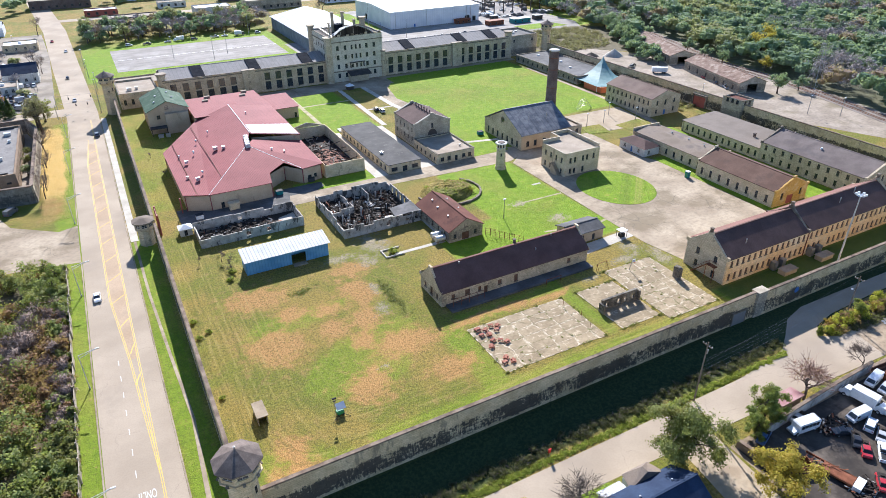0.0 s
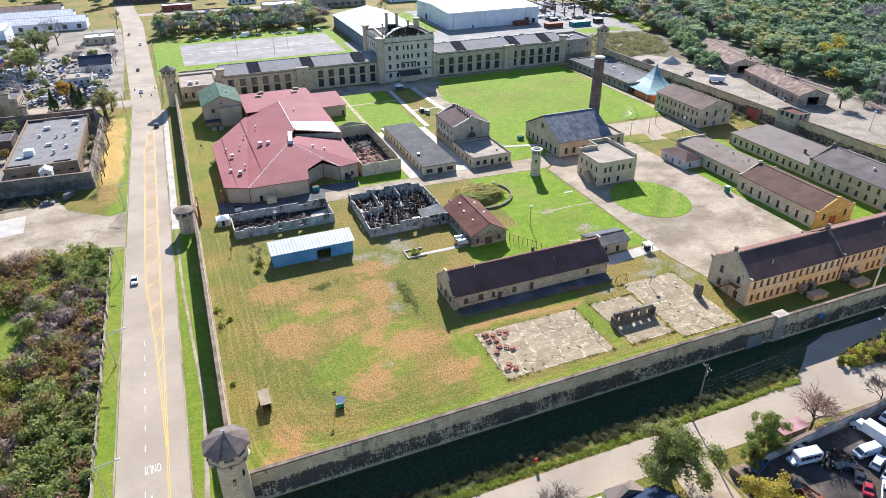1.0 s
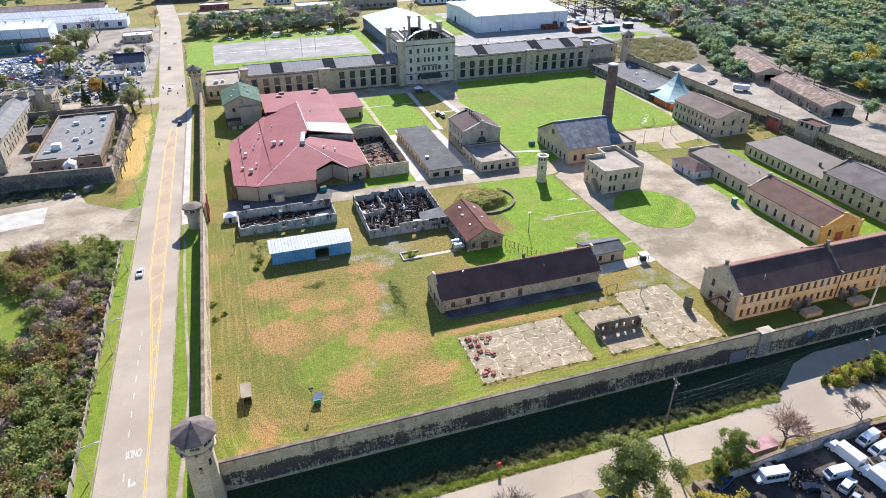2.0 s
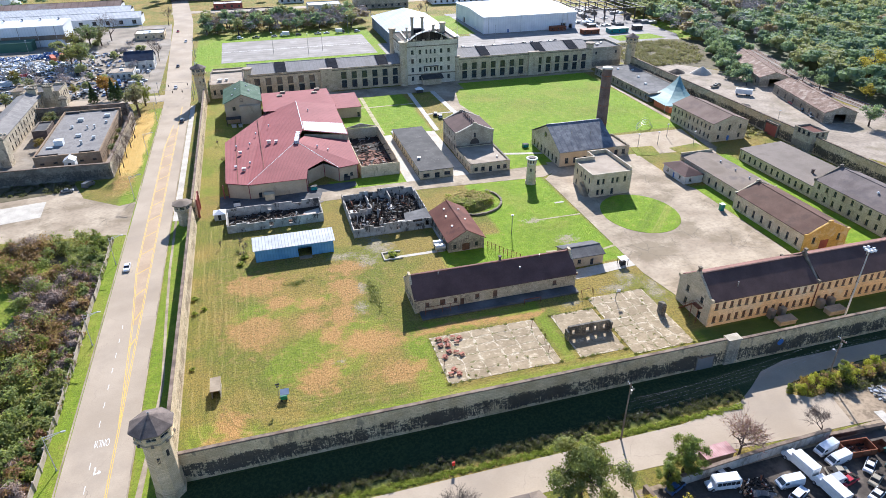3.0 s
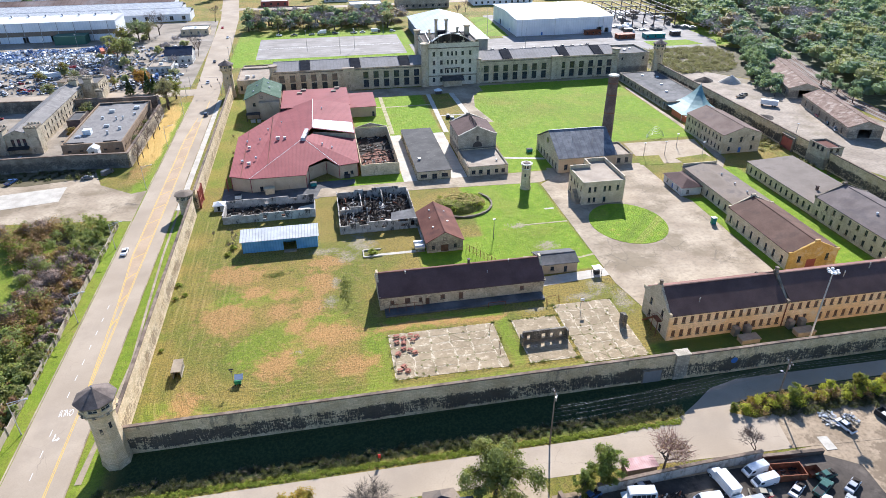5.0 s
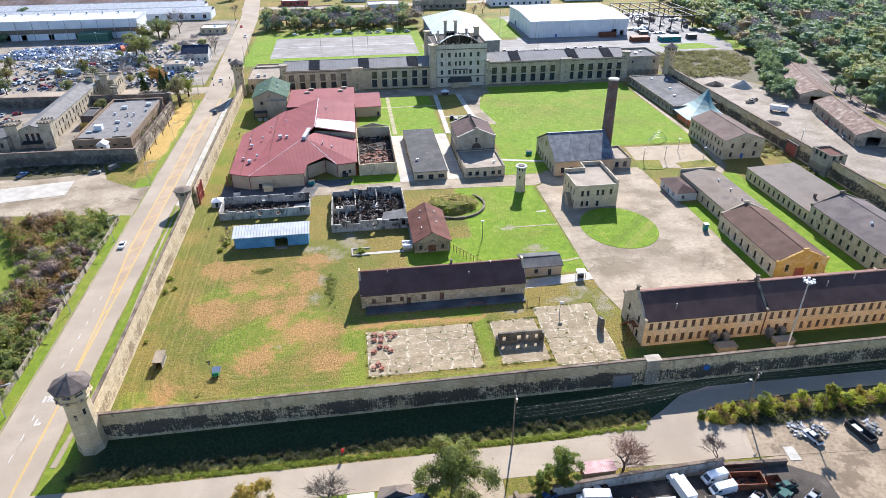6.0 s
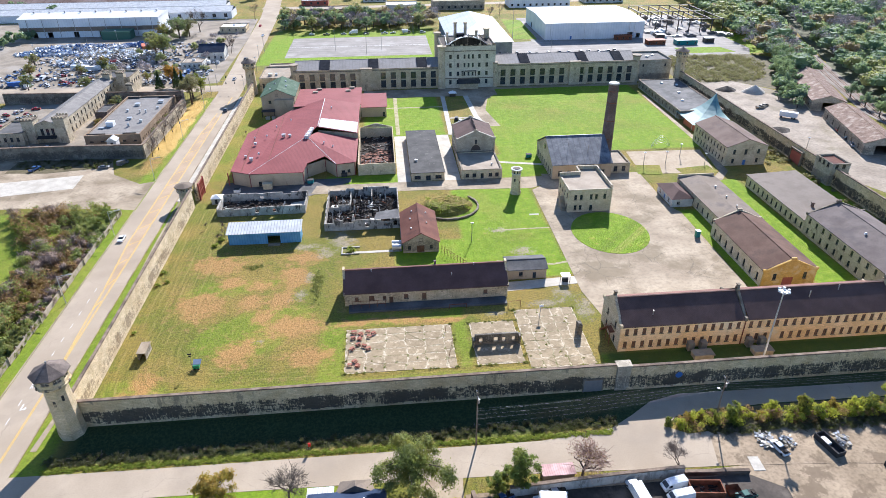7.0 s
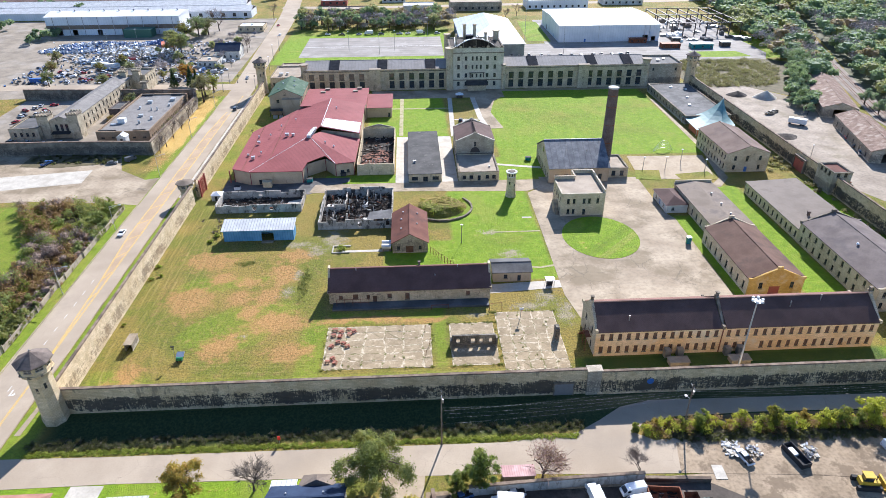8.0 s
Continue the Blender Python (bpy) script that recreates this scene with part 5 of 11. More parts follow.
walls4(hh, x0, y0, x1, y1, h, surface("pale_limestone", (0.66, 0.60, 0.47), (0.80, 0.74, 0.61), 0.25, 3.0, brick=(0.9, 0.38, (0.4, 0.36, 0.3)), streak=((0.16, 0.13, 0.1), 0.4, 0.6)), S=ops, W=side)
for z in (5.6, 21.6):
    mb = MB()
    mb.box(x0 - 0.35, y0 - 0.35, z, x1 + 0.35, y0 - 0.003, z + 0.45)
    part("string_course", mb, COPING, hh)
    mb = MB()
    mb.box(x0 - 0.35, y0, z, x0 - 0.003, y1, z + 0.45)
    part("string_course", mb, COPING, hh)
flat_roof(hh, x0, y0, x1, y1, h - 0.8, GRAVELROOF, 0.5, COPING, h)
mb = MB()
seg = 14
arc = [(112.2 + 24.4 * i / seg, 24.3 + 5.4 * math.sin(math.pi * i / seg) ** 0.8) for i in range(seg + 1)]
TORNROOF = surface("torn_white_roofing", (0.55, 0.54, 0.51), (0.74, 0.73, 0.70), 0.3, 1.5, stain=(0.06, 0.055, 0.05), amount=0.95, stain_scale=0.28, edge=(0.56, 0.6))
for name_, ya, yb, mt, lab in (("burnt_dormer", y0 + 0.9, y0 + 1.3, CHAR, "charred arched dormer front"), ("vaulted_roof", y0 + 0.6, y0 + 5.5, TORNROOF, "torn white arched roof edge")):
    mb = MB()
    for i in range(seg):
        (xa, za), (xb, zb) = arc[i], arc[i + 1]
        if lab.startswith("charred"):
            mb.solid([(xa, ya, h - 0.7), (xb, ya, h - 0.7), (xb, ya, zb - 0.4), (xa, ya, za - 0.4), (xa, yb, h - 0.7), (xb, yb, h - 0.7), (xb, yb, zb - 0.4), (xa, yb, za - 0.4)], [(0, 1, 2, 3), (7, 6, 5, 4), (3, 2, 6, 7)])
        else:
            drop = 0.5 + 0.25 * (i % 3)
            mb.solid([(xa, ya, za), (xb, ya, zb), (xb, yb, zb - drop), (xa, yb, za - drop), (xa, ya, za + 0.3), (xb, ya, zb + 0.3), (xb, yb, zb + 0.3 - drop), (xa, yb, za + 0.3 - drop)], [(0, 1, 2, 3), (7, 6, 5, 4), (0, 4, 5, 1), (2, 6, 7, 3)])
    part(name_, mb, mt, hh, lab)
mb = MB()
mb.box(x0 + 0.6, y0 + 1.5, h - 0.78, x1 - 0.6, y1 - 0.6, h - 0.5)
part("burnt_deck", mb, CHAR, hh, "black burnt roof deck")
for i in range(8):
    mb = MB()
    xx = x0 + 3.2 + i * 3.4
    mb.beam((xx, y0 + 2, h + 0.2), (xx + 1.2 * (-1) ** i, y1 - 2, h + 0.6 + 0.4 * (i % 3)), 0.3)
    part("charred_rafter", mb, CHAR if i % 3 else PALESTEEL, hh)
for i in range(9):
    mb = MB()
    xx = 114.4 + i * 2.5
    mb.beam((xx, y0 + 0.75, h - 0.7), (xx, y0 + 0.75, 23.9 + 5.2 * math.sin(math.pi * (xx - 112.2) / 24.4) ** 0.8), 0.26)
    part("arch_mullion", mb, GRAVELROOF if i % 3 == 1 else CHAR, hh)
for x, y, z0, t, r in ((x0 - 0.2, y0 + 0.3, 0, h - 0.6, 2.3), (x0 - 0.2, y1 - 0.5, 0, h + 1.4, 1.9), (113.1, 275, h - 1, h + 5.4, 0.6), (118.8, 285, h - 1, 33.8, 0.95), (125.0, 285, h - 1, 33.6, 0.95), (131.9, 285, h - 1, h + 4.2, 0.8), (138.9, 290, h - 1, h + 4.3, 1.8)):
    mb = MB()
    mb.tube(x, y, z0, t, r, r * 0.95, 8), mb.tube(x, y, t, t + 0.4, r, r * 1.28, 8), mb.tube(x, y, t + 0.4, t + 1.0, r * 1.28, r * 1.28, 8)
    part("turret" if r > 1 else "chimney", mb, STONE, hh)
mb = MB()
mb.box(119.9, 283, h - 0.5, 124, 287, h + 3.2), mb.box(119.6, 282.7, h + 3.2, 124.3, 287.3, h + 3.5)
part("roof_hut", mb, SKYLIGHT, hh, "dark roof hut between the chimneys")
for i in range(12):
    mb = MB()
    u = x0 + 0.2 + i * 2.7
    mb.box(u, y0 - 0.1, h + 0.185, u + 1.5, y0 + 0.5, h + 0.5 + 0.35 * (i * 7 % 3))
    part("broken_merlon", mb, COPING if i % 2 else STONE, hh)
mb = MB()
mb.box(119.6, 263.2, 0, 130.4, 266.49, 4.0), mb.box(119.2, 262.8, 4.0, 130.8, 266.49, 4.4)
part("porch", mb, STONE, hh)
mb = MB()
mb.solid([(118.6, 260.6, 3.9), (131.4, 260.6, 3.9), (131.4, 266.4, 5.4), (118.6, 266.4, 5.4), (118.6, 260.6, 4.15), (131.4, 260.6, 4.15), (131.4, 266.4, 5.65), (118.6, 266.4, 5.65)], [(3, 2, 1, 0), (4, 5, 6, 7), (0, 1, 5, 4), (1, 2, 6, 5), (2, 3, 7, 6), (3, 0, 4, 7)])
part("canopy", mb, DARKROOF, hh)
mb = MB()
mb.box(120.6, 265.6, 9.9, 129.6, 266.48, 10.3), mb.box(120.8, 266.1, 7.2, 121.4, 266.48, 9.9), mb.box(128.8, 266.1, 7.2, 129.4, 266.48, 9.9)
part("balcony", mb, FRAME_DARK, hh)

# low linking buildings at both ends
ob = thing("gate_building", 8, 285, "low stone building with a pale flat roof beside the street", "building")
walls4(ob, 0.5, 272, 19.2, 300, 7.6, STONE, S=row(18.7, 5, 1.3, 2.0, 2.6, 1.5))
flat_roof(ob, 0.5, 272, 19.2, 300, 7.0, GRAVELROOF, 0.5, COPING, 7.6)
roof_box(ob, 6, 280, 7.0, 2.2, 1.6, 1.4), roof_box(ob, 9.5, 281, 7.0, 1.4, 1.2, 1.2)
ob = thing("office_annex", 10, 308, "low office building with a pale flat roof", "building")
walls4(ob, 0.5, 301, 24, 318, 5.0, TAN)
flat_roof(ob, 0.5, 301, 24, 318, 4.6, GRAVELROOF, 0.5, COPING, 5.0)
ob = thing("service_block", 241, 282, "dark stone service block beside the corner tower", "building")
walls4(ob, 231.6, 269.5, 252, 292, 12.6, GREYSTONE, S=[(2, 8.6, 1.2, 1.6), (16, 8.6, 1.2, 1.6)])
flat_roof(ob, 231.6, 269.5, 252, 292, 11.8, TARROOF, 0.5, COPING, 12.6)
roof_box(ob, 240, 280, 11.8, 1.6, 1.6, 0.9), roof_box(ob, 245, 284, 11.8, 1.2, 1.2, 0.7)

# ---- houses in the yard ----
# long low shed
ob = thing("long_shed", 83, 48, "long low stone shed with a brown shingle roof and boarded windows", "shed")
S = [(3.0, 1.6, 1.1, 1.4, "board"), (7.2, 1.6, 1.6, 1.7, "board"), (11.3, 1.6, 1.0, 1.4, "board"), (13.2, 0.2, 1.2, 2.4, "board"), (17.6, 1.7, 1.3, 1.5, "board"), (23.0, 1.0, 1.3, 2.3, "board"), (41.5, 1.8, 1.2, 1.4, "board")]
walls4(ob, 58.8, 43.2, 107.6, 55.4, 4.6, SHEDSTONE, S=S, W=[(1.8, 1.4, 1.2, 1.6, "board"), (5.2, 1.0, 1.4, 2.4, "board"), (8.6, 1.4, 1.2, 1.6, "board")], gx=4.2)
gable_roof(ob, 58.8, 43.2, 107.6, 55.4, 4.6, 4.2, SHEDBROWN, "x", 0.5, 0.2, ridge=False)
mb = MB()
mb.box(58.6, 49.0, 8.86, 107.8, 49.6, 9.12)
part("ridge_cap", mb, REDDISH, ob, "rusty red ridge cap")
parapet_gable(ob, 43.2, 55.4, 58.8, 4.4, 4.2, SHEDSTONE, 0.6, "y", 0.35)
parapet_gable(ob, 43.2, 55.4, 107.7, 4.4, 4.2, SHEDSTONE, 0.6, "y", 0.35)
chimney(ob, 86.3, 50.4, 7.8, 9.7, 0.6)
for x, y in ((67, 48.4), (98, 48.8), (91, 46.4)):
    roof_vent(ob, x, y, 9.0 - abs(49.3 - y) * 0.69, 0.16, 0.8)
# platform in dark TARROOF grey: the shed's shadow is put into its colour
mb = MB()
mb.box(60, 39.4, -0.1, 107, 43.1, 0.55)
single("loading_platform", mb, TARROOF, "long concrete loading platform, darkened for the shed's shade", "platform")
bench = thing("platform_rail", 92, 38.6, "rusty steel hitching rail beside the platform", "rail")
for x in (89.6, 94.6):
    mb = MB()
    mb.box(x - 0.08, 38.5, 0, x + 0.08, 38.66, 1.6)
    part("post", mb, RUST, bench)
mb = MB()
mb.box(89.5, 38.48, 1.6, 94.7, 38.68, 1.75)
part("rail", mb, RUST, bench)
fr = thing("pipe_frame", 65, 42, "rusty pipe frame on the platform", "frame")
for i in range(5):
    mb = MB()
    mb.box(61.2 + i * 2.4, 41.0, 0.5, 61.3 + i * 2.4, 41.1, 3.0)
    part("post", mb, RUST, fr)
for z in (1.7, 2.9):
    mb = MB()
    mb.box(61.2, 41.11, z, 70.9, 41.19, z + 0.08)
    part("rail", mb, RUST, fr)

ob = thing("small_shed", 116, 56.5, "small tan shed with a blue-grey roof", "shed")
walls4(ob, 109.7, 52.6, 121.9, 60.4, 3.6, TAN, S=[(3.4, 1.2, 1.2, 1.4), (7.8, 0.1, 1.1, 2.2)], gx=1.2)
gable_roof(ob, 109.7, 52.6, 121.9, 60.4, 3.6, 1.2, TARROOF, "x", 0.5, 0.4)

# long ochre two-storey range along the wall
ob = thing("ochre_range", 171, 22, "long two-storey ochre stone range with a dark brown roof", "building")
X0, X1, XM, Y0, Y1, h = 132.4, 209.4, 166.6, 14.6, 29.0, 8.2
S1 = row(XM - X0, 14, 1.05, 5.4, 2.0, 1.2) + row(XM - X0, 14, 1.05, 1.2, 2.1, 1.2)
S2 = row(X1 - XM, 17, 1.05, 5.4, 2.0, 1.2) + row(X1 - XM, 17, 1.05, 1.2, 2.1, 1.2, skip=(3,))
wall(ob, (X0, Y0), (XM, Y0), h, YELLOW, S1, style="board")
wall(ob, (XM, Y0 - 0.003), (X1, Y0 - 0.003), h, YELLOW, S2, style="board")
wall(ob, (X1, Y0 + 0.5), (X1, Y1 - 0.5), h, YELLOW, gable=4.25)
wall(ob, (X1, Y1), (X0, Y1), h, STONE)
wall(ob, (X0, Y1 - 0.5), (X0, Y0 + 0.5), h, STONE, [(3, 5.2, 1.2, 2.0), (9.2, 5.2, 1.2, 2.0), (5.8, 8.6, 1.2, 1.8), (3, 1.2, 1.2, 2.0), (9.2, 0.2, 1.3, 2.4)], gable=4.25)
gable_roof(ob, X0, Y0, XM - 0.3, Y1, h, 4.35, BROWNROOF, "x", 0.35, -0.25, back=REDDISH)
gable_roof(ob, XM + 0.3, Y0, X1, Y1, h, 4.35, BROWNROOF, "x", 0.35, -0.25, back=REDDISH)
for x, mt in ((X0, STONE), (XM, COPING), (X1, STONE)):
    parapet_gable(ob, Y0, Y1, x, h, 4.25, mt, 0.7, "y", 0.55)
    chimney(ob, x, (Y0 + Y1) / 2, h + 5.2, h + 6.4, 0.7, COPING)
for x, y, z in ((141.5, 17, 9.6), (186, 19, 11.2), (195, 20.4, 11.9)):
    roof_vent(ob, x, y, z, 0.18, 1.8)
mb = MB()
mb.box(XM - 0.2, Y0 - 0.22, 0, XM + 0.05, Y0 - 0.01, h)
part("downpipe", mb, RUST, ob)
# fire stairs on the west gable
st = thing("fire_stair", 131, 19, "rusty steel fire escape stair on the gable wall", "stair")
mb = MB()
mb.box(130.4, 17, 4.7, 131.8, 20, 4.85)
part("landing", mb, RUST, st)
for i in range(14):
    mb = MB()
    mb.box(130.6, 20 + i * 0.32, 4.5 - i * 0.33, 131.8, 20.3 + i * 0.32, 4.56 - i * 0.33)
    part("tread", mb, RUST, st)
for x in (130.5, 131.8):
    mb = MB()
    mb.beam((x, 20, 4.6), (x, 24.6, 0.1), 0.1, 0.25), mb.beam((x, 20, 5.6), (x, 24.6, 1.1), 0.06), mb.beam((x, 17, 5.7), (x, 20, 5.7), 0.06)
    for y, z in ((17, 4.8), (20, 4.6), (22.3, 2.4), (24.6, 0.1)):
        mb.beam((x, y, z), (x, y, z + 1.0), 0.06)
    part("stringer", mb, RUST, st)
mb = MB()
mb.box(130.5, 17.1, 0, 130.65, 17.25, 4.7), mb.box(130.5, 19.8, 0, 130.65, 19.95, 4.7)
part("post", mb, RUST, st)
for x in (154, 170.5):
    g = thing("concrete_vault", x, 11, "low concrete vault beside the ochre range", "vault", "concrete vaults")
    mb = MB()
    mb.box(x - 2.6, 9.2, 0, x + 2.6, 11.6, 1.3), mb.box(x - 2.8, 9.0, 1.3, x + 2.8, 11.8, 1.5)
    part("body", mb, CONCRETE, g)
    for dx in (-2, 1.5):
        mb = MB()
        mb.box(x + dx - 0.8, 12.8, 0, x + dx + 0.8, 14.3, 2.6)
        part("duct", mb, STEEL, g)

# blue shed
ob = thing("blue_shed", 30, 88.5, "blue metal shed with a pale corrugated roof and an open bay", "shed")
wall(ob, (17.4, 84.2), (42.0, 84.2), 4.3, BLUEMETAL, [(13.3, 0.02, 4.3, 3.4, "none")], 0.15)
wall(ob, (42.0, 84.35), (42.0, 89.5), 4.3, BLUEMETAL, (), 0.15)
wall(ob, (42.0, 89.65), (17.4, 89.65), 5.4, BLUEMETAL, (), 0.15)
wall(ob, (17.4, 89.5), (17.4, 84.35), 4.3, BLUEMETAL, (), 0.15)
# corrugated roof: one sheet after another, each a little proud at its lap
for k in range(12):
    mb = MB()
    xa, up = 16.9 + k * 2.14, 0.02 * (k % 2)
    q = [(xa, 83.3, 4.5 + up), (xa + 2.13, 83.3, 4.5 + up), (xa + 2.13, 90.2, 5.75 + up), (xa, 90.2, 5.75 + up)]
    mb.solid(q + [(a, b, c + 0.12) for a, b, c in q], [(3, 2, 1, 0), (4, 5, 6, 7), (0, 1, 5, 4), (1, 2, 6, 5), (2, 3, 7, 6), (3, 0, 4, 7)])
    part("roof_sheet", mb, SHEDROOF, ob)
mb = MB()
mb.box(30.8, 82.2, 0.0, 34.8, 84.0, 0.25)
part("ramp", mb, CONCRETE, ob)

# gabled house with a maroon roof
ob = thing("gabled_house", 83.4, 83, "small stone house with a maroon shingle roof", "house")
walls4(ob, 77.4, 72.6, 89.5, 95, 4.0, GREYSTONE, S=[(1.6, 1.2, 1.0, 1.5), (4.6, 0.1, 2.6, 2.6, "board"), (9.0, 1.2, 1.0, 1.5), (5.4, 4.4, 1.3, 1.0)], W=row(21.4, 5, 1.0, 1.3, 1.6, 2), gy=3.4)
gable_roof(ob, 77.4, 72.6, 89.5, 95, 4.0, 3.4, MAROON, "y", 0.5, 0.5)
for x, y in ((80.5, 86), (80.5, 79), (86, 82), (86.2, 90), (81.2, 91)):
    roof_vent(ob, x, y, 7.3 - abs(83.45 - x) * 0.56, 0.3, 0.7)
tk = thing("storage_tank", 75, 76, "grey steel tanks beside the house", "tank")
for y in (74.6, 77.4):
    mb = MB()
    mb.tube(0, 0, -1.6, 1.6, 0.9, 0.9, 14)
    mb.v = [(75.2 + z, y + x, 1.5 + yy) for x, yy, z in mb.v]
    part("tank", mb, PALESTEEL, tk)
    for x in (74.2, 76.2):
        mb = MB()
        mb.box(x - 0.15, y - 0.7, 0, x + 0.15, y + 0.7, 0.8)
        part("saddle", mb, CONCRETE, tk)

# flat-roofed block
ob = thing("flat_block", 90, 157, "low cream block building with a black flat roof", "building")
walls4(ob, 83.4, 131.6, 97.2, 183, 3.6, CREAM, S=[(1.2, 0.9, 2.6, 1.5), (6.0, 0.1, 2.0, 2.3), (10.0, 0.9, 2.6, 1.5)], W=row(50.4, 12, 1.5, 1.0, 1.5, 2))
mb = MB()
mb.box(83.1, 131.3, 3.603, 97.5, 183.3, 3.85)
part("roof", mb, DARKROOF, ob)
roof_box(ob, 86, 144, 3.85, 1.0, 1.0, 0.8)
mb = MB()
mb.box(84, 186.5, -0.1, 93.5, 190.5, 0.5)
single("loading_pad", mb, WHITEWALL, "white concrete pad behind the block", "pad")

# chapel
ob = thing("chapel", 113.2, 155, "two-storey limestone chapel with a maroon roof and a low annex", "chapel")
walls4(ob, 104.8, 152.2, 121.8, 172, 10.0, GREYSTONE, S=[(8.0, 7.6, 1.0, 2.4)], W=row(18.8, 5, 1.0, 6.6, 1.6, 1.5) + row(18.8, 5, 1.0, 2.6, 1.8, 1.5), gy=3.0)
gable_roof(ob, 104.8, 152.6, 121.8, 171.6, 10.0, 3.0, BROWNROOF, "y", 0.3, -0.4)
for y in (152.5, 171.7):
    parapet_gable(ob, 104.8, 121.8, y, 10.0, 2.9, GREYSTONE, 0.7, "x", 0.45)
    for s in (-1, 1):
        mb = MB()
        mb.beam((113.3 + s * 7.6, y, 10.52), (113.3 + s * 0.9, y, 13.42), 0.9, 0.16)
        part("coping", mb, PATHCON, ob)
mb = MB()
arch = [(113.3 + 2.2 * math.cos(a), 4.6 + 2.6 * math.sin(a)) for a in [math.pi * i / 10 for i in range(11)]]
n = len(arch)
mb.solid([(x, 152.14, z) for x, z in arch] + [(x, 152.4, z) for x, z in arch], [tuple(range(n - 1, -1, -1))] + [(i, (i + 1) % n, n + (i + 1) % n, n + i) for i in range(n)])
part("arched_door", mb, FRAME_DARK, ob, "dark round-arched doorway")
for i in range(6):
    mb = MB()
    yy = 154.5 + i * 2.6
    mb.tube(113.3, yy, 12.6, 14.4, 0.3, 0.26, 8), mb.tube(113.3, yy, 14.4, 14.7, 0.42, 0.3, 8)
    part("flue", mb, BRICKRED, ob)
walls4(ob, 104.5, 131.2, 121.6, 152.0, 4.1, CREAM, S=[(1.6, 1.0, 1.5, 1.6), (4.6, 1.0, 1.5, 1.6), (8.0, 0.1, 1.3, 2.4), (11.4, 1.0, 1.5, 1.6), (14.2, 1.0, 1.5, 1.6)], W=row(19.8, 5, 1.2, 1.0, 1.5, 1.5))
flat_roof(ob, 104.5, 131.2, 121.6, 152.0, 3.7, GRAVELROOF, 0.5, COPING, 4.1)
roof_vent(ob, 118, 137, 3.7, 0.4, 0.8)

# power house and its stack
ob = thing("power_house", 156, 141, "stone power house with a weathered slate roof", "power house")
W = row(28, 7, 1.4, 0.8, 2.6, 2)
walls4(ob, 142.2, 127.4, 167.6, 156.4, 6.4, TAN, S=[(2.6, 1.2, 1.5, 2.4), (6.4, 1.2, 1.5, 2.4), (11, 1.2, 1.5, 2.4), (16, 0.2, 2.2, 3.0), (21, 1.2, 1.5, 2.4)], W=W, gx=7.0, mats={"W": STONE, "E": STONE, "N": STONE})
gable_roof(ob, 142.2, 127.4, 167.6, 156.4, 6.4, 7.2, SLATE, "x", 0.4, 0.3)
walls4(ob, 168.2, 131.0, 177, 146, 4.4, STONE, S=[(1.8, 1.0, 1.6, 2.2), (5.4, 1.0, 1.6, 2.2)])
flat_roof(ob, 168.2, 131.0, 177, 146, 4.0, GRAVELROOF, 0.5, COPING, 4.4)
for x, y in ((150, 134), (158.5, 133)):
    roof_vent(ob, x, y, 13.5 - abs(141.9 - y) * 0.5, 0.1, 3.5)
for r, x, mt, nm in ((1.3, 142.16, COPING, "round_window"), (0.95, 142.12, GLASS, "round_pane")):
    mb = MB()
    mb.tube(0, 0, 0, 0.1, r, r, 16)
    mb.v = [(x - zz, 141.9 + xx, 9.4 + yy) for xx, yy, zz in mb.v]
    part(nm, mb, mt, ob)
st = thing("smokestack", 171.5, 147.5, "tall round brown brick smokestack with a pale rim", "chimney")
mb = MB()
mb.tube(171.5, 147.5, -0.5, 34.0, 2.55, 2.1, 20)
part("shaft", mb, BRICKRED, st)
mb = MB()
mb.tube(171.5, 147.5, 34.0, 34.5, 2.25, 2.25, 20), mb.tube(171.5, 147.5, 34.5, 34.62, 2.0, 2.0, 20)
part("rim", mb, WHITEWALL, st, "pale concrete rim")
for z in (10, 18, 26, 31):
    mb = MB()
    r = 2.55 - 0.45 * z / 34.5 + 0.05
    mb.tube(171.5, 147.5, z, z + 0.25, r, r, 20)
    part("band", mb, RUST, st)

# round guard post
ob = thing("guard_post", 124.4, 115.8, "round pale concrete guard post with a flat cap", "guard post")
for nm, z0, z1, r0, r1, mt in (("base", -0.2, 1.2, 2.15, 2.1, CREAM), ("shaft", 1.2, 8.6, 1.9, 1.7, CREAM), ("sill_ring", 8.6, 8.8, 1.85, 1.85, WHITEWALL), ("lantern", 8.8, 10.4, 1.5, 1.5, GLASS), ("cap", 10.4, 10.75, 2.3, 2.3, WHITEWALL), ("cap_top", 10.75, 11.0, 1.5, 1.2, GREYROOF)):
    mb = MB()
    mb.tube(124.4, 115.8, z0, z1, r0, r1, 18)
    part(nm, mb, mt, ob)
for a in range(9):
    t = a * 2 * math.pi / 9 + 0.2
    mb = MB()
    cx, cy = 124.4 + 1.6 * math.cos(t), 115.8 + 1.6 * math.sin(t)
    mb.box(cx - 0.2, cy - 0.2, 8.8, cx + 0.2, cy + 0.2, 10.4)
    part("pillar", mb, CREAM, ob)
win = window_meshes(0.6, 1.3, "dark")
for t, z in ((4.2, 5.6), (4.2, 2.6), (5.4, 4.4)):
    m = Matrix.Translation((1.84 * math.cos(t), 1.84 * math.sin(t), z)) @ Matrix.Rotation(t + math.pi / 2, 4, "Z") @ Matrix.Translation((-0.3, -0.1, 0))
    w = part_mesh("window", win[0], ob, m)
    part_mesh("pane", win[1], w, Matrix.Identity(4))

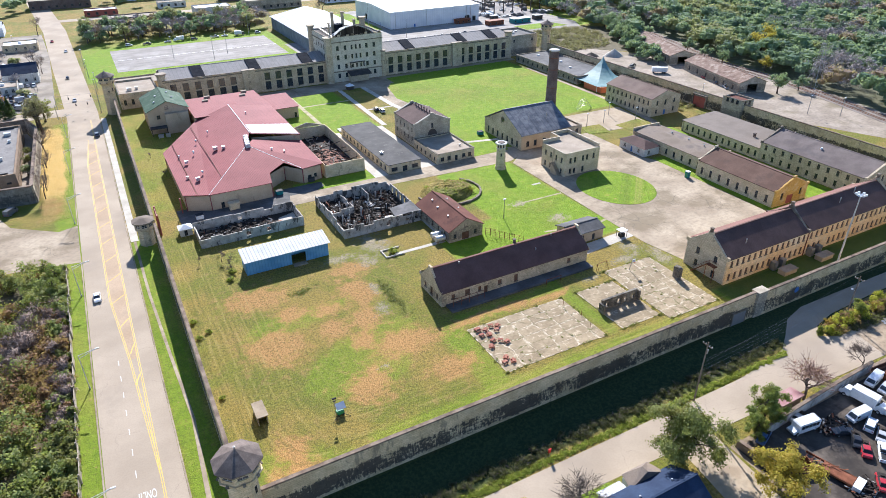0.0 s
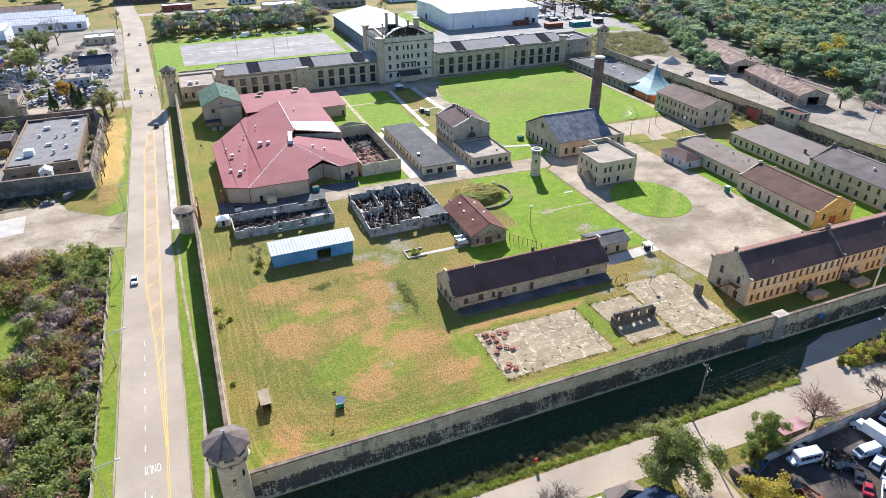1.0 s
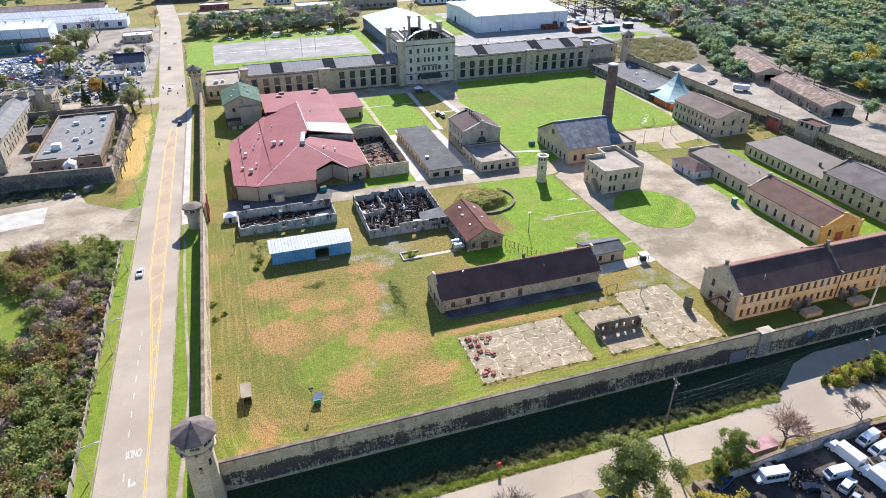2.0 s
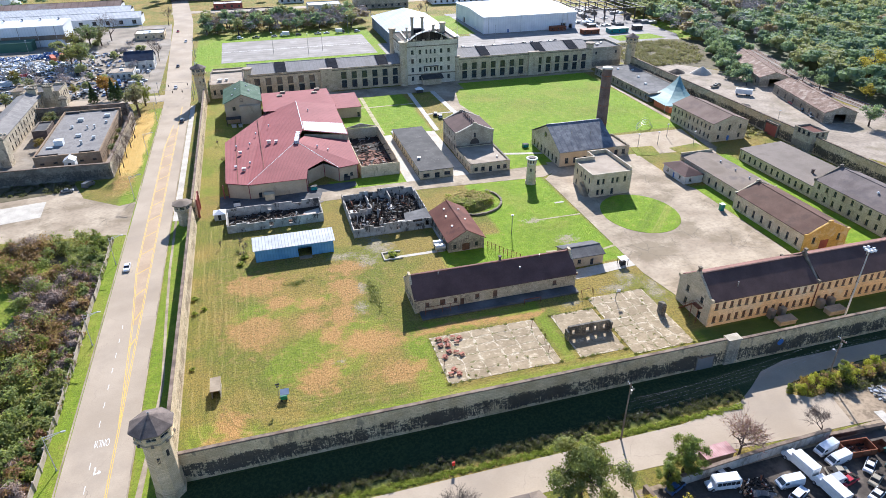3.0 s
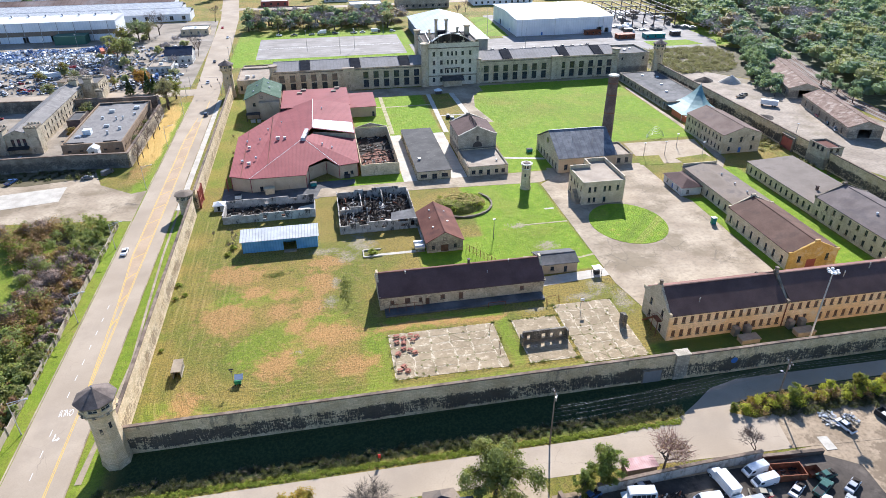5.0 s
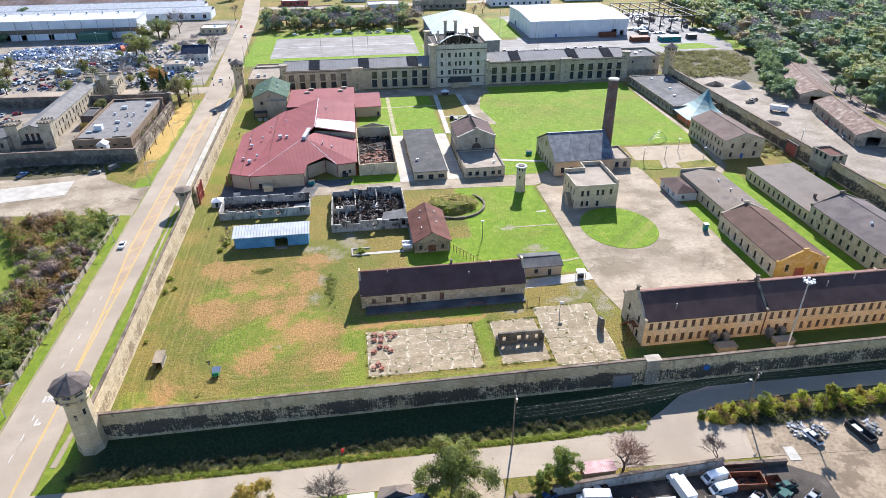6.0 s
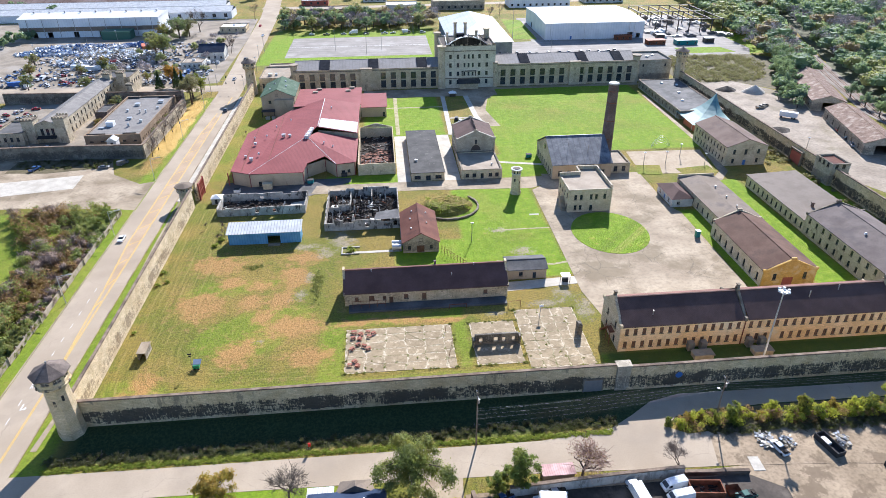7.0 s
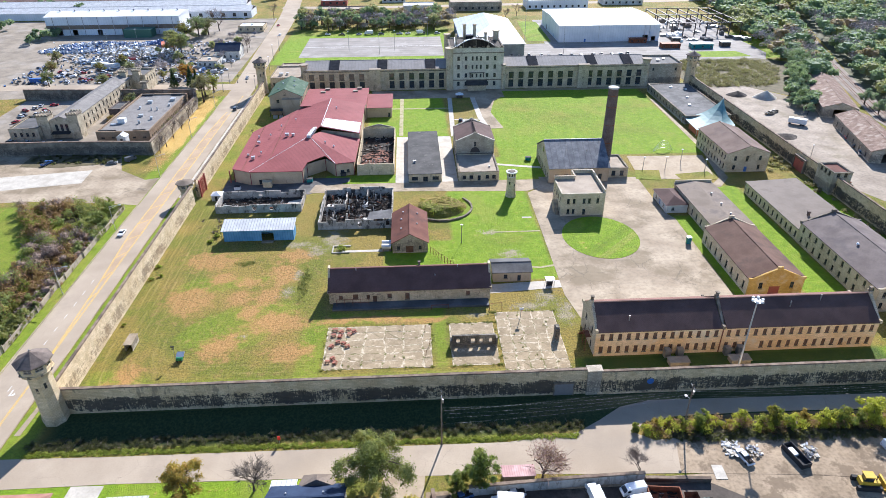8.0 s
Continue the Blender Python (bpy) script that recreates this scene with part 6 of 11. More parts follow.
# square two-storey block
ob = thing("square_block", 149, 106, "two-storey cream block with a pale flat roof", "building")
Sx = [(2.2, 5.2, 1.0, 2.0), (4.4, 5.2, 1.0, 2.0), (8.2, 5.2, 1.0, 2.0), (10.2, 5.2, 1.0, 2.0), (13.4, 5.2, 1.0, 2.0), (2.4, 1.0, 1.0, 1.9), (4.4, 1.0, 1.0, 1.9), (8.4, 0.6, 1.1, 2.2)]
plan = [(140.6, 96.6), (157.2, 96.6), (157.2, 116.6), (148.6, 116.6), (148.6, 111.0), (140.6, 111.0)]
OPS = [Sx, [], row(8, 2, 1.0, 5.2, 2.0), [], row(7.6, 2, 1.0, 5.2, 2.0), row(14, 4, 1.0, 5.2, 2.0) + row(14, 4, 1.0, 1.0, 1.9)]
for i in range(6):
    p, q = plan[i], plan[(i + 1) % 6]
    d = (Vector(q) - Vector(p)).normalized() * 0.4
    p = (p[0] + d.x, p[1] + d.y) if i in (1, 3, 5) else p
    q = (q[0] - d.x, q[1] - d.y) if i in (1, 5) else q
    wall(ob, p, q, 10.3 if 0 < i < 5 else 9.2, CREAM, OPS[i], 0.4)
mb = MB()
mb.prism([(140.8, 96.8), (157.0, 96.8), (157.0, 110.9), (140.8, 110.9)], 8.7, 9.0)
mb.prism([(148.8, 110.9), (157.0, 110.9), (157.0, 116.4), (148.8, 116.4)], 8.7, 9.0)
part("roof", mb, GRAVELROOF, ob)
for x0, y0, x1, y1 in ((140.5, 96.5, 157.3, 97.1), (156.7, 97.1, 157.3, 116.1), (148.5, 116.1, 157.3, 116.7), (148.4, 111.1, 149.0, 116.1), (140.5, 110.5, 149.0, 111.1), (140.5, 97.1, 141.1, 110.5)):
    mb = MB()
    top = 9.2 if y0 == 96.5 or x0 == 140.5 and y1 == 110.5 else 10.3
    mb.box(x0, y0, top, x1, y1, top + 0.14)
    part("coping", mb, GREYSTONE, ob)
for i in range(12):
    mb = MB()
    mb.box(138.8, 98 + i * 0.4, 0, 140.5, 98.4 + i * 0.4, 0.35 * (i + 1))
    part("step", mb, CONCRETE, ob)

# eastern ranges
ob = thing("workshop_range", 197, 78, "long low workshop with grey and brown roofs and an orange gable", "workshop")
wall(ob, (186.4, 40.2), (203.6, 40.2), 6.0, ORANGE, [(3.2, 2.6, 1.2, 2.2), (13.0, 2.6, 1.2, 2.2), (6.6, 0.1, 3.4, 3.2, "red")], gable=3.2)
wall(ob, (186.4, 74), (186.4, 40.7), 6.0, CREAM, row(33.3, 8, 1.1, 1.2, 2.6, 2))
wall(ob, (203.6, 40.7), (203.6, 74), 6.0, STONE)
gable_roof(ob, 186.4, 40.6, 203.6, 73.6, 6.0, 3.2, WARMROOF, "y", 0.35, 0.0)
parapet_gable(ob, 186.4, 203.6, 40.4, 6.0, 3.1, ORANGE, 0.6, "x", 0.4)
parapet_gable(ob, 186.4, 203.6, 73.8, 6.0, 3.1, STONE, 0.6, "x", 0.5)
wall(ob, (190.2, 112.5), (190.2, 74.2), 5.0, CREAM, row(38.3, 9, 1.1, 1.0, 2.2, 2))
wall(ob, (205, 74.2), (205, 112.5), 5.0, STONE)
wall(ob, (205, 113), (190.2, 113), 6.4, CREAM)
mb = MB()
q = [(189.8, 74.2, 5.0), (198, 74.2, 5.9), (205.4, 74.2, 5.0), (189.8, 112.9, 5.0), (198, 112.9, 5.9), (205.4, 112.9, 5.0)]
mb.solid(q + [(a, b, c + 0.22) for a, b, c in q], [(6, 7, 10, 9), (7, 8, 11, 10), (0, 3, 4, 1), (1, 4, 5, 2), (0, 6, 9, 3), (2, 5, 11, 8), (0, 1, 7, 6), (1, 2, 8, 7), (3, 9, 10, 4), (4, 10, 11, 5)])
part("roof", mb, GREYROOF, ob)
for y in (83, 91, 100):
    roof_vent(ob, 199.5, y, 5.9, 0.35, 0.9)
ob = thing("white_annex", 186, 103.5, "small white annex with a brown hipped roof", "building")
walls4(ob, 181.6, 96.8, 189.8, 111.2, 3.4, WHITEWALL, S=[(2, 1, 1.2, 1.3)], W=[(2, 1.2, 1.2, 1.3), (6, 0.1, 1.1, 2.2, "blue"), (10, 1.2, 1.2, 1.3)], style="pale")
mb = MB()
a = [(181, 96.2, 3.42), (190.15, 96.2, 3.42), (190.15, 111.8, 3.42), (181, 111.8, 3.42)]
mb.solid(a + [(185.6, 101, 5.4), (185.6, 107, 5.4)], [(0, 1, 4), (1, 2, 5, 4), (2, 3, 5), (3, 0, 4, 5), (3, 2, 1, 0)])
part("roof", mb, BROWNROOF, ob)

ob = thing("store_range", 231, 75, "long stone store range with grey roofs and rows of windows", "storehouse")
wall(ob, (219.8, 112), (219.8, 72.2), 4.6, CREAM, row(39.8, 12, 1.1, 1.2, 2.2, 1.5))
wall(ob, (240, 113), (219.8, 113), 4.6, CREAM)
wall(ob, (240, 72.2), (240, 112), 4.6, STONE)
mb = MB()
q = [(219.4, 72.2, 4.62), (240.4, 72.2, 4.62), (240.4, 113.3, 4.62), (219.4, 113.3, 4.62)]
mb.solid(q + [(a, b, c + 0.25 + (0.9 if i in (1, 2) else 0)) for i, (a, b, c) in enumerate(q)], [(3, 2, 1, 0), (4, 5, 6, 7), (0, 1, 5, 4), (1, 2, 6, 5), (2, 3, 7, 6), (3, 0, 4, 7)])
part("roof", mb, surface("tan_grey_roofing", (0.185, 0.152, 0.122), (0.265, 0.22, 0.18), 0.12, 3.0, stain=(0.13, 0.105, 0.085), amount=0.6), ob, "pale grey flat roof")
chimney(ob, 228, 82, 4.9, 6.6, 0.8)
wall(ob, (219.6, 72.0), (219.6, 30.5), 7.6, STONE, row(41.5, 11, 1.1, 5.0, 1.9, 1.5) + row(41.5, 11, 1.1, 1.2, 2.0, 1.5))
wall(ob, (219.6, 30), (240.4, 30), 7.6, STONE, row(20.8, 5, 1.1, 5.0, 1.9) + row(20.8, 5, 1.1, 1.2, 2.0), gable=3.6)
wall(ob, (240.4, 30.5), (240.4, 72.0), 7.6, STONE)
wall(ob, (240.4, 72.5), (219.6, 72.5), 7.6, STONE, gable=3.6)
gable_roof(ob, 219.6, 30.3, 240.4, 72.2, 7.6, 3.6, surface("dark_grey_shingles", (0.14, 0.112, 0.10), (0.205, 0.168, 0.15), 0.2, 3.0, stain=(0.10, 0.085, 0.085), amount=0.5), "y", 0.3, -0.2)
parapet_gable(ob, 219.6, 240.4, 72.4, 7.6, 3.5, COPING, 0.7, "x", 0.6)
parapet_gable(ob, 219.6, 240.4, 30.2, 7.6, 3.5, STONE, 0.7, "x", 0.5)
roof_vent(ob, 226, 52, 9.6, 0.4, 1.2, WHITEPAINT)

ob = thing("hospital_block", 230, 150, "two-storey stone block with a brown roof and rows of windows", "building")
walls4(ob, 220.8, 133.6, 239.2, 165.5, 8.6, STONE, S=[(3, 5.4, 1.2, 2.0), (14, 5.4, 1.2, 2.0), (8.2, 5.0, 1.2, 2.4), (3, 1.2, 1.2, 2.0), (14, 1.2, 1.2, 2.0), (8.2, 0.1, 1.4, 2.4, "blue")], W=row(31, 10, 1.05, 5.4, 1.9) + row(31, 10, 1.05, 1.3, 2.0), gy=3.2)
gable_roof(ob, 220.8, 133.6, 239.2, 165.5, 8.6, 3.2, surface("dull_brown_shingles", (0.15, 0.10, 0.078), (0.21, 0.148, 0.118), 0.15, 3.0, stain=(0.12, 0.09, 0.08), amount=0.5), "y", 0.4, 0.2)
ob = thing("long_store", 236, 215, "long low store with a dark flat roof along the wall", "storehouse")
walls4(ob, 227, 196, 251, 256, 4.4, GREYSTONE, W=row(59, 12, 1.4, 1.4, 1.8), S=[(3, 0.1, 3.4, 3.2, "board")])
flat_roof(ob, 227, 196, 251, 256, 4.2, TARROOF, 0.5, COPING, 4.4)
for x, y in ((236, 214), (240, 228), (245, 243), (238, 248)):
    roof_box(ob, x, y, 4.2, 1.2, 1.2, 0.6, WHITEPAINT)
ob = thing("tent_pavilion", 236, 188, "pointed teal fabric canopy over an orange base", "tent")
mb = MB()
apex, base = Vector((246, 198, 12.6)), [(226, 178.5, 3.2), (237, 172.5, 3.2), (247, 182, 4.0), (249, 199, 4.5), (226.5, 199, 3.4)]
steps = 8
for i in range(5):
    a, b = Vector(base[i]), Vector(base[(i + 1) % 5])
    for k in range(steps):
        t0, t1 = k / steps, (k + 1) / steps
        c = lambda p, t: tuple(Vector((p.x + (apex.x - p.x) * t, p.y + (apex.y - p.y) * t, p.z + (apex.z - p.z) * t ** 2.4)))
        mb.face([c(a, t0), c(b, t0), c(b, t1), c(a, t1)])
part("canopy", mb, TENT, ob)
mb = MB()
mb.tube(246, 198, 0, 13.0, 0.2, 0.15, 8)
part("mast", mb, PALESTEEL, ob)
mb = MB()
mb.box(227, 176, 0, 238, 176.3, 3.0), mb.box(226.8, 176, 0, 227.1, 190, 3.0)
part("side_panel", mb, ORANGEPAINT, ob)
for p in base:
    mb = MB()
    mb.tube(p[0], p[1], 0, p[2], 0.15, 0.15, 6)
    part("pole", mb, PALESTEEL, ob)

# green-roofed house
ob = thing("green_house", 17.6, 238, "tall stucco house with a green shingle roof", "house")
walls4(ob, 8.8, 225.5, 26.0, 251, 10.2, TAN, S=[(3.6, 6.6, 1.4, 1.6), (10.6, 6.6, 1.4, 1.6), (7.6, 10.6, 1.4, 1.6)], W=row(24.5, 5, 1.2, 6.5, 1.8) + row(24.5, 5, 1.2, 1.8, 2.0), E=row(24.5, 5, 1.2, 6.5, 1.8), gy=3.8)
gable_roof(ob, 8.8, 225.5, 26.0, 251, 10.2, 3.8, GREENROOF, "y", 0.7, 0.6)
mb = MB()
mb.box(15.8, 222.8, 0, 25.6, 225.48, 9.0)
part("bay", mb, TAN, ob)
mb = MB()
mb.box(8.6, 221.5, 3.2, 15.7, 225.4, 3.5), mb.box(8.8, 221.7, 0, 9.1, 222, 3.2), mb.box(15.2, 221.7, 0, 15.5, 222, 3.2)
part("porch", mb, DARKROOF, ob)
for x, y in ((13, 232), (14.5, 240), (21, 236), (20, 244)):
    roof_vent(ob, x, y, 13.9 - abs(17.4 - x) * 0.44, 0.45, 0.9, PALESTEEL)
roof_box(ob, 12, 219.5, 0.05, 2.2, 1.4, 1.2), roof_box(ob, 15, 219.3, 0.05, 1.8, 1.4, 1.2)

# red-roofed hall
ob = thing("red_hall", 38, 185, "large tan hall with a red standing-seam metal roof", "hall")
base = [(9.6, 136.4), (17.2, 132.6), (38.6, 133.4), (39.6, 140.5), (47, 146.5), (52, 139.6), (59.6, 141.2), (60.2, 168.2), (60.2, 213), (27, 213), (9.2, 181)]
mb = MB()
for i in range(len(base)):
    p, q = base[i], base[(i + 1) % len(base)]
    ops = []
    if i == 1:
        ops = [(3.2, 0.1, 1.2, 2.2)]
    if i == 5:
        ops = [(2.0, 0.1, 1.6, 2.6), (4.6, 1.4, 1.2, 1.4)]
    wall(ob, p, q, 5.5, TAN, ops, 0.4)
    d = (Vector(q) - Vector(p)).normalized()
    s = Vector((d.y, -d.x)) * 0.08
    mb = MB()
    mb.box(p[0] - 0.14 + s.x, p[1] - 0.14 + s.y, 0, p[0] + 0.14 + s.x, p[1] + 0.14 + s.y, 5.5)
    part("downpipe", mb, REDMETAL, ob)


def sheet(pts, name="roof_slope", mat=None, thick=0.2):
    mb = MB()
    n = len(pts)
    mb.solid([(x, y, z) for x, y, z in pts] + [(x, y, z + thick) for x, y, z in pts], [tuple(range(n - 1, -1, -1)), tuple(range(n, 2 * n))] + [(i, (i + 1) % n, n + (i + 1) % n, n + i) for i in range(n)])
    return part(name, mb, mat or REDMETAL, ob)


peak, low = (38.0, 165, 9.4), 5.95
sheet([(9.0, 136.0, low), (16.9, 132.2, low), (38.0, 164.5, 9.4), (42.2, 176.5, 10.2), (42.8, 219, 10.2), (27, 213.6, low + 0.9), (8.7, 181.2, low)])
sheet([(16.9, 132.0, low), (38.8, 132.8, 5.52), (40.0, 140.1, 6.38), (47, 146.0, 6.93), (52, 139.0, low), (38.0, 164.5, 9.4)])
sheet([(52, 139.0, low), (60.4, 140.7, low), (60.8, 168.4, low + 0.1), (42, 172.0, 8.6), (38.0, 164.5, 9.4)])
sheet([(42.2, 174.8, 10.2), (60.8, 168.8, 8.6), (61.0, 214, 8.4), (42.8, 219, 10.2)], mat=REDMETAL)
sheet([(42.6, 175.2, 10.42), (60.4, 169.5, 8.85), (60.5, 184, 8.82), (42.9, 187, 10.42)], "membrane_patch", surface("worn_white_membrane", (0.62, 0.60, 0.58), (0.74, 0.72, 0.70), 0.15, 1.5, stain=(0.45, 0.33, 0.31), amount=0.5, ribs=(0, 0.55, 0.25)), 0.06)
wall(ob, (42.2, 175.2), (60.6, 169.2), 8.5, TAN, (), 0.3, 5.8)
walls4(ob, 27.4, 213.4, 61, 248, 6.9, TAN)
sheet([(26.8, 213, 8.2), (61.5, 213, 8.2), (61.4, 249, 6.95), (26.9, 249, 6.95)])
walls4(ob, 61.4, 217.6, 74.6, 238.8, 5.2, TAN, S=[(11.2, 0.1, 1.2, 2.4)])
sheet([(61.2, 217, 5.25), (75.1, 217, 5.25), (75.1, 239.4, 6.2), (61.2, 239.4, 6.2)])
mb = MB()
mb.beam((16.9, 132.2, 6.1), (38, 164.5, 9.6), 0.16), mb.beam((52, 139.2, 6.15), (38, 164.5, 9.6), 0.16)
part("ridge_cap", mb, SHEDROOF, ob, "pale metal ridge cap")
for a, b in (((13.5, 134.6, 6.2), (13.2, 188.5, 6.66)), ((23.6, 142.6, 7.33), (23.4, 206.8, 7.35))):
    mb = MB()
    mb.beam(a, b, 0.22, 0.1)
    part("roof_seam", mb, MAROON, ob, "dark expansion seam in the roof")
mb = MB()
mb.beam((42.2, 176, 10.5), (42.8, 219, 10.5), 0.3, 0.12)
part("ridge_cap", mb, SHEDROOF, ob, "pale metal ridge cap")
mb = MB()
for i in range(6):
    mb.box(37.3 + i * 0.3, 162.2 + i * 1.9, 9.2 + i * 0.1, 39.0 + i * 0.3, 164.0 + i * 1.9, 10.7 + (i % 2) * 0.1)
part("ridge_ventilator", mb, SHEDROOF, ob, "pale metal ridge ventilator")
for x, y, z, s in ((13, 150, 6.5, 0.9), (16, 146, 6.6, 1.4), (18.5, 151, 7.0, 0.7), (15, 164, 6.9, 1.2), (19, 172, 7.3, 0.6), (22, 184, 7.5, 0.6), (27, 170, 8.0, 1.6), (30, 169, 8.4, 1.2), (28, 191, 8.2, 0.5), (46, 158, 8.4, 0.6), (50, 155, 7.6, 0.6), (13.5, 172, 6.6, 0.6), (47, 203, 10.0, 0.5)):
    if s > 0.8:
        roof_box(ob, x, y, z, s * 0.95, s * 0.75, s * 0.7, PALESTEEL)
    else:
        roof_vent(ob, x, y, z, s * 0.6, 1.0, PALESTEEL)
for x, y in ((38, 246), (56, 247), (36, 240), (54, 241)):
    roof_box(ob, x, y, 7.2, 2.6, 1.6, 0.9, GRAVELROOF)
mb = MB()
mb.box(22.5, 129.6, 0.05, 26, 131.6, 2.4), mb.box(22.3, 129.4, 2.4, 26.2, 131.8, 2.55)
single("cooling_unit", mb, CREAM, "tan cooling unit on the apron beside the hall", "machine")

# ---- burnt-out ruins ----


ASHRUBBLE = surface("ashy_rubble", (0.25, 0.23, 0.21), (0.55, 0.52, 0.47), 0.8, 3.0, island=0.5)


def rubble(root, x0, y0, x1, y1, n, seed, hmax=1.4):
    rnd = random.Random(seed)
    for nm, mt, k in (("charred_debris", CHAR, n), ("pale_rubble", ASHRUBBLE, n // 7), ("rusted_scrap", RUST, n // 14)):
        mb = MB()
        for i in range(k):
            x, y = rnd.uniform(x0, x1), rnd.uniform(y0, y1)
            a, L, z = rnd.uniform(0, 6.28), rnd.uniform(0.5, 3.2), rnd.uniform(0.05, hmax * 0.5)
            p = Vector((x, y, z))
            q = Vector((min(max(x + L * math.cos(a), x0), x1), min(max(y + L * math.sin(a), y0), y1), rnd.uniform(0.05, hmax)))
            if (q - p).length > 0.3:
                w = rnd.uniform(0.1, 0.4)
                mb.beam(p, q, w, w * rnd.uniform(0.4, 1.6))
        tagged(part(nm, mb, mt, root), kind="stuff")


PALERUIN = surface("smoke_stained_block", (0.34, 0.305, 0.255), (0.58, 0.53, 0.45), 0.4, 2.0, streak=((0.045, 0.04, 0.036), 0.85, 0.52))


def ruin(name, x0, y0, x1, y1, h, label, seed, cross_x=(), cross_y=(), n=260, mat=None, ragged=0.8, S=(), posts=0, extra=(), holes=0.55, debris=1.0, heap=None):
    """Roofless stone shell: ragged walls with empty openings, inner walls, and debris on a black floor."""
    rnd = random.Random(seed)
    mat = mat or GREYSTONE
    root = thing(name, (x0 + x1) / 2, (y0 + y1) / 2, label, "ruin", "burnt-out ruins")
    mb = MB()
    mb.box(x0 + 0.3, y0 + 0.3, -0.2, x1 - 0.3, y1 - 0.3, 0.12)
    part("floor", mb, CHAR, root)
    lines = [((x0, y0), (x1, y0)), ((x1, y0 + 0.5), (x1, y1 - 0.5)), ((x1, y1), (x0, y1)), ((x0, y1 - 0.5), (x0, y0 + 0.5))]
    lines += [((x, y0 + 0.6), (x, y1 - 0.6)) for x in cross_x] + [((x0 + 0.6, y), (x1 - 0.6, y)) for y in cross_y] + list(extra)
    for i, (p, q) in enumerate(lines):
        L = math.hypot(q[0] - p[0], q[1] - p[1])
        k = max(2, int(L / 3.2))
        for j in range(k):
            a = (p[0] + (q[0] - p[0]) * j / k, p[1] + (q[1] - p[1]) * j / k)
            b = (p[0] + (q[0] - p[0]) * (j + 1) / k, p[1] + (q[1] - p[1]) * (j + 1) / k)
            hh = h - (rnd.uniform(0, ragged) if rnd.random() < 0.6 else 0) - (0.6 if i > 3 else 0)
            l = L / k
            op = [(l * 0.3, 1.1, l * 0.4, hh - 2.0, "none")] if hh > 2.9 and rnd.random() < holes else []
            wall(root, a, b, hh, mat, op, 0.34, name="broken_wall")
    rubble(root, x0 + 0.8, y0 + 0.8, heap or x1 - 0.8, y1 - 0.8, n, seed, debris)
    for i in range(posts):
        mb = MB()
        x, y = rnd.uniform(x0 + 2, x1 - 2), rnd.uniform(y0 + 2, y1 - 2)
        w, lean = rnd.uniform(0.12, 0.26), rnd.choice((0, 0, 0.1, -0.1, 0.6))
        mb.beam((x, y, 0), (x + lean, y + rnd.uniform(-0.4, 0.4), h * rnd.uniform(0.5, 1.05)), w * 2, w * rnd.uniform(1.2, 2.4))
        part("standing_post", mb, (ASHRUBBLE, PALERUIN, CHAR)[i % 3], root)
    return root


ruin("burnt_workshop", 8.8, 106.6, 41.6, 119.6, 3.4, "roofless burnt-out workshop full of debris", 11, n=240, mat=PALERUIN, ragged=0.9, holes=0.3, heap=33.0)
ruin("burnt_factory", 49.8, 91, 77, 119.5, 4.0, "roofless burnt-out factory with standing inner walls and charred beams", 12, n=620, mat=PALERUIN, ragged=1.3, posts=40, debris=1.8, holes=0.35, extra=[((50.4, 105.5), (58.4, 105.5)), ((58.8, 105.5), (58.8, 118.8)), ((67.0, 112), (67.0, 118.8))])
ruin("burnt_hall", 61.0, 140.2, 77.0, 186, 5.2, "roofless burnt-out stone hall with a gabled rear wall", 13, n=190, mat=CREAM, ragged=0.4, holes=0.08, posts=4)
ob = bpy.data.objects["burnt_hall"]
mb = MB()
mb.solid([(61, 186.6, 5.0), (77, 186.6, 5.0), (69, 186.6, 7.0), (61, 187.0, 5.0), (77, 187.0, 5.0), (69, 187.0, 7.0)], [(0, 1, 2), (5, 4, 3), (0, 2, 5, 3), (2, 1, 4, 5), (0, 3, 4, 1)])
part("rear_gable", mb, GREYSTONE, ob)
mb = MB()
mb.prism([(62, 141.4), (75.8, 141.4), (75.8, 166), (70, 170), (62, 163)], 0.1, 0.2)
part("rusty_floor", mb, surface("rust_red_rubble", (0.16, 0.07, 0.05), (0.30, 0.15, 0.10), 0.6, 3.0), ob, "rust-red rubble floor")
for i in range(4):
    mb = MB()
    yy = 147 + i * 6.1
    mb.beam((61.6, yy, 3.6 if i % 3 else 1.2), (76.4, yy + (0.8 if i % 2 else -0.6), 3.7), 0.14, 0.3)
    part("roof_beam", mb, CHAR, ob)
fac, shop = bpy.data.objects["burnt_factory"], bpy.data.objects["burnt_workshop"]
mb = MB()
mb.solid([(67.6, 91.4, 3.5), (76.8, 91.4, 3.7), (76.8, 98.6, 3.9), (68.6, 98.0, 3.2), (67.6, 91.4, 3.7), (76.8, 91.4, 3.9), (76.8, 98.6, 4.1), (68.6, 98.0, 3.4)], [(3, 2, 1, 0), (4, 5, 6, 7), (0, 1, 5, 4), (1, 2, 6, 5), (2, 3, 7, 6), (3, 0, 4, 7)])
part("roof_remnant", mb, TARROOF, fac, "last grey piece of flat roof")
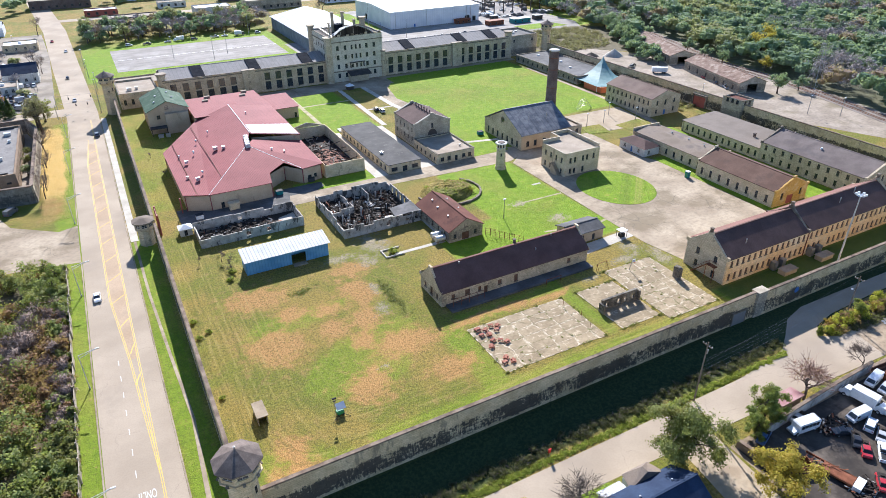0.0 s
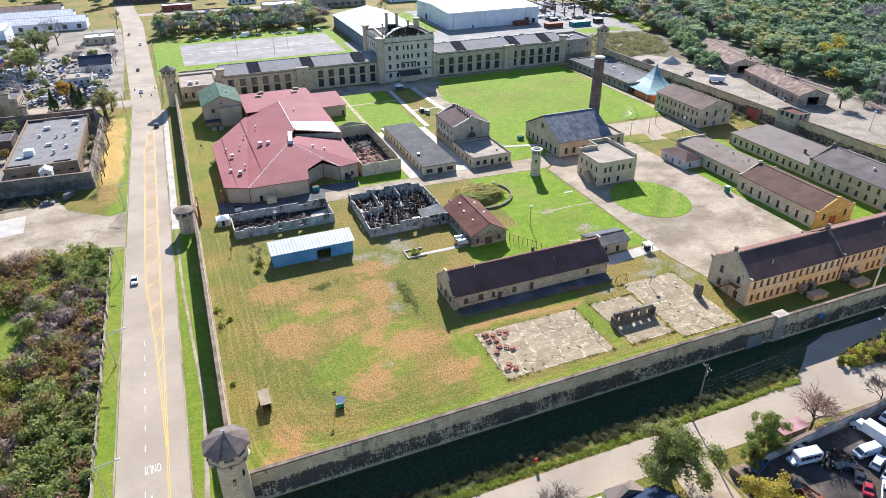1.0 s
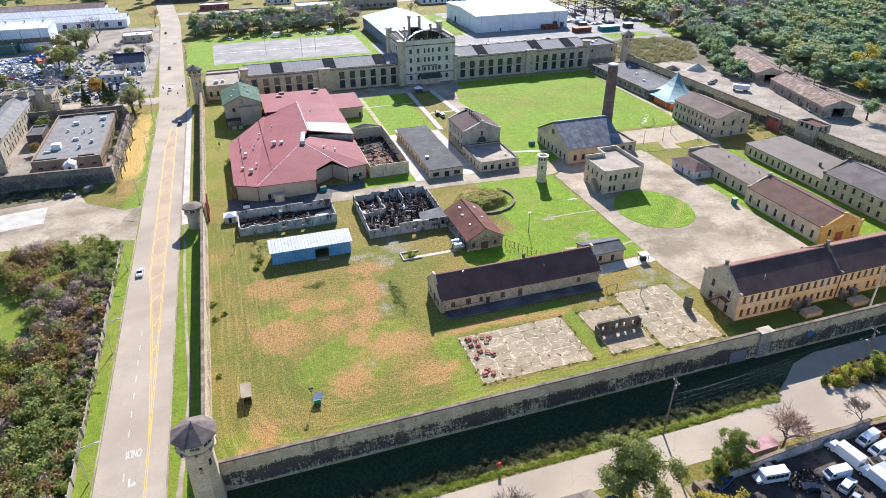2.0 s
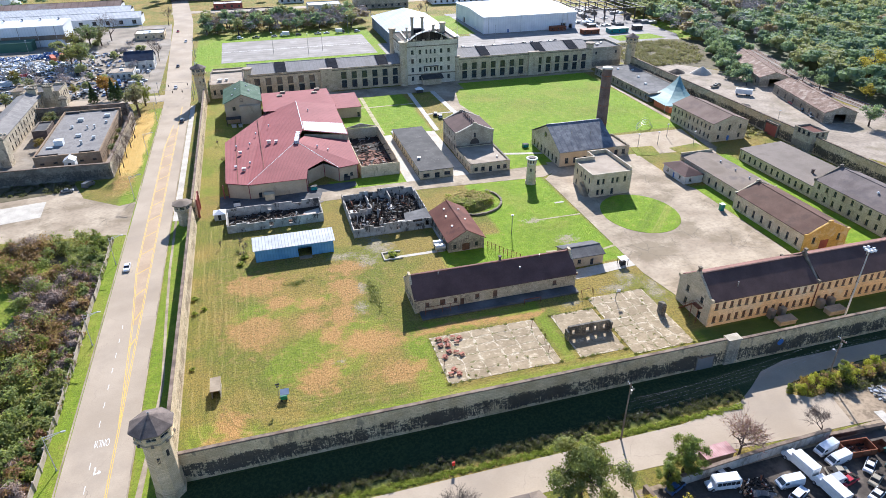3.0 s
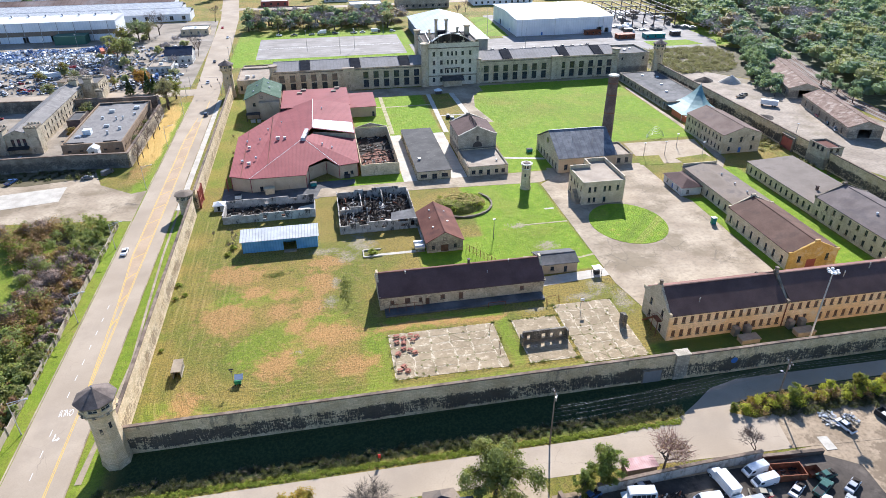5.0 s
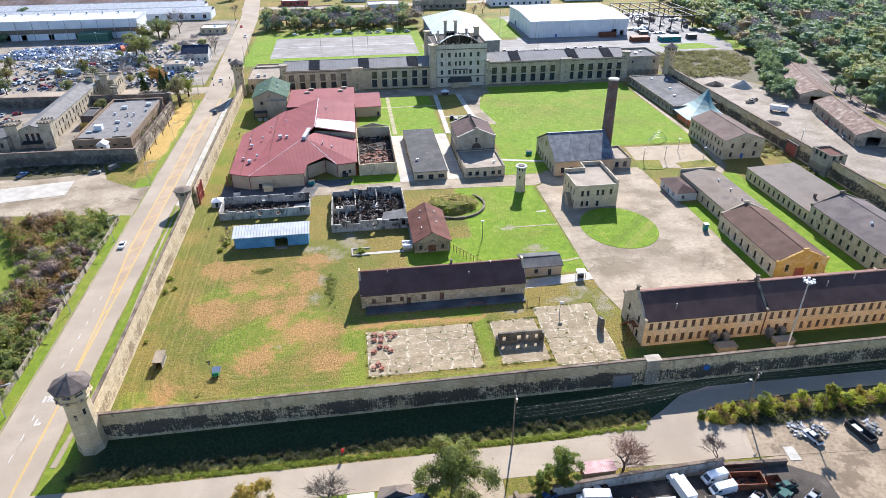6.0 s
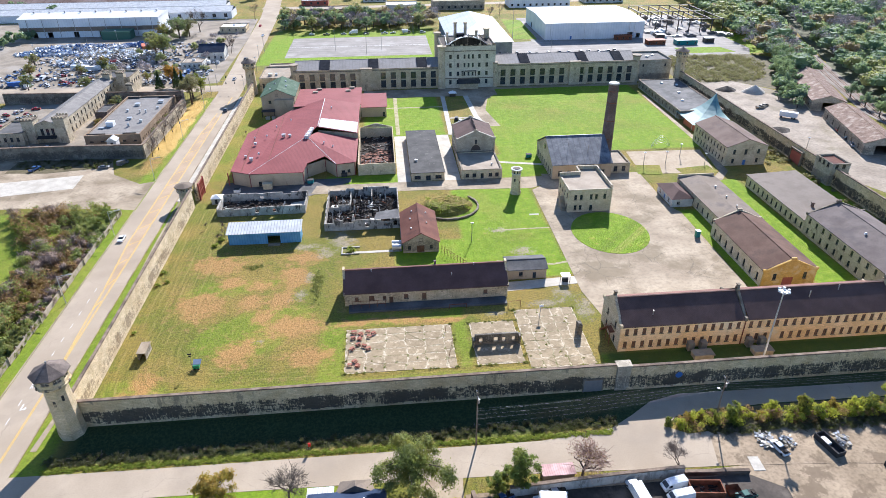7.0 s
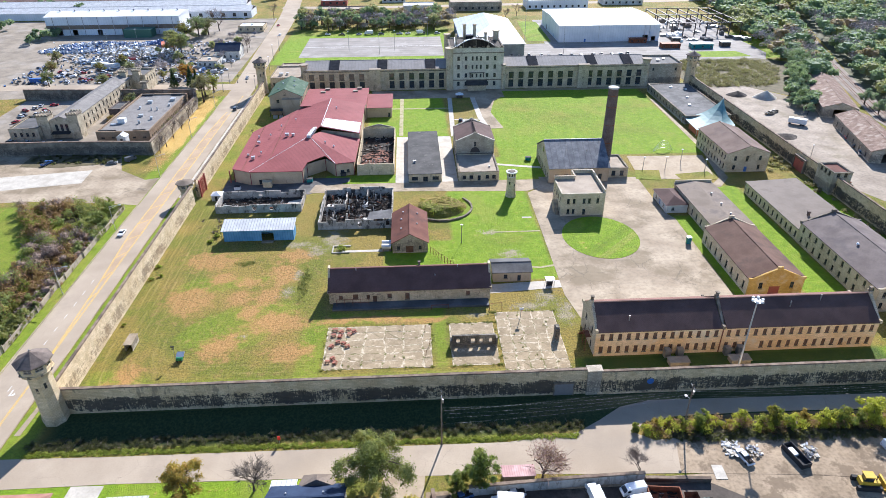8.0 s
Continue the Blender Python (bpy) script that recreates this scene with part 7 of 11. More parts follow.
for poly, z in (([(60.5, 93), (64.5, 92.6), (65.2, 95.4), (62, 96.2)], 1.2), ([(65.6, 94), (68.4, 93.4), (68.8, 96.4), (66.2, 96.8)], 1.6), ([(65, 108), (66.8, 107.6), (67, 112), (65.4, 112.4)], 0.9), ([(51, 108), (54, 107.4), (53.6, 110.4), (51.4, 111)], 0.8)):
    mb = MB()
    mb.prism(poly, z - 0.7, z)
    part("fallen_panel", mb, WHITEWALL, fac, "fallen white panel")
mb = MB()
mb.prism([(33.6, 108), (41.0, 108), (41.0, 117.6), (35.4, 115.6)], 0.1, 0.22)
part("bare_floor", mb, PATHCON, shop, "bare tan concrete floor")
for k in range(7):
    mb = MB()
    mb.box(29 + k * 1.1, 109.2 + (k % 3) * 1.2, 0.1, 30.6 + k * 1.1, 110.1 + (k % 3) * 1.2, 0.7 + 0.15 * (k % 2))
    part("rusty_frame", mb, RUST, shop)
rb = thing("ruined_wall", 100.5, 22, "free-standing ruined stone wall with four empty openings", "ruin")
wall(rb, (94.6, 21.2), (106.6, 21.2), 3.4, DARKSTONE, [(1.2, 0.9, 1.0, 1.3, "none"), (5.2, 0.9, 1.2, 1.4, "none"), (7.6, 0.9, 0.9, 1.3, "none"), (10.2, 0.9, 0.9, 1.3, "none")], 0.6)
mb = MB()
mb.box(94.0, 20.0, 0, 94.58, 21.8, 2.6), mb.box(106.62, 20.4, 0, 107.1, 21.8, 3.0)
part("return", mb, DARKSTONE, rb)
mb = MB()
mb.box(123.6, 22.6, 0, 124.8, 24.8, 3.5), mb.box(123.7, 22.9, 3.5, 124.6, 24.0, 3.9)
single("stone_pier", mb, DARKSTONE, "broken stone pier on the cracked slab", "ruin")

# grassy mound with its kerb
mbd = thing("earth_mound", 95.5, 105, "oval overgrown earth mound ringed by a low stone kerb", "mound")
mb = MB()
N, R = 48, 10
ringpts = []
for k in range(R + 1):
    t = k / R
    for i in range(N):
        a = 2 * math.pi * i / N
        rr = (1 - t) * (1 + 0.05 * math.sin(3 * a + k))
        ringpts.append((95.5 + 10.2 * rr * math.cos(a), 106.5 + 8.2 * rr * math.sin(a), 2.4 * math.sin(min(1, t * 2.6) * math.pi / 2) + 0.15 * math.sin(5 * a + 2.1 * k)))
mb.solid(ringpts, [(k * N + i, k * N + (i + 1) % N, (k + 1) * N + (i + 1) % N, (k + 1) * N + i) for k in range(R) for i in range(N)])
part("earth", mb, GRASS, mbd)
for i in range(26):
    mb = MB()
    a0, a1 = math.radians(180 + i * 8.5), math.radians(180 + i * 8.5 + 8.5)
    p = [(95.8 + (11.6 + d) * math.cos(a), 106.5 + (11.0 + d) * math.sin(a)) for a, d in ((a0, 0), (a0, 0.7), (a1, 0.7), (a1, 0))]
    mb.prism(p, -0.1, 0.6 + 0.08 * (i % 3))
    part("kerb_stone", mb, COPING, mbd)

gh = thing("wall_gatehouse", 256, 114, "small stone gatehouse astride the wall with a brown roof", "gatehouse")
walls4(gh, 252.6, 109, 260.4, 120, 9.4, GREYSTONE, S=[(1.4, 7.4, 1.4, 1.8), (4.4, 7.4, 1.4, 1.8)], W=row(10, 3, 1.5, 7.4, 1.8, 1.5))
flat_roof(gh, 252.6, 109, 260.4, 120, 8.9, MAROON, 0.5, COPING, 9.4)
fr = thing("play_frame", 200, 161, "curved pale tubular steel frame on the lawn", "frame")
for k in range(5):
    mb = MB()
    pts = [Vector((197.5 + 1.3 * i + 0.4 * k, 158.6 + 0.9 * k, 0.1 + (2.2 + 0.5 * k) * math.sin(math.pi * i / 7))) for i in range(8)]
    for a, b in zip(pts[:-1], pts[1:]):
        mb.beam(a, b, 0.07)
    part("hoop", mb, PALESTEEL, fr)

# ---- buildings outside the wall ----


def turned(ob, degrees):
    ob.rotation_euler = (0, 0, radians(degrees))
    return ob


# the walled compound across the street
# shaded runs take the darkened stone, the run by the trees plain GREYSTONE
battered_wall("wall_compound", [(-134, 172.5), (-60, 172), (-36.4, 170)], 1, 6.4, DARKSTONE, DARKSTONE, "old dark stone wall across the street", 0.7, 0.5)
battered_wall("wall_compound", [(-36.4, 170), (-35.6, 240), (-40, 256)], 1, 6.4, GREYSTONE, GREYSTONE, "old stone wall beside the street trees", 0.7, 0.5)
battered_wall("wall_compound", [(-40, 256), (-140, 262)], 1, 6.0, DARKSTONE, DARKSTONE, "old dark stone wall at the rear of the compound", 0.7, 0.5)
TANB = surface("tan_brick", (0.33, 0.235, 0.15), (0.42, 0.31, 0.21), 0.2, 3.0, brick=(0.5, 0.2, (0.5, 0.45, 0.4)))
ob = thing("flat_office", -54, 216, "tan brick block with a grey flat roof and rooftop units", "building")
walls4(ob, -67, 184.5, -41.6, 247, 6.6, TANB, S=row(25.4, 5, 1.6, 3.2, 0.7, 2), E=row(61.5, 22, 1.0, 3.0, 1.0, 2), W=row(61.5, 14, 1.0, 3.0, 1.2, 2))
flat_roof(ob, -67, 184.5, -41.6, 247, 6.0, FLATROOF, 0.5, TANB, 6.6)
for x, y, w, d, h in ((-60, 200, 3.4, 3.2, 2.2), (-63, 196, 2.5, 1.2, 0.6), (-54, 209, 2.2, 1.6, 1.0), (-52, 219, 0.7, 0.7, 1.6), (-49, 219, 0.7, 0.7, 1.6), (-57, 232, 2.4, 2.2, 1.2), (-46, 236, 2.4, 2.2, 1.2), (-47, 204, 1.2, 1.2, 1.2), (-59, 222, 1, 1, 1), (-45, 226, 1, 1, 1), (-51, 198, 1.0, 0.8, 1.6)):
    roof_box(ob, x, y, 6.0, w, d, h, WHITEPAINT if w > 3 else PALESTEEL)
for q in ((-66.4, 186.2, 6.0, -58, 186.7, 6.9), (-50, 186.2, 6.0, -44, 186.7, 6.9), (-66, 245, 6.0, -60, 246, 6.9), (-50, 245, 6.0, -44, 246, 6.9)):
    mb = MB()
    mb.box(*q)
    part("roof_screen", mb, DARKROOF, ob)
CAST = surface("pale_old_stone", (0.50, 0.42, 0.29), (0.67, 0.57, 0.41), 0.3, 3.0, brick=(0.9, 0.4, (0.4, 0.36, 0.3)), streak=((0.12, 0.1, 0.08), 0.6, 0.55))
ob = thing("castle_range", -83, 236, "pale stone castle-like range with crenellated towers and a grey roof", "building")
walls4(ob, -94, 196, -82.5, 274, 8.6, CAST, S=row(11.5, 3, 1.4, 3.6, 3.4, 2.6), E=row(77, 16, 1.3, 5.0, 2.2, 2) + row(77, 16, 1.3, 1.2, 2.2, 2), gy=2.4)
gable_roof(ob, -94, 196, -82.5, 274, 8.6, 2.2, FLATROOF, "y", 0.1, 0.0)


def crenel(ob, x, y, w, d, h):
    mb = MB()
    mb.box(x - w / 2, y - d / 2, -0.5, x + w / 2, y + d / 2, h)
    part("tower_shaft", mb, CAST, ob)
    mb = MB()
    mb.box(x - w / 2 - 0.3, y - d / 2 - 0.3, h, x + w / 2 + 0.3, y + d / 2 + 0.3, h + 0.5)
    part("tower_cornice", mb, COPING, ob)
    for s in (-1, 1):
        for k in range(4):
            mb = MB()
            mb.box(x - w / 2 + k * (w - 0.8) / 3, y + s * (d / 2) - 0.3, h + 0.5, x - w / 2 + k * (w - 0.8) / 3 + 0.8, y + s * (d / 2) + 0.3, h + 1.2)
            part("merlon", mb, CAST, ob)


crenel(ob, -81.2, 197.2, 5.0, 5.6, 12.0), crenel(ob, -96.2, 198, 5.4, 5.6, 11.2), crenel(ob, -86, 274, 4, 4, 12.5), crenel(ob, -79, 276, 4, 4, 12.5), crenel(ob, -70, 262, 3.2, 3.2, 9)
mb = MB()
mb.solid([(-93, 193.4, 2.7), (-84, 193.4, 2.7), (-84, 195.9, 3.4), (-93, 195.9, 3.4), (-93, 193.4, 2.9), (-84, 193.4, 2.9), (-84, 195.9, 3.6), (-93, 195.9, 3.6)], [(3, 2, 1, 0), (4, 5, 6, 7), (0, 1, 5, 4), (1, 2, 6, 5), (2, 3, 7, 6), (3, 0, 4, 7)])
part("awning", mb, BLACK, ob, "black awning over the entrance")
walls4(ob, -112, 192, -98, 212, 6.4, CAST, S=row(14, 4, 1.3, 2.4, 2.0, 2))
flat_roof(ob, -112, 192, -98, 212, 5.8, TARROOF, 0.5, COPING, 6.4)
walls4(ob, -92, 274.6, -74, 292, 10.0, CAST, E=row(16.4, 4, 1.4, 5.4, 2.4, 2))
flat_roof(ob, -92, 274.6, -74, 292, 9.2, TARROOF, 0.5, COPING, 10.0)
walls4(ob, -76.8, 224, -70.5, 238, 5.4, BRICKRED)
flat_roof(ob, -76.8, 224, -70.5, 238, 5.0, TARROOF, 0.4, COPING, 5.4)
ob = thing("gate_hut", -52, 178.5, "small white hut behind the old wall", "hut")
walls4(ob, -54, 176.5, -50, 180.5, 6.6, WHITEWALL, S=[(1.4, 4.8, 1.2, 1.0)], gy=1.2, thick=0.3)
gable_roof(ob, -54, 176.5, -50, 180.5, 6.6, 1.2, SHEDROOF, "y", 0.3, 0.3, 0.15)
for nm, x0, y0, x1, y1, h, mt, rf, lb in (
        ("dark_roof_house", -53, 352, -36, 366, 6.0, WHITEWALL, DARKROOF, "pale house with a steep dark blue roof"),
        ("street_office", -58, 446, -37, 462, 4.6, CREAM, WHITEROOF, "low cream office with a white flat roof"),
        ("garage", -60, 330, -46, 345, 4.2, WHITEWALL, GRAVELROOF, "low white garage with a flat roof"),
        ("store", -104, 300, -92, 312, 5.0, CAST, GREYROOF, "small stone store in the scrapyard")):
    ob = thing(nm, (x0 + x1) / 2, (y0 + y1) / 2, lb, "building")
    gb = 4.0 if nm == "dark_roof_house" else 0.0
    walls4(ob, x0, y0, x1, y1, h, mt, S=row(x1 - x0, 4, 1.4, 1.4, 1.6, 1.5), E=row(y1 - y0 - 1, 3, 1.4, 1.4, 1.6, 1.5), gx=gb, style="pale")
    if gb:
        gable_roof(ob, x0, y0, x1, y1, h, gb, surface("dark_blue_shingles", (0.03, 0.04, 0.065), (0.05, 0.065, 0.10), 0.3, 3), "x", 0.6, 0.5)
    else:
        flat_roof(ob, x0, y0, x1, y1, h - 0.4, rf, 0.5, COPING, h)
        roof_box(ob, (x0 + x1) / 2, (y0 + y1) / 2, h - 0.4, 2, 1.6, 1.1, WHITEPAINT)

# large metal warehouses
ob = thing("white_warehouse", 240, 424, "large white metal warehouse with a white roof", "warehouse")
walls4(ob, 201, 388.6, 280, 460, 12.6, WHITEMETAL, S=[(66, 0.1, 4.2, 4.6, "none"), (73, 0.1, 3.2, 3.6, "none"), (20, 0.1, 1.4, 2.4, "blue")], W=[(20, 0.1, 4.2, 4.6, "none"), (50, 0.1, 1.4, 2.4, "blue")], thick=0.4)
mb = MB()
q = [(200.4, 388, 12.63), (280.6, 388, 12.63), (280.6, 460.6, 12.63), (200.4, 460.6, 12.63), (200.4, 424, 14.4), (280.6, 424, 14.4)]
mb.solid(q, [(0, 1, 5, 4), (4, 5, 2, 3), (3, 2, 1, 0), (0, 4, 3), (1, 2, 5)])
part("roof", mb, WHITEROOF, ob)
for x, h in ((205, 0), (232, 0), (268, 0), (272, 0)):
    mb = MB()
    mb.box(x, 388.2, 0, x + 0.3, 388.55, 12.6)
    part("downpipe", mb, PALESTEEL, ob)
ob = thing("hip_hall", 145, 392, "large grey hall with a pale hipped roof behind the head house", "hall")
walls4(ob, 123, 346, 167, 440, 9.0, surface("grey_block", (0.17, 0.19, 0.22), (0.25, 0.27, 0.30), 0.2, 2))
mb = MB()
q = [(122, 345, 9.03), (168, 345, 9.03), (168, 441, 9.03), (122, 441, 9.03), (145, 372, 17.6), (145, 420, 17.6)]
mb.solid(q, [(0, 1, 4), (1, 2, 5, 4), (2, 3, 5), (3, 0, 4, 5), (3, 2, 1, 0)])
part("roof", mb, surface("pale_metal_roof", (0.50, 0.53, 0.56), (0.62, 0.65, 0.67), 0.1, 1.0, rough=0.5, ribs=(0, 2.5, 0.15), shade=0.1), ob)
ob = thing("long_warehouse", -150, 446, "long white warehouse with a grey band and roof vents", "warehouse")
walls4(ob, -212, 443, -104, 471, 14.5, WHITEMETAL, S=[(8, 0.1, 4, 4.2, "none"), (20, 0.1, 4, 4.2, "none"), (40, 0.1, 4, 4.2, "none"), (60, 0.1, 5, 4.6, "none")], thick=0.4)
mb = MB()
mb.box(-212.1, 442.7, 4.8, -103.9, 442.97, 8.0)
part("band", mb, GREYROOF, ob)
mb = MB()
q = [(-212.6, 442.4, 14.53), (-103.4, 442.4, 14.53), (-103.4, 471.6, 14.53), (-212.6, 471.6, 14.53), (-212.6, 457, 17.0), (-103.4, 457, 17.0)]
mb.solid(q, [(0, 1, 5, 4), (4, 5, 2, 3), (3, 2, 1, 0), (0, 4, 3), (1, 2, 5)])
part("roof", mb, WHITEROOF, ob)
for i in range(9):
    mb = MB()
    mb.box(-206 + i * 12, 442.5, 0, -205.6 + i * 12, 442.68, 14.5)
    part("downpipe", mb, STEEL, ob)
    roof_vent(ob, -204 + i * 12, 456, 16.9, 0.8, 1.2)
mb = MB()
mb.box(-146, 430, 0, -124, 441, 6.0), mb.box(-146.3, 429.7, 6.0, -123.7, 441.3, 6.3)
single("green_shed", mb, plain("dull_green_paint", (0.05, 0.13, 0.09)), "dull green metal shed beside the warehouse", "shed")
for k in range(3):
    ob = thing("old_mill_shed", -180, 520 + k * 32, "long low mill shed with a pale weathered roof", "shed", "mill sheds")
    walls4(ob, -330, 510 + k * 34, -60 - k * 12, 534 + k * 34, 6.0, WHITEMETAL, S=row(270 - k * 12, 18, 3.0, 1.5, 3.0, 90, 4))
    gable_roof(ob, -330, 510 + k * 34, -60 - k * 12, 534 + k * 34, 6.0, 3.0, SHEDROOF if k < 2 else RUSTROOF, "x", 0.4, 0.3)
for i, (x, y, w, d, h, mt) in enumerate(((30, 520, 40, 18, 6, BRICKRED), (95, 530, 30, 20, 7, WHITEWALL), (150, 540, 50, 22, 8, GREYSTONE), (230, 545, 60, 24, 8, WHITEMETAL), (-20, 640, 50, 24, 8, BRICKRED), (60, 660, 60, 30, 9, WHITEMETAL), (180, 670, 50, 26, 8, TANB), (300, 560, 40, 20, 6, WHITEWALL), (-220, 640, 70, 30, 9, WHITEMETAL), (10, 575, 26, 14, 5, REDPAINT), (70, 590, 24, 14, 5, WHITEWALL), (130, 600, 28, 16, 6, BRICKRED))):
    ob = thing("far_building", x, y, "plain low commercial building beyond the trees", "building", "far buildings")
    walls4(ob, x - w / 2, y - d / 2, x + w / 2, y + d / 2, h, mt, S=row(w, max(3, int(w / 6)), 2.0, 1.5, 2.0, 2))
    flat_roof(ob, x - w / 2, y - d / 2, x + w / 2, y + d / 2, h - 0.5, WHITEROOF if i % 2 else GRAVELROOF, 0.5, COPING, h)

# steel gantries of the switchyard
ob = thing("switchyard_gantry", 318, 430, "dark steel gantry frames of an electric switchyard", "gantry")
for i in range(7):
    x = 296 + i * 9.5
    for y in (405, 440, 470):
        mb = MB()
        mb.box(x - 0.35, y - 0.35, 0, x + 0.35, y + 0.35, 9.5)
        part("post", mb, FRAME_DARK, ob)
    mb = MB()
    mb.box(x - 0.3, 405, 9.0, x + 0.3, 470, 9.7)
    part("beam", mb, FRAME_DARK, ob)
for y in (405, 440, 470):
    mb = MB()
    mb.box(296, y - 0.3, 9.72, 353, y + 0.3, 10.3)
    part("cross_beam", mb, FRAME_DARK, ob)
rnd = random.Random(4)
for i in range(60):
    x, y = rnd.uniform(290, 352), rnd.uniform(380, 468)
    mb = MB()
    w, d, h = rnd.uniform(0.8, 3.5), rnd.uniform(0.8, 2.4), rnd.uniform(0.6, 2.6)
    mb.box(x - w, y - d, 0, x + w, y + d, h), mb.box(x - w * 0.4, y - d * 0.4, h, x + w * 0.4, y + d * 0.4, h + 0.6)
    single("yard_equipment", mb, (STEEL, WHITEPAINT, TARROOF, GREYROOF)[i % 4], "grey machinery stored in the service yard", "machine", "stored machinery")
for x, y, w, d, mt in ((304, 364, 16, 7, TEALPAINT), (281, 366, 14, 6, RUST), (324, 368, 7, 5, FRAME_DARK), (262, 384, 13, 4, RUST), (292, 384, 6, 4, FRAME_DARK)):
    ob = thing("yard_shed", x, y, "low shed with a pale roof in the service yard", "shed", "yard sheds")
    walls4(ob, x - w / 2, y - d / 2, x + w / 2, y + d / 2, 3.2, mt, S=row(w, 3, 1.2, 1.0, 1.2, 1), thick=0.2)
    mb = MB()
    mb.box(x - w / 2 - 0.3, y - d / 2 - 0.3, 3.203, x + w / 2 + 0.3, y + d / 2 + 0.3, 3.45)
    part("roof", mb, SHEDROOF if mt != RUST else RUST, ob)

# old sheds by the railway
OLDROOF = surface("mottled_brown_shingles", (0.17, 0.105, 0.075), (0.29, 0.20, 0.15), 0.45, 1.6, stain=(0.42, 0.35, 0.28), amount=0.6, stain_scale=0.3, shade=0.5)
for cx, cy, w, L, deg in ((323, 231, 17, 66, -20.0), (304, 163, 16, 52, -15.0)):
    ob = thing("railway_shed", cx, cy, "long old stone shed with a mottled brown roof beside the railway", "shed", "railway sheds")
    walls4(ob, cx - w / 2, cy - L / 2, cx + w / 2, cy + L / 2, 5.4, GREYSTONE, W=row(L - 1, 6, 1.6, 1.2, 2.2, 4), S=[(w / 2 - 3, 0.1, 6, 4.4, "none")], gy=3.0)
    gable_roof(ob, cx - w / 2, cy - L / 2, cx + w / 2, cy + L / 2, 5.4, 3.0, OLDROOF, "y", 0.5, 0.4)
    turned(ob, deg)
ob = thing("guard_hut", 260, 117, "derelict stone hut against the outer side of the wall", "hut")
walls4(ob, 256.4, 110, 263, 121, 3.6, GREYSTONE, S=[(1.4, 0.1, 2.2, 2.4, "none")], E=[(2, 0.8, 3, 1.8, "none")], thick=0.35)
mb = MB()
mb.box(256.2, 112, 3.6, 263.4, 121.4, 3.85)
part("roof", mb, RUST, ob)
mb = MB()
mb.box(255.2, 121.5, 0, 259.5, 127, 3.4)
part("store", mb, GREYSTONE, ob)
ob = thing("wall_gate", 253.6, 134, "faded red double gate in the stone wall", "gate")
for y in (130.4, 134.1):
    mb = MB()
    mb.box(253.5, y, 0, 253.75, y + 3.6, 5.0)
    part("leaf", mb, REDPAINT, ob)
for y in (129.8, 137.8):
    mb = MB()
    mb.box(253.2, y, 0, 254.2, y + 0.6, 5.6)
    part("post", mb, COPING, ob)
mb = MB()
mb.box(253.2, 129.8, 5.6, 254.2, 138.4, 6.1)
part("lintel", mb, COPING, ob)
for x, y, r, h, mt in ((291, 238, 7, 4.4, PATHCON), (277, 244, 6, 2.6, DIRT), (270, 175, 6, 1.6, DIRT)):
    mb = MB()
    n = 20
    pts = [(x + r * (1 + 0.12 * math.sin(3 * a)) * math.cos(a) * (1 - t), y + r * math.sin(a) * (1 - t) * 0.8, h * t ** 0.9) for t in (0, 0.35, 0.7, 0.97) for a in [2 * math.pi * i / n for i in range(n)]]
    mb.solid(pts, [(k * n + i, k * n + (i + 1) % n, (k + 1) * n + (i + 1) % n, (k + 1) * n + i) for k in range(3) for i in range(n)] + [tuple(range(3 * n, 4 * n))])
    single("gravel_mound", mb, mt, "conical heap of gravel in the outer yard", "heap", "heaps")

# transmission tower
ob = thing("lattice_tower", 331, 126, "grey steel lattice transmission tower beside the railway", "pylon")
levels = [(0, 3.4), (6, 2.5), (12, 1.7), (18, 1.1), (25, 0.7)]
for i in range(4):
    (z0, r0), (z1, r1) = levels[i], levels[i + 1]
    for sx, sy in ((-1, -1), (1, -1), (1, 1), (-1, 1)):
        mb = MB()
        mb.beam((331 + sx * r0, 126 + sy * r0, z0), (331 + sx * r1, 126 + sy * r1, z1), 0.17)
        part("leg", mb, STEEL, ob)
        mb = MB()
        nx, ny = -sy, sx
        mb.beam((331 + sx * r0, 126 + sy * r0, z0), (331 + nx * r1, 126 + ny * r1, z1), 0.07), mb.beam((331 + nx * r0, 126 + ny * r0, z0), (331 + sx * r1, 126 + sy * r1, z1), 0.07)
        part("brace", mb, STEEL, ob)
for z in (16, 20, 24):
    mb = MB()
    mb.beam((326.5, 126, z), (335.5, 126, z), 0.16)
    part("arm", mb, STEEL, ob)

# ---- front of the wall: houses, yard wall, sheds ----
BLUEROOF = surface("dark_blue_roof_shingles", (0.022, 0.035, 0.07), (0.035, 0.055, 0.10), 0.3, 3.0, bump=0.2)
ob = thing("blue_roof_house", 62, -31, "white house with a dark blue shingle roof and grey porch roofs", "house")
walls4(ob, 54.6, -37, 69.4, -27, 3.4, WHITEWALL, N=row(14.8, 4, 1.2, 1.0, 1.4, 1.5), E=row(9, 2, 1.2, 1.0, 1.4, 1.5), gx=2.8, thick=0.3, style="pale")
gable_roof(ob, 54.6, -37, 69.4, -27, 3.4, 2.8, BLUEROOF, "x", 0.6, 0.5)
mb = MB()
q = [(59.4, -27.2, 3.2), (67.8, -27.2, 3.2), (66.6, -23.6, 3.0), (60.4, -23.6, 3.0), (63.6, -26.6, 5.0), (63.6, -25.2, 5.0)]
mb.solid(q, [(3, 2, 5), (2, 1, 4, 5), (0, 3, 5, 4), (1, 0, 4), (0, 1, 2, 3)])
part("porch_roof", mb, GREYROOF, ob)
mb = MB()
mb.box(60.4, -27, 0, 66.8, -24, 3.0)
part("porch", mb, WHITEWALL, ob)
mb = MB()
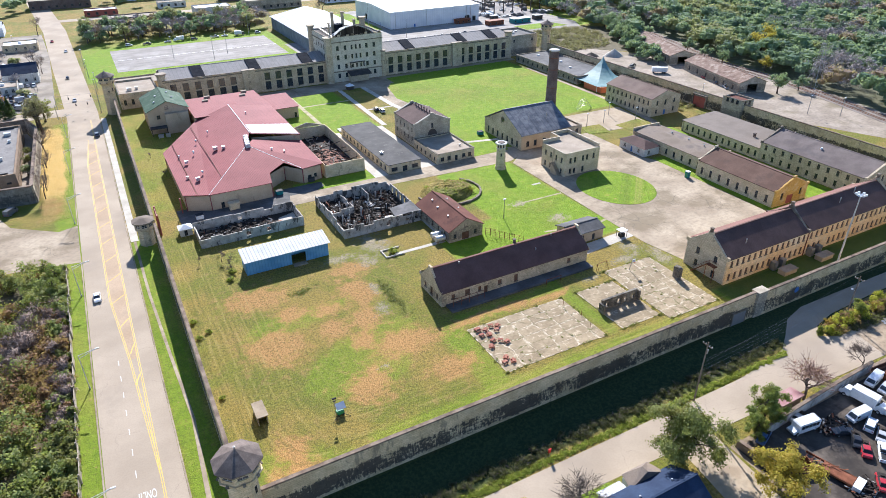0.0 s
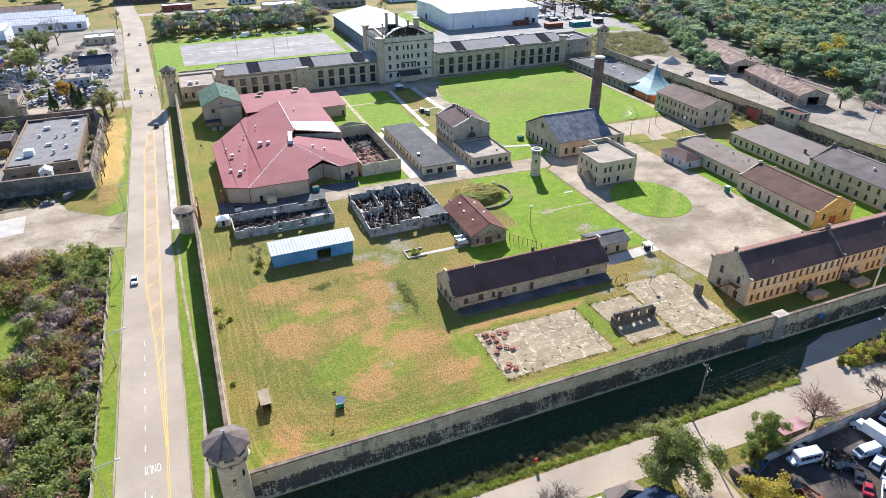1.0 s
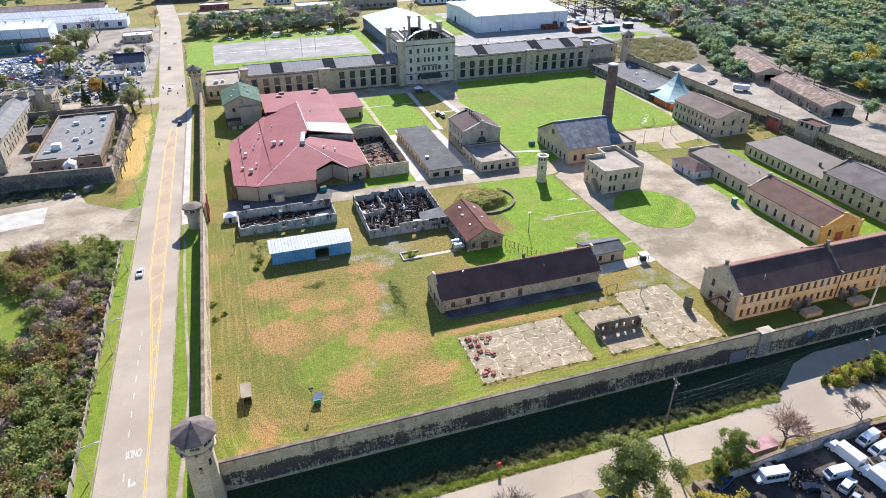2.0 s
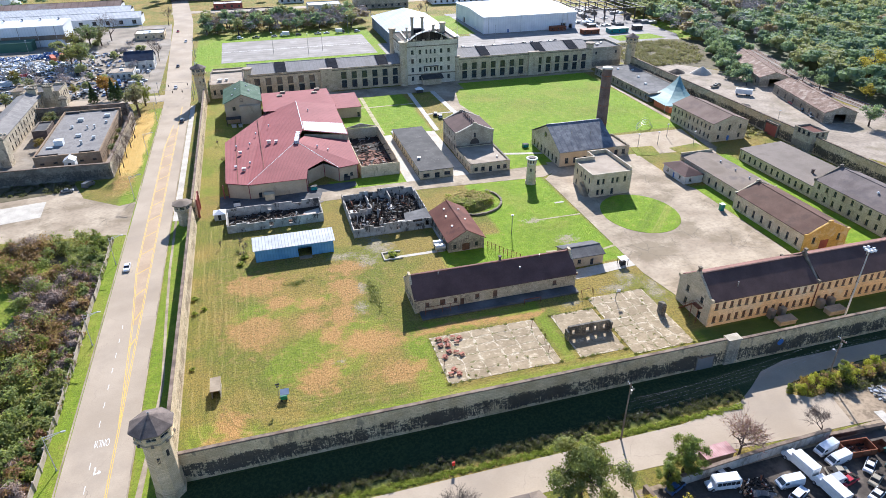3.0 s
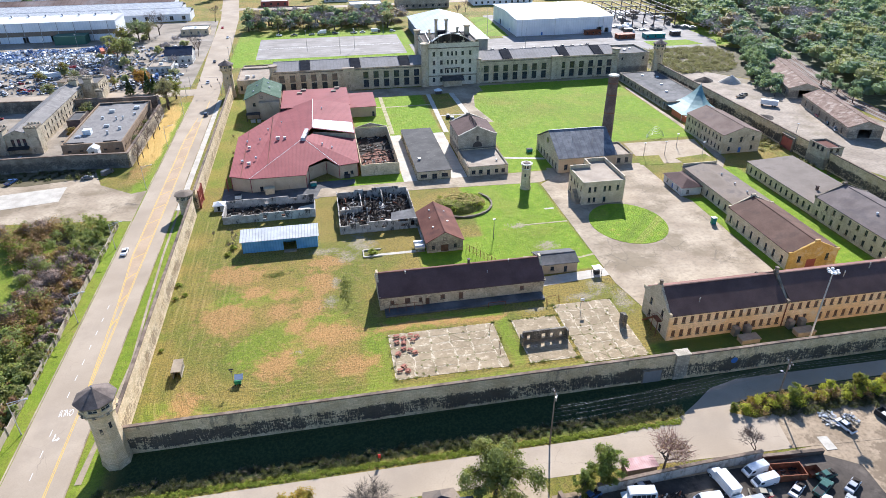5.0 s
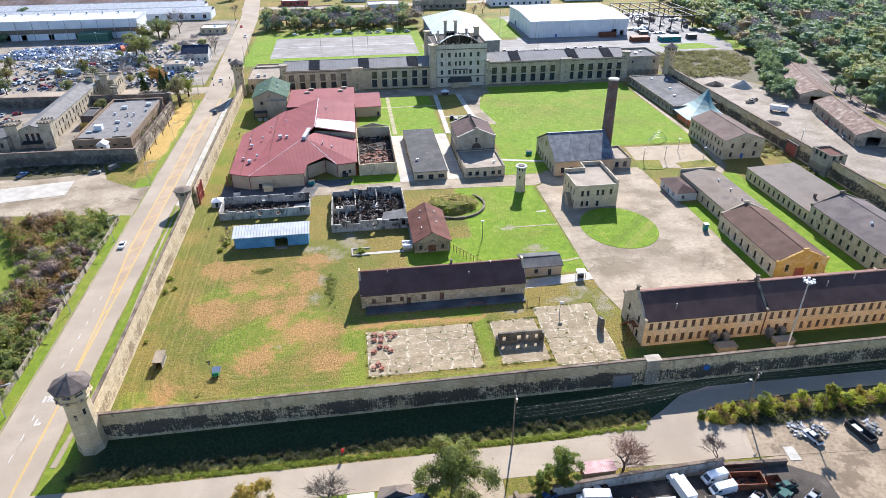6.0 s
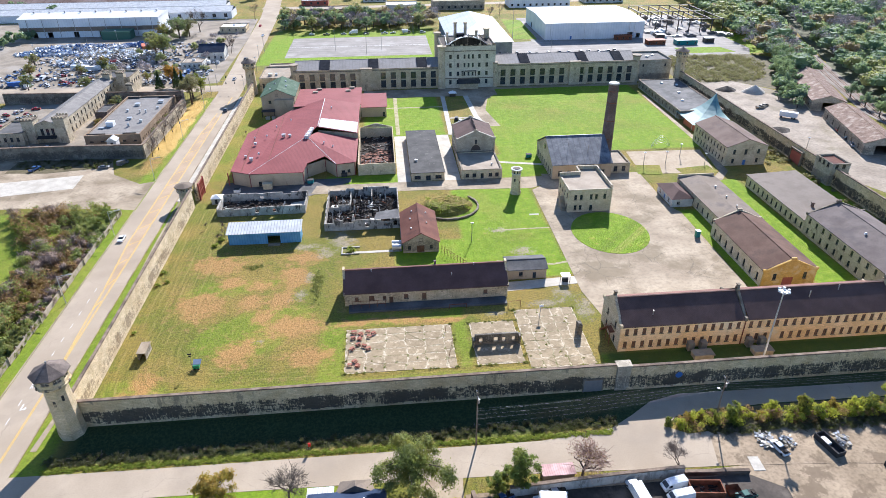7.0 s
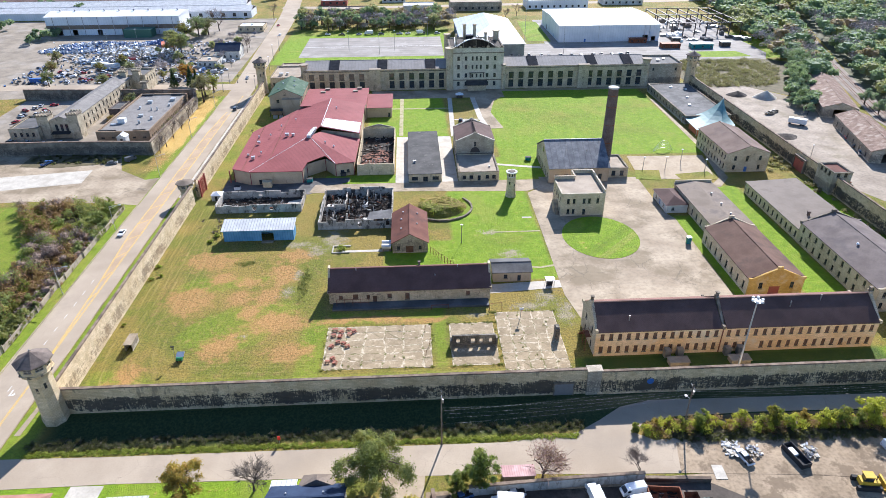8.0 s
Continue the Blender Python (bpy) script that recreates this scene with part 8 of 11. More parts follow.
q = [(53.8, -27.2, 3.0), (59.2, -27.2, 3.0), (59.2, -24.4, 2.6), (53.8, -24.4, 2.6)]
mb.solid(q + [(a, b, c + 0.2) for a, b, c in q], [(3, 2, 1, 0), (4, 5, 6, 7), (0, 1, 5, 4), (1, 2, 6, 5), (2, 3, 7, 6), (3, 0, 4, 7)])
part("side_roof", mb, SHEDROOF, ob)
mb = MB()
mb.box(54, -27, 0, 59, -24.8, 2.7)
part("side_room", mb, WHITEWALL, ob)
for x in (58, 65.5):
    roof_vent(ob, x, -30.4, 5.3, 0.2, 0.7, PALESTEEL)
ob = thing("red_roof_house", 3, -30, "small house with a reddish hipped roof", "house")
walls4(ob, -4, -34, 9, -26, 3.0, WHITEWALL, N=row(13, 3, 1.2, 1.0, 1.3, 1.5), E=row(7, 2, 1.2, 1.0, 1.3, 1.5), thick=0.3)
mb = MB()
q = [(-4.6, -34.6, 3.03), (9.6, -34.6, 3.03), (9.6, -25.4, 3.03), (-4.6, -25.4, 3.03), (-0.5, -30, 5.2), (5.5, -30, 5.2)]
mb.solid(q, [(0, 1, 5, 4), (1, 2, 5), (2, 3, 4, 5), (3, 0, 4), (3, 2, 1, 0)])
part("roof", mb, surface("faded_red_shingles", (0.26, 0.13, 0.10), (0.34, 0.18, 0.14), 0.3, 3.0), ob)
ob = thing("grey_shed", 25, -29, "low grey shed roof beside the drive", "shed")
walls4(ob, 21, -32, 29, -27, 2.4, WHITEWALL, thick=0.2)
mb = MB()
mb.box(20.7, -32.3, 2.403, 29.3, -26.7, 2.6)
part("roof", mb, SHEDROOF, ob)

LOTWALL = surface("poured_concrete_wall", (0.40, 0.38, 0.34), (0.54, 0.51, 0.46), 0.3, 2.0, ribs=(2, 3.0, 0.25), streak=((0.14, 0.12, 0.1), 0.6, 0.55))
battered_wall("wall_yard", [(95, -28.2), (118, -27.0), (132.6, -26.6)], 1, 2.6, LOTWALL, LOTWALL, "low poured concrete wall of the wrecking yard", 0.3, 0.3)
battered_wall("wall_yard", [(132.9, -26.6), (146.8, -27.6)], 1, 1.1, DIRT, DIRT, "dark sleeper wall of the wrecking yard", 0.3, 0.3)
battered_wall("wall_yard", [(87.4, -27.5), (88.6, -37)], 1, 1.6, WOOD, WOOD, "pale timber wall beside the drive", 0.4, 0.35)
ob = thing("red_shed", 105.9, -24.4, "small timber shed with a faded red corrugated roof", "shed")
walls4(ob, 102.6, -25.8, 109.2, -23.2, 2.2, WOOD, thick=0.15)
mb = MB()
q = [(102.3, -26.1, 2.5), (109.5, -26.1, 2.5), (109.5, -22.8, 2.25), (102.3, -22.8, 2.25)]
mb.solid(q + [(a, b, c + 0.1) for a, b, c in q], [(3, 2, 1, 0), (4, 5, 6, 7), (0, 1, 5, 4), (1, 2, 6, 5), (2, 3, 7, 6), (3, 0, 4, 7)])
part("roof", mb, surface("faded_red_tin", (0.36, 0.18, 0.165), (0.50, 0.31, 0.29), 0.5, 2.0, rough=0.5, ribs=(0, 0.5, 0.4)), ob)

# timber and concrete fence beside the street
FENCE = surface("weathered_fence_boards", (0.40, 0.33, 0.25), (0.56, 0.47, 0.36), 0.5, 3.0, rand=0.25, streak=((0.1, 0.08, 0.06), 0.5, 0.55))
fn = tagged(thing("roadside_fence", -28.2, 40, "long weathered board fence with posts beside the street", "fence"), kind="structure")
pan, pst = MB(), MB()
pan.box(-0.06, 0.14, 0.1, 0.06, 4.46, 2.0)
pst.box(-0.14, -0.14, 0, 0.14, 0.14, 2.5)
pan_me, pst_me = pan.mesh("panel", FENCE), pst.mesh("post", FENCE)
for i in range(38):
    y = -62 + i * 4.6
    x = -28.0 - 0.012 * (y - 40) * 0 + 0.15 * math.sin(i * 1.7)
    part_mesh("panel", pan_me, fn, Matrix.Translation((x + 28.2, y - 40, 0)))
    part_mesh("post", pst_me, fn, Matrix.Translation((x + 28.2, y - 40, 0)))

# ---- posts, lamps and wires ----


def street_lamp(x, y, h=9.5, arm=3.6):
    ob = thing("street_lamp", x, y, "slender grey street lamp with a long bracket arm", "street lamp", "street lamps")
    mb = MB()
    mb.tube(x, y, 0, h, 0.12, 0.08, 8), mb.tube(x, y, 0, 0.5, 0.2, 0.18, 8)
    part("pole", mb, PALESTEEL, ob)
    mb = MB()
    mb.beam((x, y, h - 0.9), (x + arm, y, h + 0.5), 0.1), mb.beam((x, y, h - 0.1), (x + arm, y, h + 0.55), 0.1)
    part("arm", mb, PALESTEEL, ob)
    mb = MB()
    mb.box(x + arm - 0.1, y - 0.16, h + 0.4, x + arm + 0.75, y + 0.16, h + 0.62)
    part("lamp_head", mb, PALESTEEL, ob)
    return ob


lamp0 = street_lamp(-25.1, 53.6)
for y in (11.2, 95.8, 145, 193, 240):
    copy_thing(lamp0, Matrix.Translation((-25.1, y, 0)))


def utility_pole(x, y, h, lamp=False):
    ob = thing("utility_pole", x, y, "weathered wooden utility pole with crossarm and insulators", "utility pole", "utility poles")
    mb = MB()
    mb.tube(x, y, 0, h, 0.2, 0.13, 8)
    part("pole", mb, WOOD, ob)
    mb = MB()
    mb.box(x - 0.07, y - 1.2, h - 1.0, x + 0.07, y + 1.2, h - 0.8)
    part("crossarm", mb, WOOD, ob)
    for dy in (-1.1, -0.5, 0.5, 1.1):
        mb = MB()
        mb.tube(x, y + dy, h - 0.8, h - 0.5, 0.07, 0.05, 6)
        part("insulator", mb, WHITEPAINT, ob)
    mb = MB()
    mb.tube(x + 0.3, y, h - 3.0, h - 2.0, 0.24, 0.24, 8)
    part("transformer", mb, STEEL, ob)
    if lamp:
        mb = MB()
        mb.beam((x, y, h - 4.4), (x - 0.9, y + 0.3, h - 3.6), 0.07), mb.box(x - 1.3, y + 0.1, h - 3.7, x - 0.8, y + 0.5, h - 3.5)
        part("lamp_bracket", mb, PALESTEEL, ob)
    return ob


POLES = [(90, -14.2, 16.0), (147.2, -11.4, 12.8), (205, -11.6, 12.8)]
for x, y, h in POLES:
    utility_pole(x, y, h, x > 100)
sag = lambda t: 4 * t * (1 - t)
for dy, dz, low in ((-1.1, -0.5, -4.6), (1.1, -0.5, -5.4), (0.1, -2.2, -6.4), (0.1, -3.0, -7.6), (0.1, -3.8, -9.4)):
    cu = bpy.data.curves.new("wire", "CURVE")
    cu.dimensions, cu.bevel_depth = "3D", 0.008
    for (xa, ya, ha), (xb, yb, hb) in zip(POLES[:-1], POLES[1:]):
        sp = cu.splines.new("POLY")
        sp.points.add(16)
        for i in range(17):
            t = i / 16
            sp.points[i].co = (xa + (xb - xa) * t, ya + dy * (t if xa < 100 else 1) + (yb - ya) * t, ha + (low if xa < 100 else dz) * (1 - t) + dz * t + (hb - ha) * t - 0.9 * sag(t), 1)
    cu.materials.append(STEEL)
    tagged(new("power_line", cu), "thin grey power line between the poles", "wire", "power lines")
mast = thing("floodlight_mast", 166.8, 4.4, "tall grey floodlight mast with a cluster of lamps", "floodlight")
mb = MB()
mb.tube(166.8, 4.4, 0, 24, 0.28, 0.15, 10)
part("pole", mb, PALESTEEL, mast)
mb = MB()
mb.tube(166.8, 4.4, 23.85, 23.98, 1.15, 1.15, 12)
part("ring", mb, PALESTEEL, mast)
for i in range(6):
    a = i * math.pi / 3
    mb = MB()
    mb.box(166.8 + 1.2 * math.cos(a) - 0.26, 4.4 + 1.2 * math.sin(a) - 0.26, 24.00, 166.8 + 1.2 * math.cos(a) + 0.26, 4.4 + 1.2 * math.sin(a) + 0.26, 24.50)
    part("lamp", mb, WHITEPAINT, mast)
for x, y, h in ((40, 372, 14), (63, 360, 14), (74, 372, 14), (100, 420, 14), (197, 352, 14), (168, 352, 31), (-50, 439, 12), (-89, 500, 12), (262, 140, 9), (290, 100, 9), (300, 90, 9), (-120, 340, 22), (-104, 350, 22), (-150, 330, 18), (101.6, 78.6, 7), (-8.2, 315, 10), (-9, 300, 10), (-11, 345, 11), (-12, 375, 11), (-36, 300, 10), (-37, 330, 10), (196, 138, 6), (206, 146, 6), (186, 138, 6), (212, 134, 6)):
    ob = thing("lamp_post", x, y, "slim grey lamp post", "lamp post", "lamp posts")
    mb = MB()
    mb.tube(x, y, 0, h, 0.16, 0.09, 6)
    part("pole", mb, STEEL, ob)
    mb = MB()
    mb.box(x - 0.5, y - 0.2, h, x + 0.5, y + 0.2, h + 0.3)
    part("lamp", mb, WHITEPAINT, ob)
for x, y, z in ((-19, 272, 6), (-14, 272, 6), (-22, 286, 6), (-12, 286, 6)):
    ob = thing("traffic_light", x, y, "black traffic light over the street junction", "traffic light", "traffic lights")
    mb = MB()
    mb.box(x - 0.25, y - 0.2, z - 1.0, x + 0.25, y + 0.2, z)
    part("housing", mb, BLACK, ob)
    mb = MB()
    mb.tube(x, y, z, z + 0.8, 0.04, 0.04, 5)
    part("hanger", mb, BLACK, ob)
mb = MB()
mb.beam((-28, 270.5, 7.0), (-9, 272.5, 6.8), 0.06), mb.beam((-28, 287, 7.0), (-9, 285, 6.8), 0.06)
for x, y in ((-28, 270.5), (-9, 272.5), (-28, 287), (-9, 285)):
    mb.tube(x, y, 0, 7.6, 0.14, 0.1, 6)
single("signal_wire", mb, STEEL, "poles and span wires of the traffic lights", "wire")

# ---- vehicles ----
CARPAINT = {k: plain("car_paint_" + k, c, 0.3, 0.0, 0.6, 0.3) for k, c in (("white", (0.74, 0.75, 0.76)), ("silver", (0.42, 0.43, 0.45)), ("grey", (0.13, 0.135, 0.14)), ("black", (0.03, 0.03, 0.033)), ("red", (0.42, 0.03, 0.04)), ("blue", (0.06, 0.13, 0.30)), ("green", (0.05, 0.12, 0.09)), ("purple", (0.16, 0.08, 0.28)), ("tan", (0.36, 0.31, 0.22)))}
LAMP = plain("lamp_glass", (0.6, 0.6, 0.58), 0.2)
TAIL = plain("tail_lamp_red", (0.35, 0.02, 0.02), 0.3)


def loft(prof, half, taper, mb=None):
    """A body from a side profile (x, z), narrower towards its top."""
    mb = mb or MB()
    n = len(prof)
    zs = [z for _, z in prof]
    lo, hi = min(zs), max(zs)
    w = lambda z: half - taper * (z - lo) / (hi - lo)
    p = [(x, -w(z), z) for x, z in prof] + [(x, w(z), z) for x, z in prof]
    mb.solid(p, [tuple(range(n)), tuple(range(2 * n - 1, n - 1, -1))] + [((i + 1) % n, i, n + i, n + (i + 1) % n) for i in range(n)])
    return mb


PROTO = {}


def local_part(name, mb, mats, parent, m=None):
    ob = new(name, mb.mesh(name, mats))
    ob.parent = parent
    if m is not None:
        ob.matrix_basis = m
    return ob


def wheels(root, xs, half, r, rims=True):
    key = ("wheel", round(r, 2))
    if key not in PROTO:
        t, rim = MB(), MB()
        t.tube(0, 0, -0.11, 0.11, r, r, 14)
        rim.tube(0, 0, -0.13, 0.13, r * 0.58, r * 0.55, 10)
        for q in (t, rim):
            q.v = [(x, z, y) for x, y, z in q.v]
        PROTO[key] = (t.mesh("tyre", BLACK), rim.mesh("rim", PALESTEEL))
    for x in xs:
        for s in (-1, 1):
            w = part_mesh("wheel", PROTO[key][0], root, Matrix.Translation((x, s * half, r)))
            if rims:
                part_mesh("rim", PROTO[key][1], w, Matrix.Identity(4))


def vehicle(kind, color):
    """One vehicle at the origin, pointing along +x, with its parts."""
    paint = CARPAINT[color]
    root = new({"sedan": "car", "suv": "car", "pickup": "pickup_truck", "van": "van", "box": "box_truck", "bus": "shuttle_bus", "wreck": "car_wreck"}[kind])
    if kind in ("sedan", "wreck"):
        local_part("body", loft([(-2.25, 0.3), (2.2, 0.3), (2.3, 0.62), (1.95, 0.82), (0.95, 0.92), (-1.45, 0.95), (-2.2, 0.9), (-2.32, 0.6)], 0.9, 0.06), paint, root)
        local_part("glasshouse", loft([(-1.55, 0.93), (1.05, 0.91), (0.35, 1.36), (-1.0, 1.38)], 0.8, 0.16), BLACK if kind == "wreck" else GLASS, root)
        local_part("roof", loft([(-1.02, 1.37), (0.36, 1.355), (0.2, 1.43), (-0.9, 1.44)], 0.66, 0.05), paint, root)
        if kind == "wreck":
            mb = MB()
            mb.box(1.0, -0.7, 0.85, 2.1, 0.7, 1.0), mb.box(1.2, -0.4, 1.0, 1.8, 0.3, 1.2)
            local_part("open_engine", mb, CHAR, root)
        xs, half, r, zl = (-1.35, 1.4), 0.82, 0.32, 0.65
    elif kind == "suv":
        local_part("body", loft([(-2.3, 0.35), (2.25, 0.35), (2.35, 0.75), (2.1, 1.0), (1.1, 1.08), (-2.2, 1.1), (-2.36, 0.8)], 0.95, 0.05), paint, root)
        local_part("glasshouse", loft([(-2.2, 1.09), (1.15, 1.07), (0.5, 1.66), (-1.95, 1.68)], 0.88, 0.14), GLASS, root)
        local_part("roof", loft([(-1.98, 1.67), (0.52, 1.65), (0.4, 1.74), (-1.9, 1.76)], 0.75, 0.05), paint, root)
        xs, half, r, zl = (-1.4, 1.45), 0.86, 0.37, 0.8
    elif kind == "pickup":
        local_part("body", loft([(-2.8, 0.45), (2.7, 0.45), (2.8, 0.85), (2.6, 1.08), (1.5, 1.15), (-2.8, 1.12)], 0.97, 0.04), paint, root)
        local_part("cab_glass", loft([(-0.7, 1.13), (1.5, 1.13), (0.8, 1.72), (-0.5, 1.74)], 0.88, 0.14), GLASS, root)
        local_part("cab_roof", loft([(-0.52, 1.73), (0.82, 1.71), (0.7, 1.8), (-0.4, 1.82)], 0.76, 0.05), paint, root)
        mb = MB()
        mb.box(-2.65, -0.78, 1.05, -0.85, 0.78, 1.16)
        local_part("load_bed", mb, BLACK, root)
        xs, half, r, zl = (-1.75, 1.75), 0.88, 0.39, 0.85
    elif kind == "van":
        local_part("body", loft([(-2.7, 0.4), (2.6, 0.4), (2.72, 1.0), (2.35, 1.3), (1.75, 1.95), (1.3, 2.2), (-2.6, 2.25), (-2.72, 1.2)], 1.0, 0.14), paint, root)
        local_part("windscreen", loft([(2.38, 1.3), (2.42, 1.32), (1.82, 1.96), (1.76, 1.96)], 0.84, 0.1), GLASS, root)
        for s in (-1, 1):
            mb = MB()
            mb.box(1.0, s * 0.93 - 0.04, 1.3, 1.8, s * 0.93 + 0.04, 1.8)
            local_part("side_window", mb, GLASS, root)
        xs, half, r, zl = (-1.7, 1.7), 0.9, 0.37, 0.9
    elif kind == "box":
        local_part("cab", loft([(1.6, 0.5), (3.7, 0.5), (3.8, 1.1), (3.4, 1.35), (2.9, 2.1), (1.6, 2.15)], 1.0, 0.1), paint, root)
        local_part("windscreen", loft([(3.43, 1.36), (3.47, 1.38), (2.98, 2.08), (2.92, 2.08)], 0.86, 0.08), GLASS, root)
        mb = MB()
        mb.box(-3.6, -1.15, 0.9, 1.5, 1.15, 3.2)
        local_part("cargo_box", mb, WHITEPAINT, root)
        mb = MB()
        mb.box(-3.6, -0.5, 0.55, 1.7, 0.5, 0.88)
        local_part("chassis", mb, BLACK, root)
        xs, half, r, zl = (-2.2, 2.6), 0.95, 0.45, 0.9
    else:
        local_part("body", loft([(-3.0, 0.5), (2.4, 0.5), (2.5, 2.5), (2.2, 2.75), (-2.9, 2.75), (-3.1, 2.4)], 1.12, 0.1), paint, root)
        local_part("bonnet", loft([(2.4, 0.5), (3.6, 0.5), (3.7, 1.1), (2.45, 1.5)], 0.95, 0.1), paint, root)
        for i in range(5):
            for s in (-1, 1):
                mb = MB()
                mb.box(-2.6 + i * 0.95, s * 1.06 - 0.06, 1.5, -1.8 + i * 0.95, s * 1.06 + 0.06, 2.3)
                local_part("side_window", mb, GLASS, root)
        xs, half, r, zl = (-2.0, 2.6), 1.0, 0.42, 0.85
    wheels(root, xs, half, r, kind != "wreck")
    front = max(v.co.x for v in root.children[0].data.vertices) if kind != "bus" else 3.68
    back = -3.62 if kind == "box" else min(v.co.x for v in root.children[0].data.vertices)
    for s in (-1, 1) if kind != "wreck" else ():
        mb = MB()
        mb.box(front - 0.12, s * half * 0.75 - 0.16, zl - 0.08, front + 0.015, s * half * 0.75 + 0.16, zl + 0.08)
        local_part("headlight", mb, LAMP, root)
        mb = MB()
        mb.box(back - 0.015, s * half * 0.8 - 0.12, zl - 0.08, back + 0.1, s * half * 0.8 + 0.12, zl + 0.12)
        local_part("tail_light", mb, TAIL, root)
    return root


CARS = {}
KINDLABEL = {"sedan": "saloon car", "suv": "estate car", "pickup": "pickup truck", "van": "delivery van", "box": "box truck", "bus": "shuttle bus", "wreck": "stripped car wreck"}


def park(kind, color, x, y, deg, where, z=0.05, group="parked vehicles"):
    m = pose(x, y, z, 0, 0, deg)
    key = (kind, color)
    if key in CARS:
        ob = copy_thing(CARS[key], m)
    else:
        ob = CARS[key] = vehicle(kind, color)
        ob.matrix_basis = m
    return tagged(ob, color + " " + KINDLABEL[kind] + " " + where, "bus" if kind == "bus" else "truck" if kind in ("box", "pickup") else "van" if kind == "van" else "car", group)


park("sedan", "white", -21.3, 92, -90, "driving along the hatched street", 0.06, "cars on the street")
park("suv", "grey", -13.0, 236, 90, "driving in the shadow of the tower", 0.06, "cars on the street")
for x, y, c in ((-20, 300, "silver"), (-22, 352, "black"), (-21, 430, "white"), (-29, 470, "red")):
    park("sedan", c, x, y, -92, "driving along the far street", 0.06, "cars on the street")
LOT = [("bus", "white", 103.0, -31.0, 172), ("wreck", "silver", 104.6, -28.7, 10), ("wreck", "blue", 93.6, -28.8, 20), ("box", "white", 121.0, -31.2, 97), ("box", "white", 121.8, -38.2, 95), ("van", "white", 129.4, -29.4, 190), ("van", "white", 129.6, -32.4, 186), ("van", "white", 115.8, -34.4, 176),
       ("sedan", "black", 108.9, -35.6, -25), ("suv", "white", 115.6, -37.2, 20), ("wreck", "black", 109.2, -38.2, 40), ("wreck", "silver", 114.9, -39.9, 25), ("wreck", "red", 108.4, -40.6, 40), ("pickup", "white", 110.6, -42.9, 35), ("wreck", "grey", 114.0, -42.8, 30), ("van", "silver", 124.6, -36.8, 4),
       ("wreck", "red", 127.6, -37.2, 12), ("wreck", "tan", 127.2, -34.7, 165), ("wreck", "white", 134.8, -35.4, 32), ("wreck", "tan", 133.1, -38.5, 25), ("pickup", "green", 140.2, -36.0, 28), ("wreck", "green", 143.2, -33.2, 10), ("suv", "white", 138.1, -39.2, 40), ("wreck", "purple", 123.4, -40.8, 10), ("wreck", "silver", 146.6, -36.6, 30), ("wreck", "white", 130.4, -41.4, 20), ("sedan", "silver", 142.8, -40.0, 35), ("wreck", "black", 118.0, -44.2, 30), ("wreck", "grey", 137.0, -43.0, 30), ("wreck", "red", 103.2, -47.0, 40)]
for k, c, x, y, a in LOT:
    park(k, c, x, y, a, "dumped on dirt in the wrecking yard", 0.06, "wrecking yard vehicles")
for k, c, x, y, a in (("wreck", "white", 156.9, -22.0, -76), ("van", "white", 192, -20.5, 5)):
    park(k, c, x, y, a, "parked on the gravel beside the bushes", 0.06)
for k, c, x, y, a in (("suv", "black", 296, 158, -15), ("pickup", "silver", 292.5, 150.5, 60), ("sedan", "red", 298.5, 171, 70), ("suv", "red", 300, 174, 75), ("pickup", "tan", 279, 209, 15), ("wreck", "tan", 283, 212, 10)):
    park(k, c, x, y, a, "parked in the gravel yard outside the wall", 0.05)
for k, c, x, y, a in (("suv", "black", 111.0, 208, 80), ("sedan", "red", 94, 188.4, 8), ("suv", "silver", 112.5, 204, 85)):
    park(k, c, x, y, a, "parked on the pale path", 0.07)
for k, c, x, y, a in (("pickup", "blue", -80.5, 161, 70), ("van", "grey", -44, 163.5, 60), ("sedan", "grey", -51, 160, 10), ("sedan", "silver", -86, 188, 0)):
    park(k, c, x, y, a, "parked in the shade of the old wall", 0.06)
for i in range(7):
    park(("suv", "van", "sedan")[i % 3], ("white", "white", "silver")[i % 3], -57 + i * 3.0, 344 + (i % 2) * 0.6, 90, "parked beside the house", 0.05)
rnd = random.Random(21)
for i in range(96):
    x, y = rnd.uniform(-150, -52), rnd.uniform(294, 362)
    if x > -62 and y > 325 or (x > -68 and y < 306):
        continue
    park(rnd.choice(("wreck", "wreck", "wreck", "van", "wreck")), rnd.choice(("white", "silver", "grey", "black", "blue", "white", "red")), x, y, rnd.uniform(0, 360), "dumped in the far scrapyard", 0.05, "scrapyard vehicles")
for i in range(22):
    park(("suv", "van", "sedan", "pickup")[i % 4], ("white", "silver", "black", "blue", "white", "grey")[i % 6], -40 - (i % 6) * 4.6 + rnd.uniform(-1, 1), 298 + (i // 6) * 8 + rnd.uniform(-1, 1), rnd.choice((80, 95, 170, 10)), "parked in the yard beside the junction", 0.05)
for i in range(14):
    park(("suv", "pickup", "sedan")[i % 3], ("white", "black", "silver", "grey")[i % 4], 150 + i * 7.3 + rnd.uniform(-2, 2), 346 + rnd.uniform(-1, 2), 90 + rnd.uniform(-5, 5), "parked behind the cell block", 0.05)
for i in range(9):
    park(("suv", "pickup", "sedan", "box")[i % 4], ("white", "black", "silver")[i % 3], 20 + i * 11 + rnd.uniform(-3, 3), 428 + rnd.uniform(-1, 1), rnd.choice((0, 180)), "parked beyond the car park", 0.05)
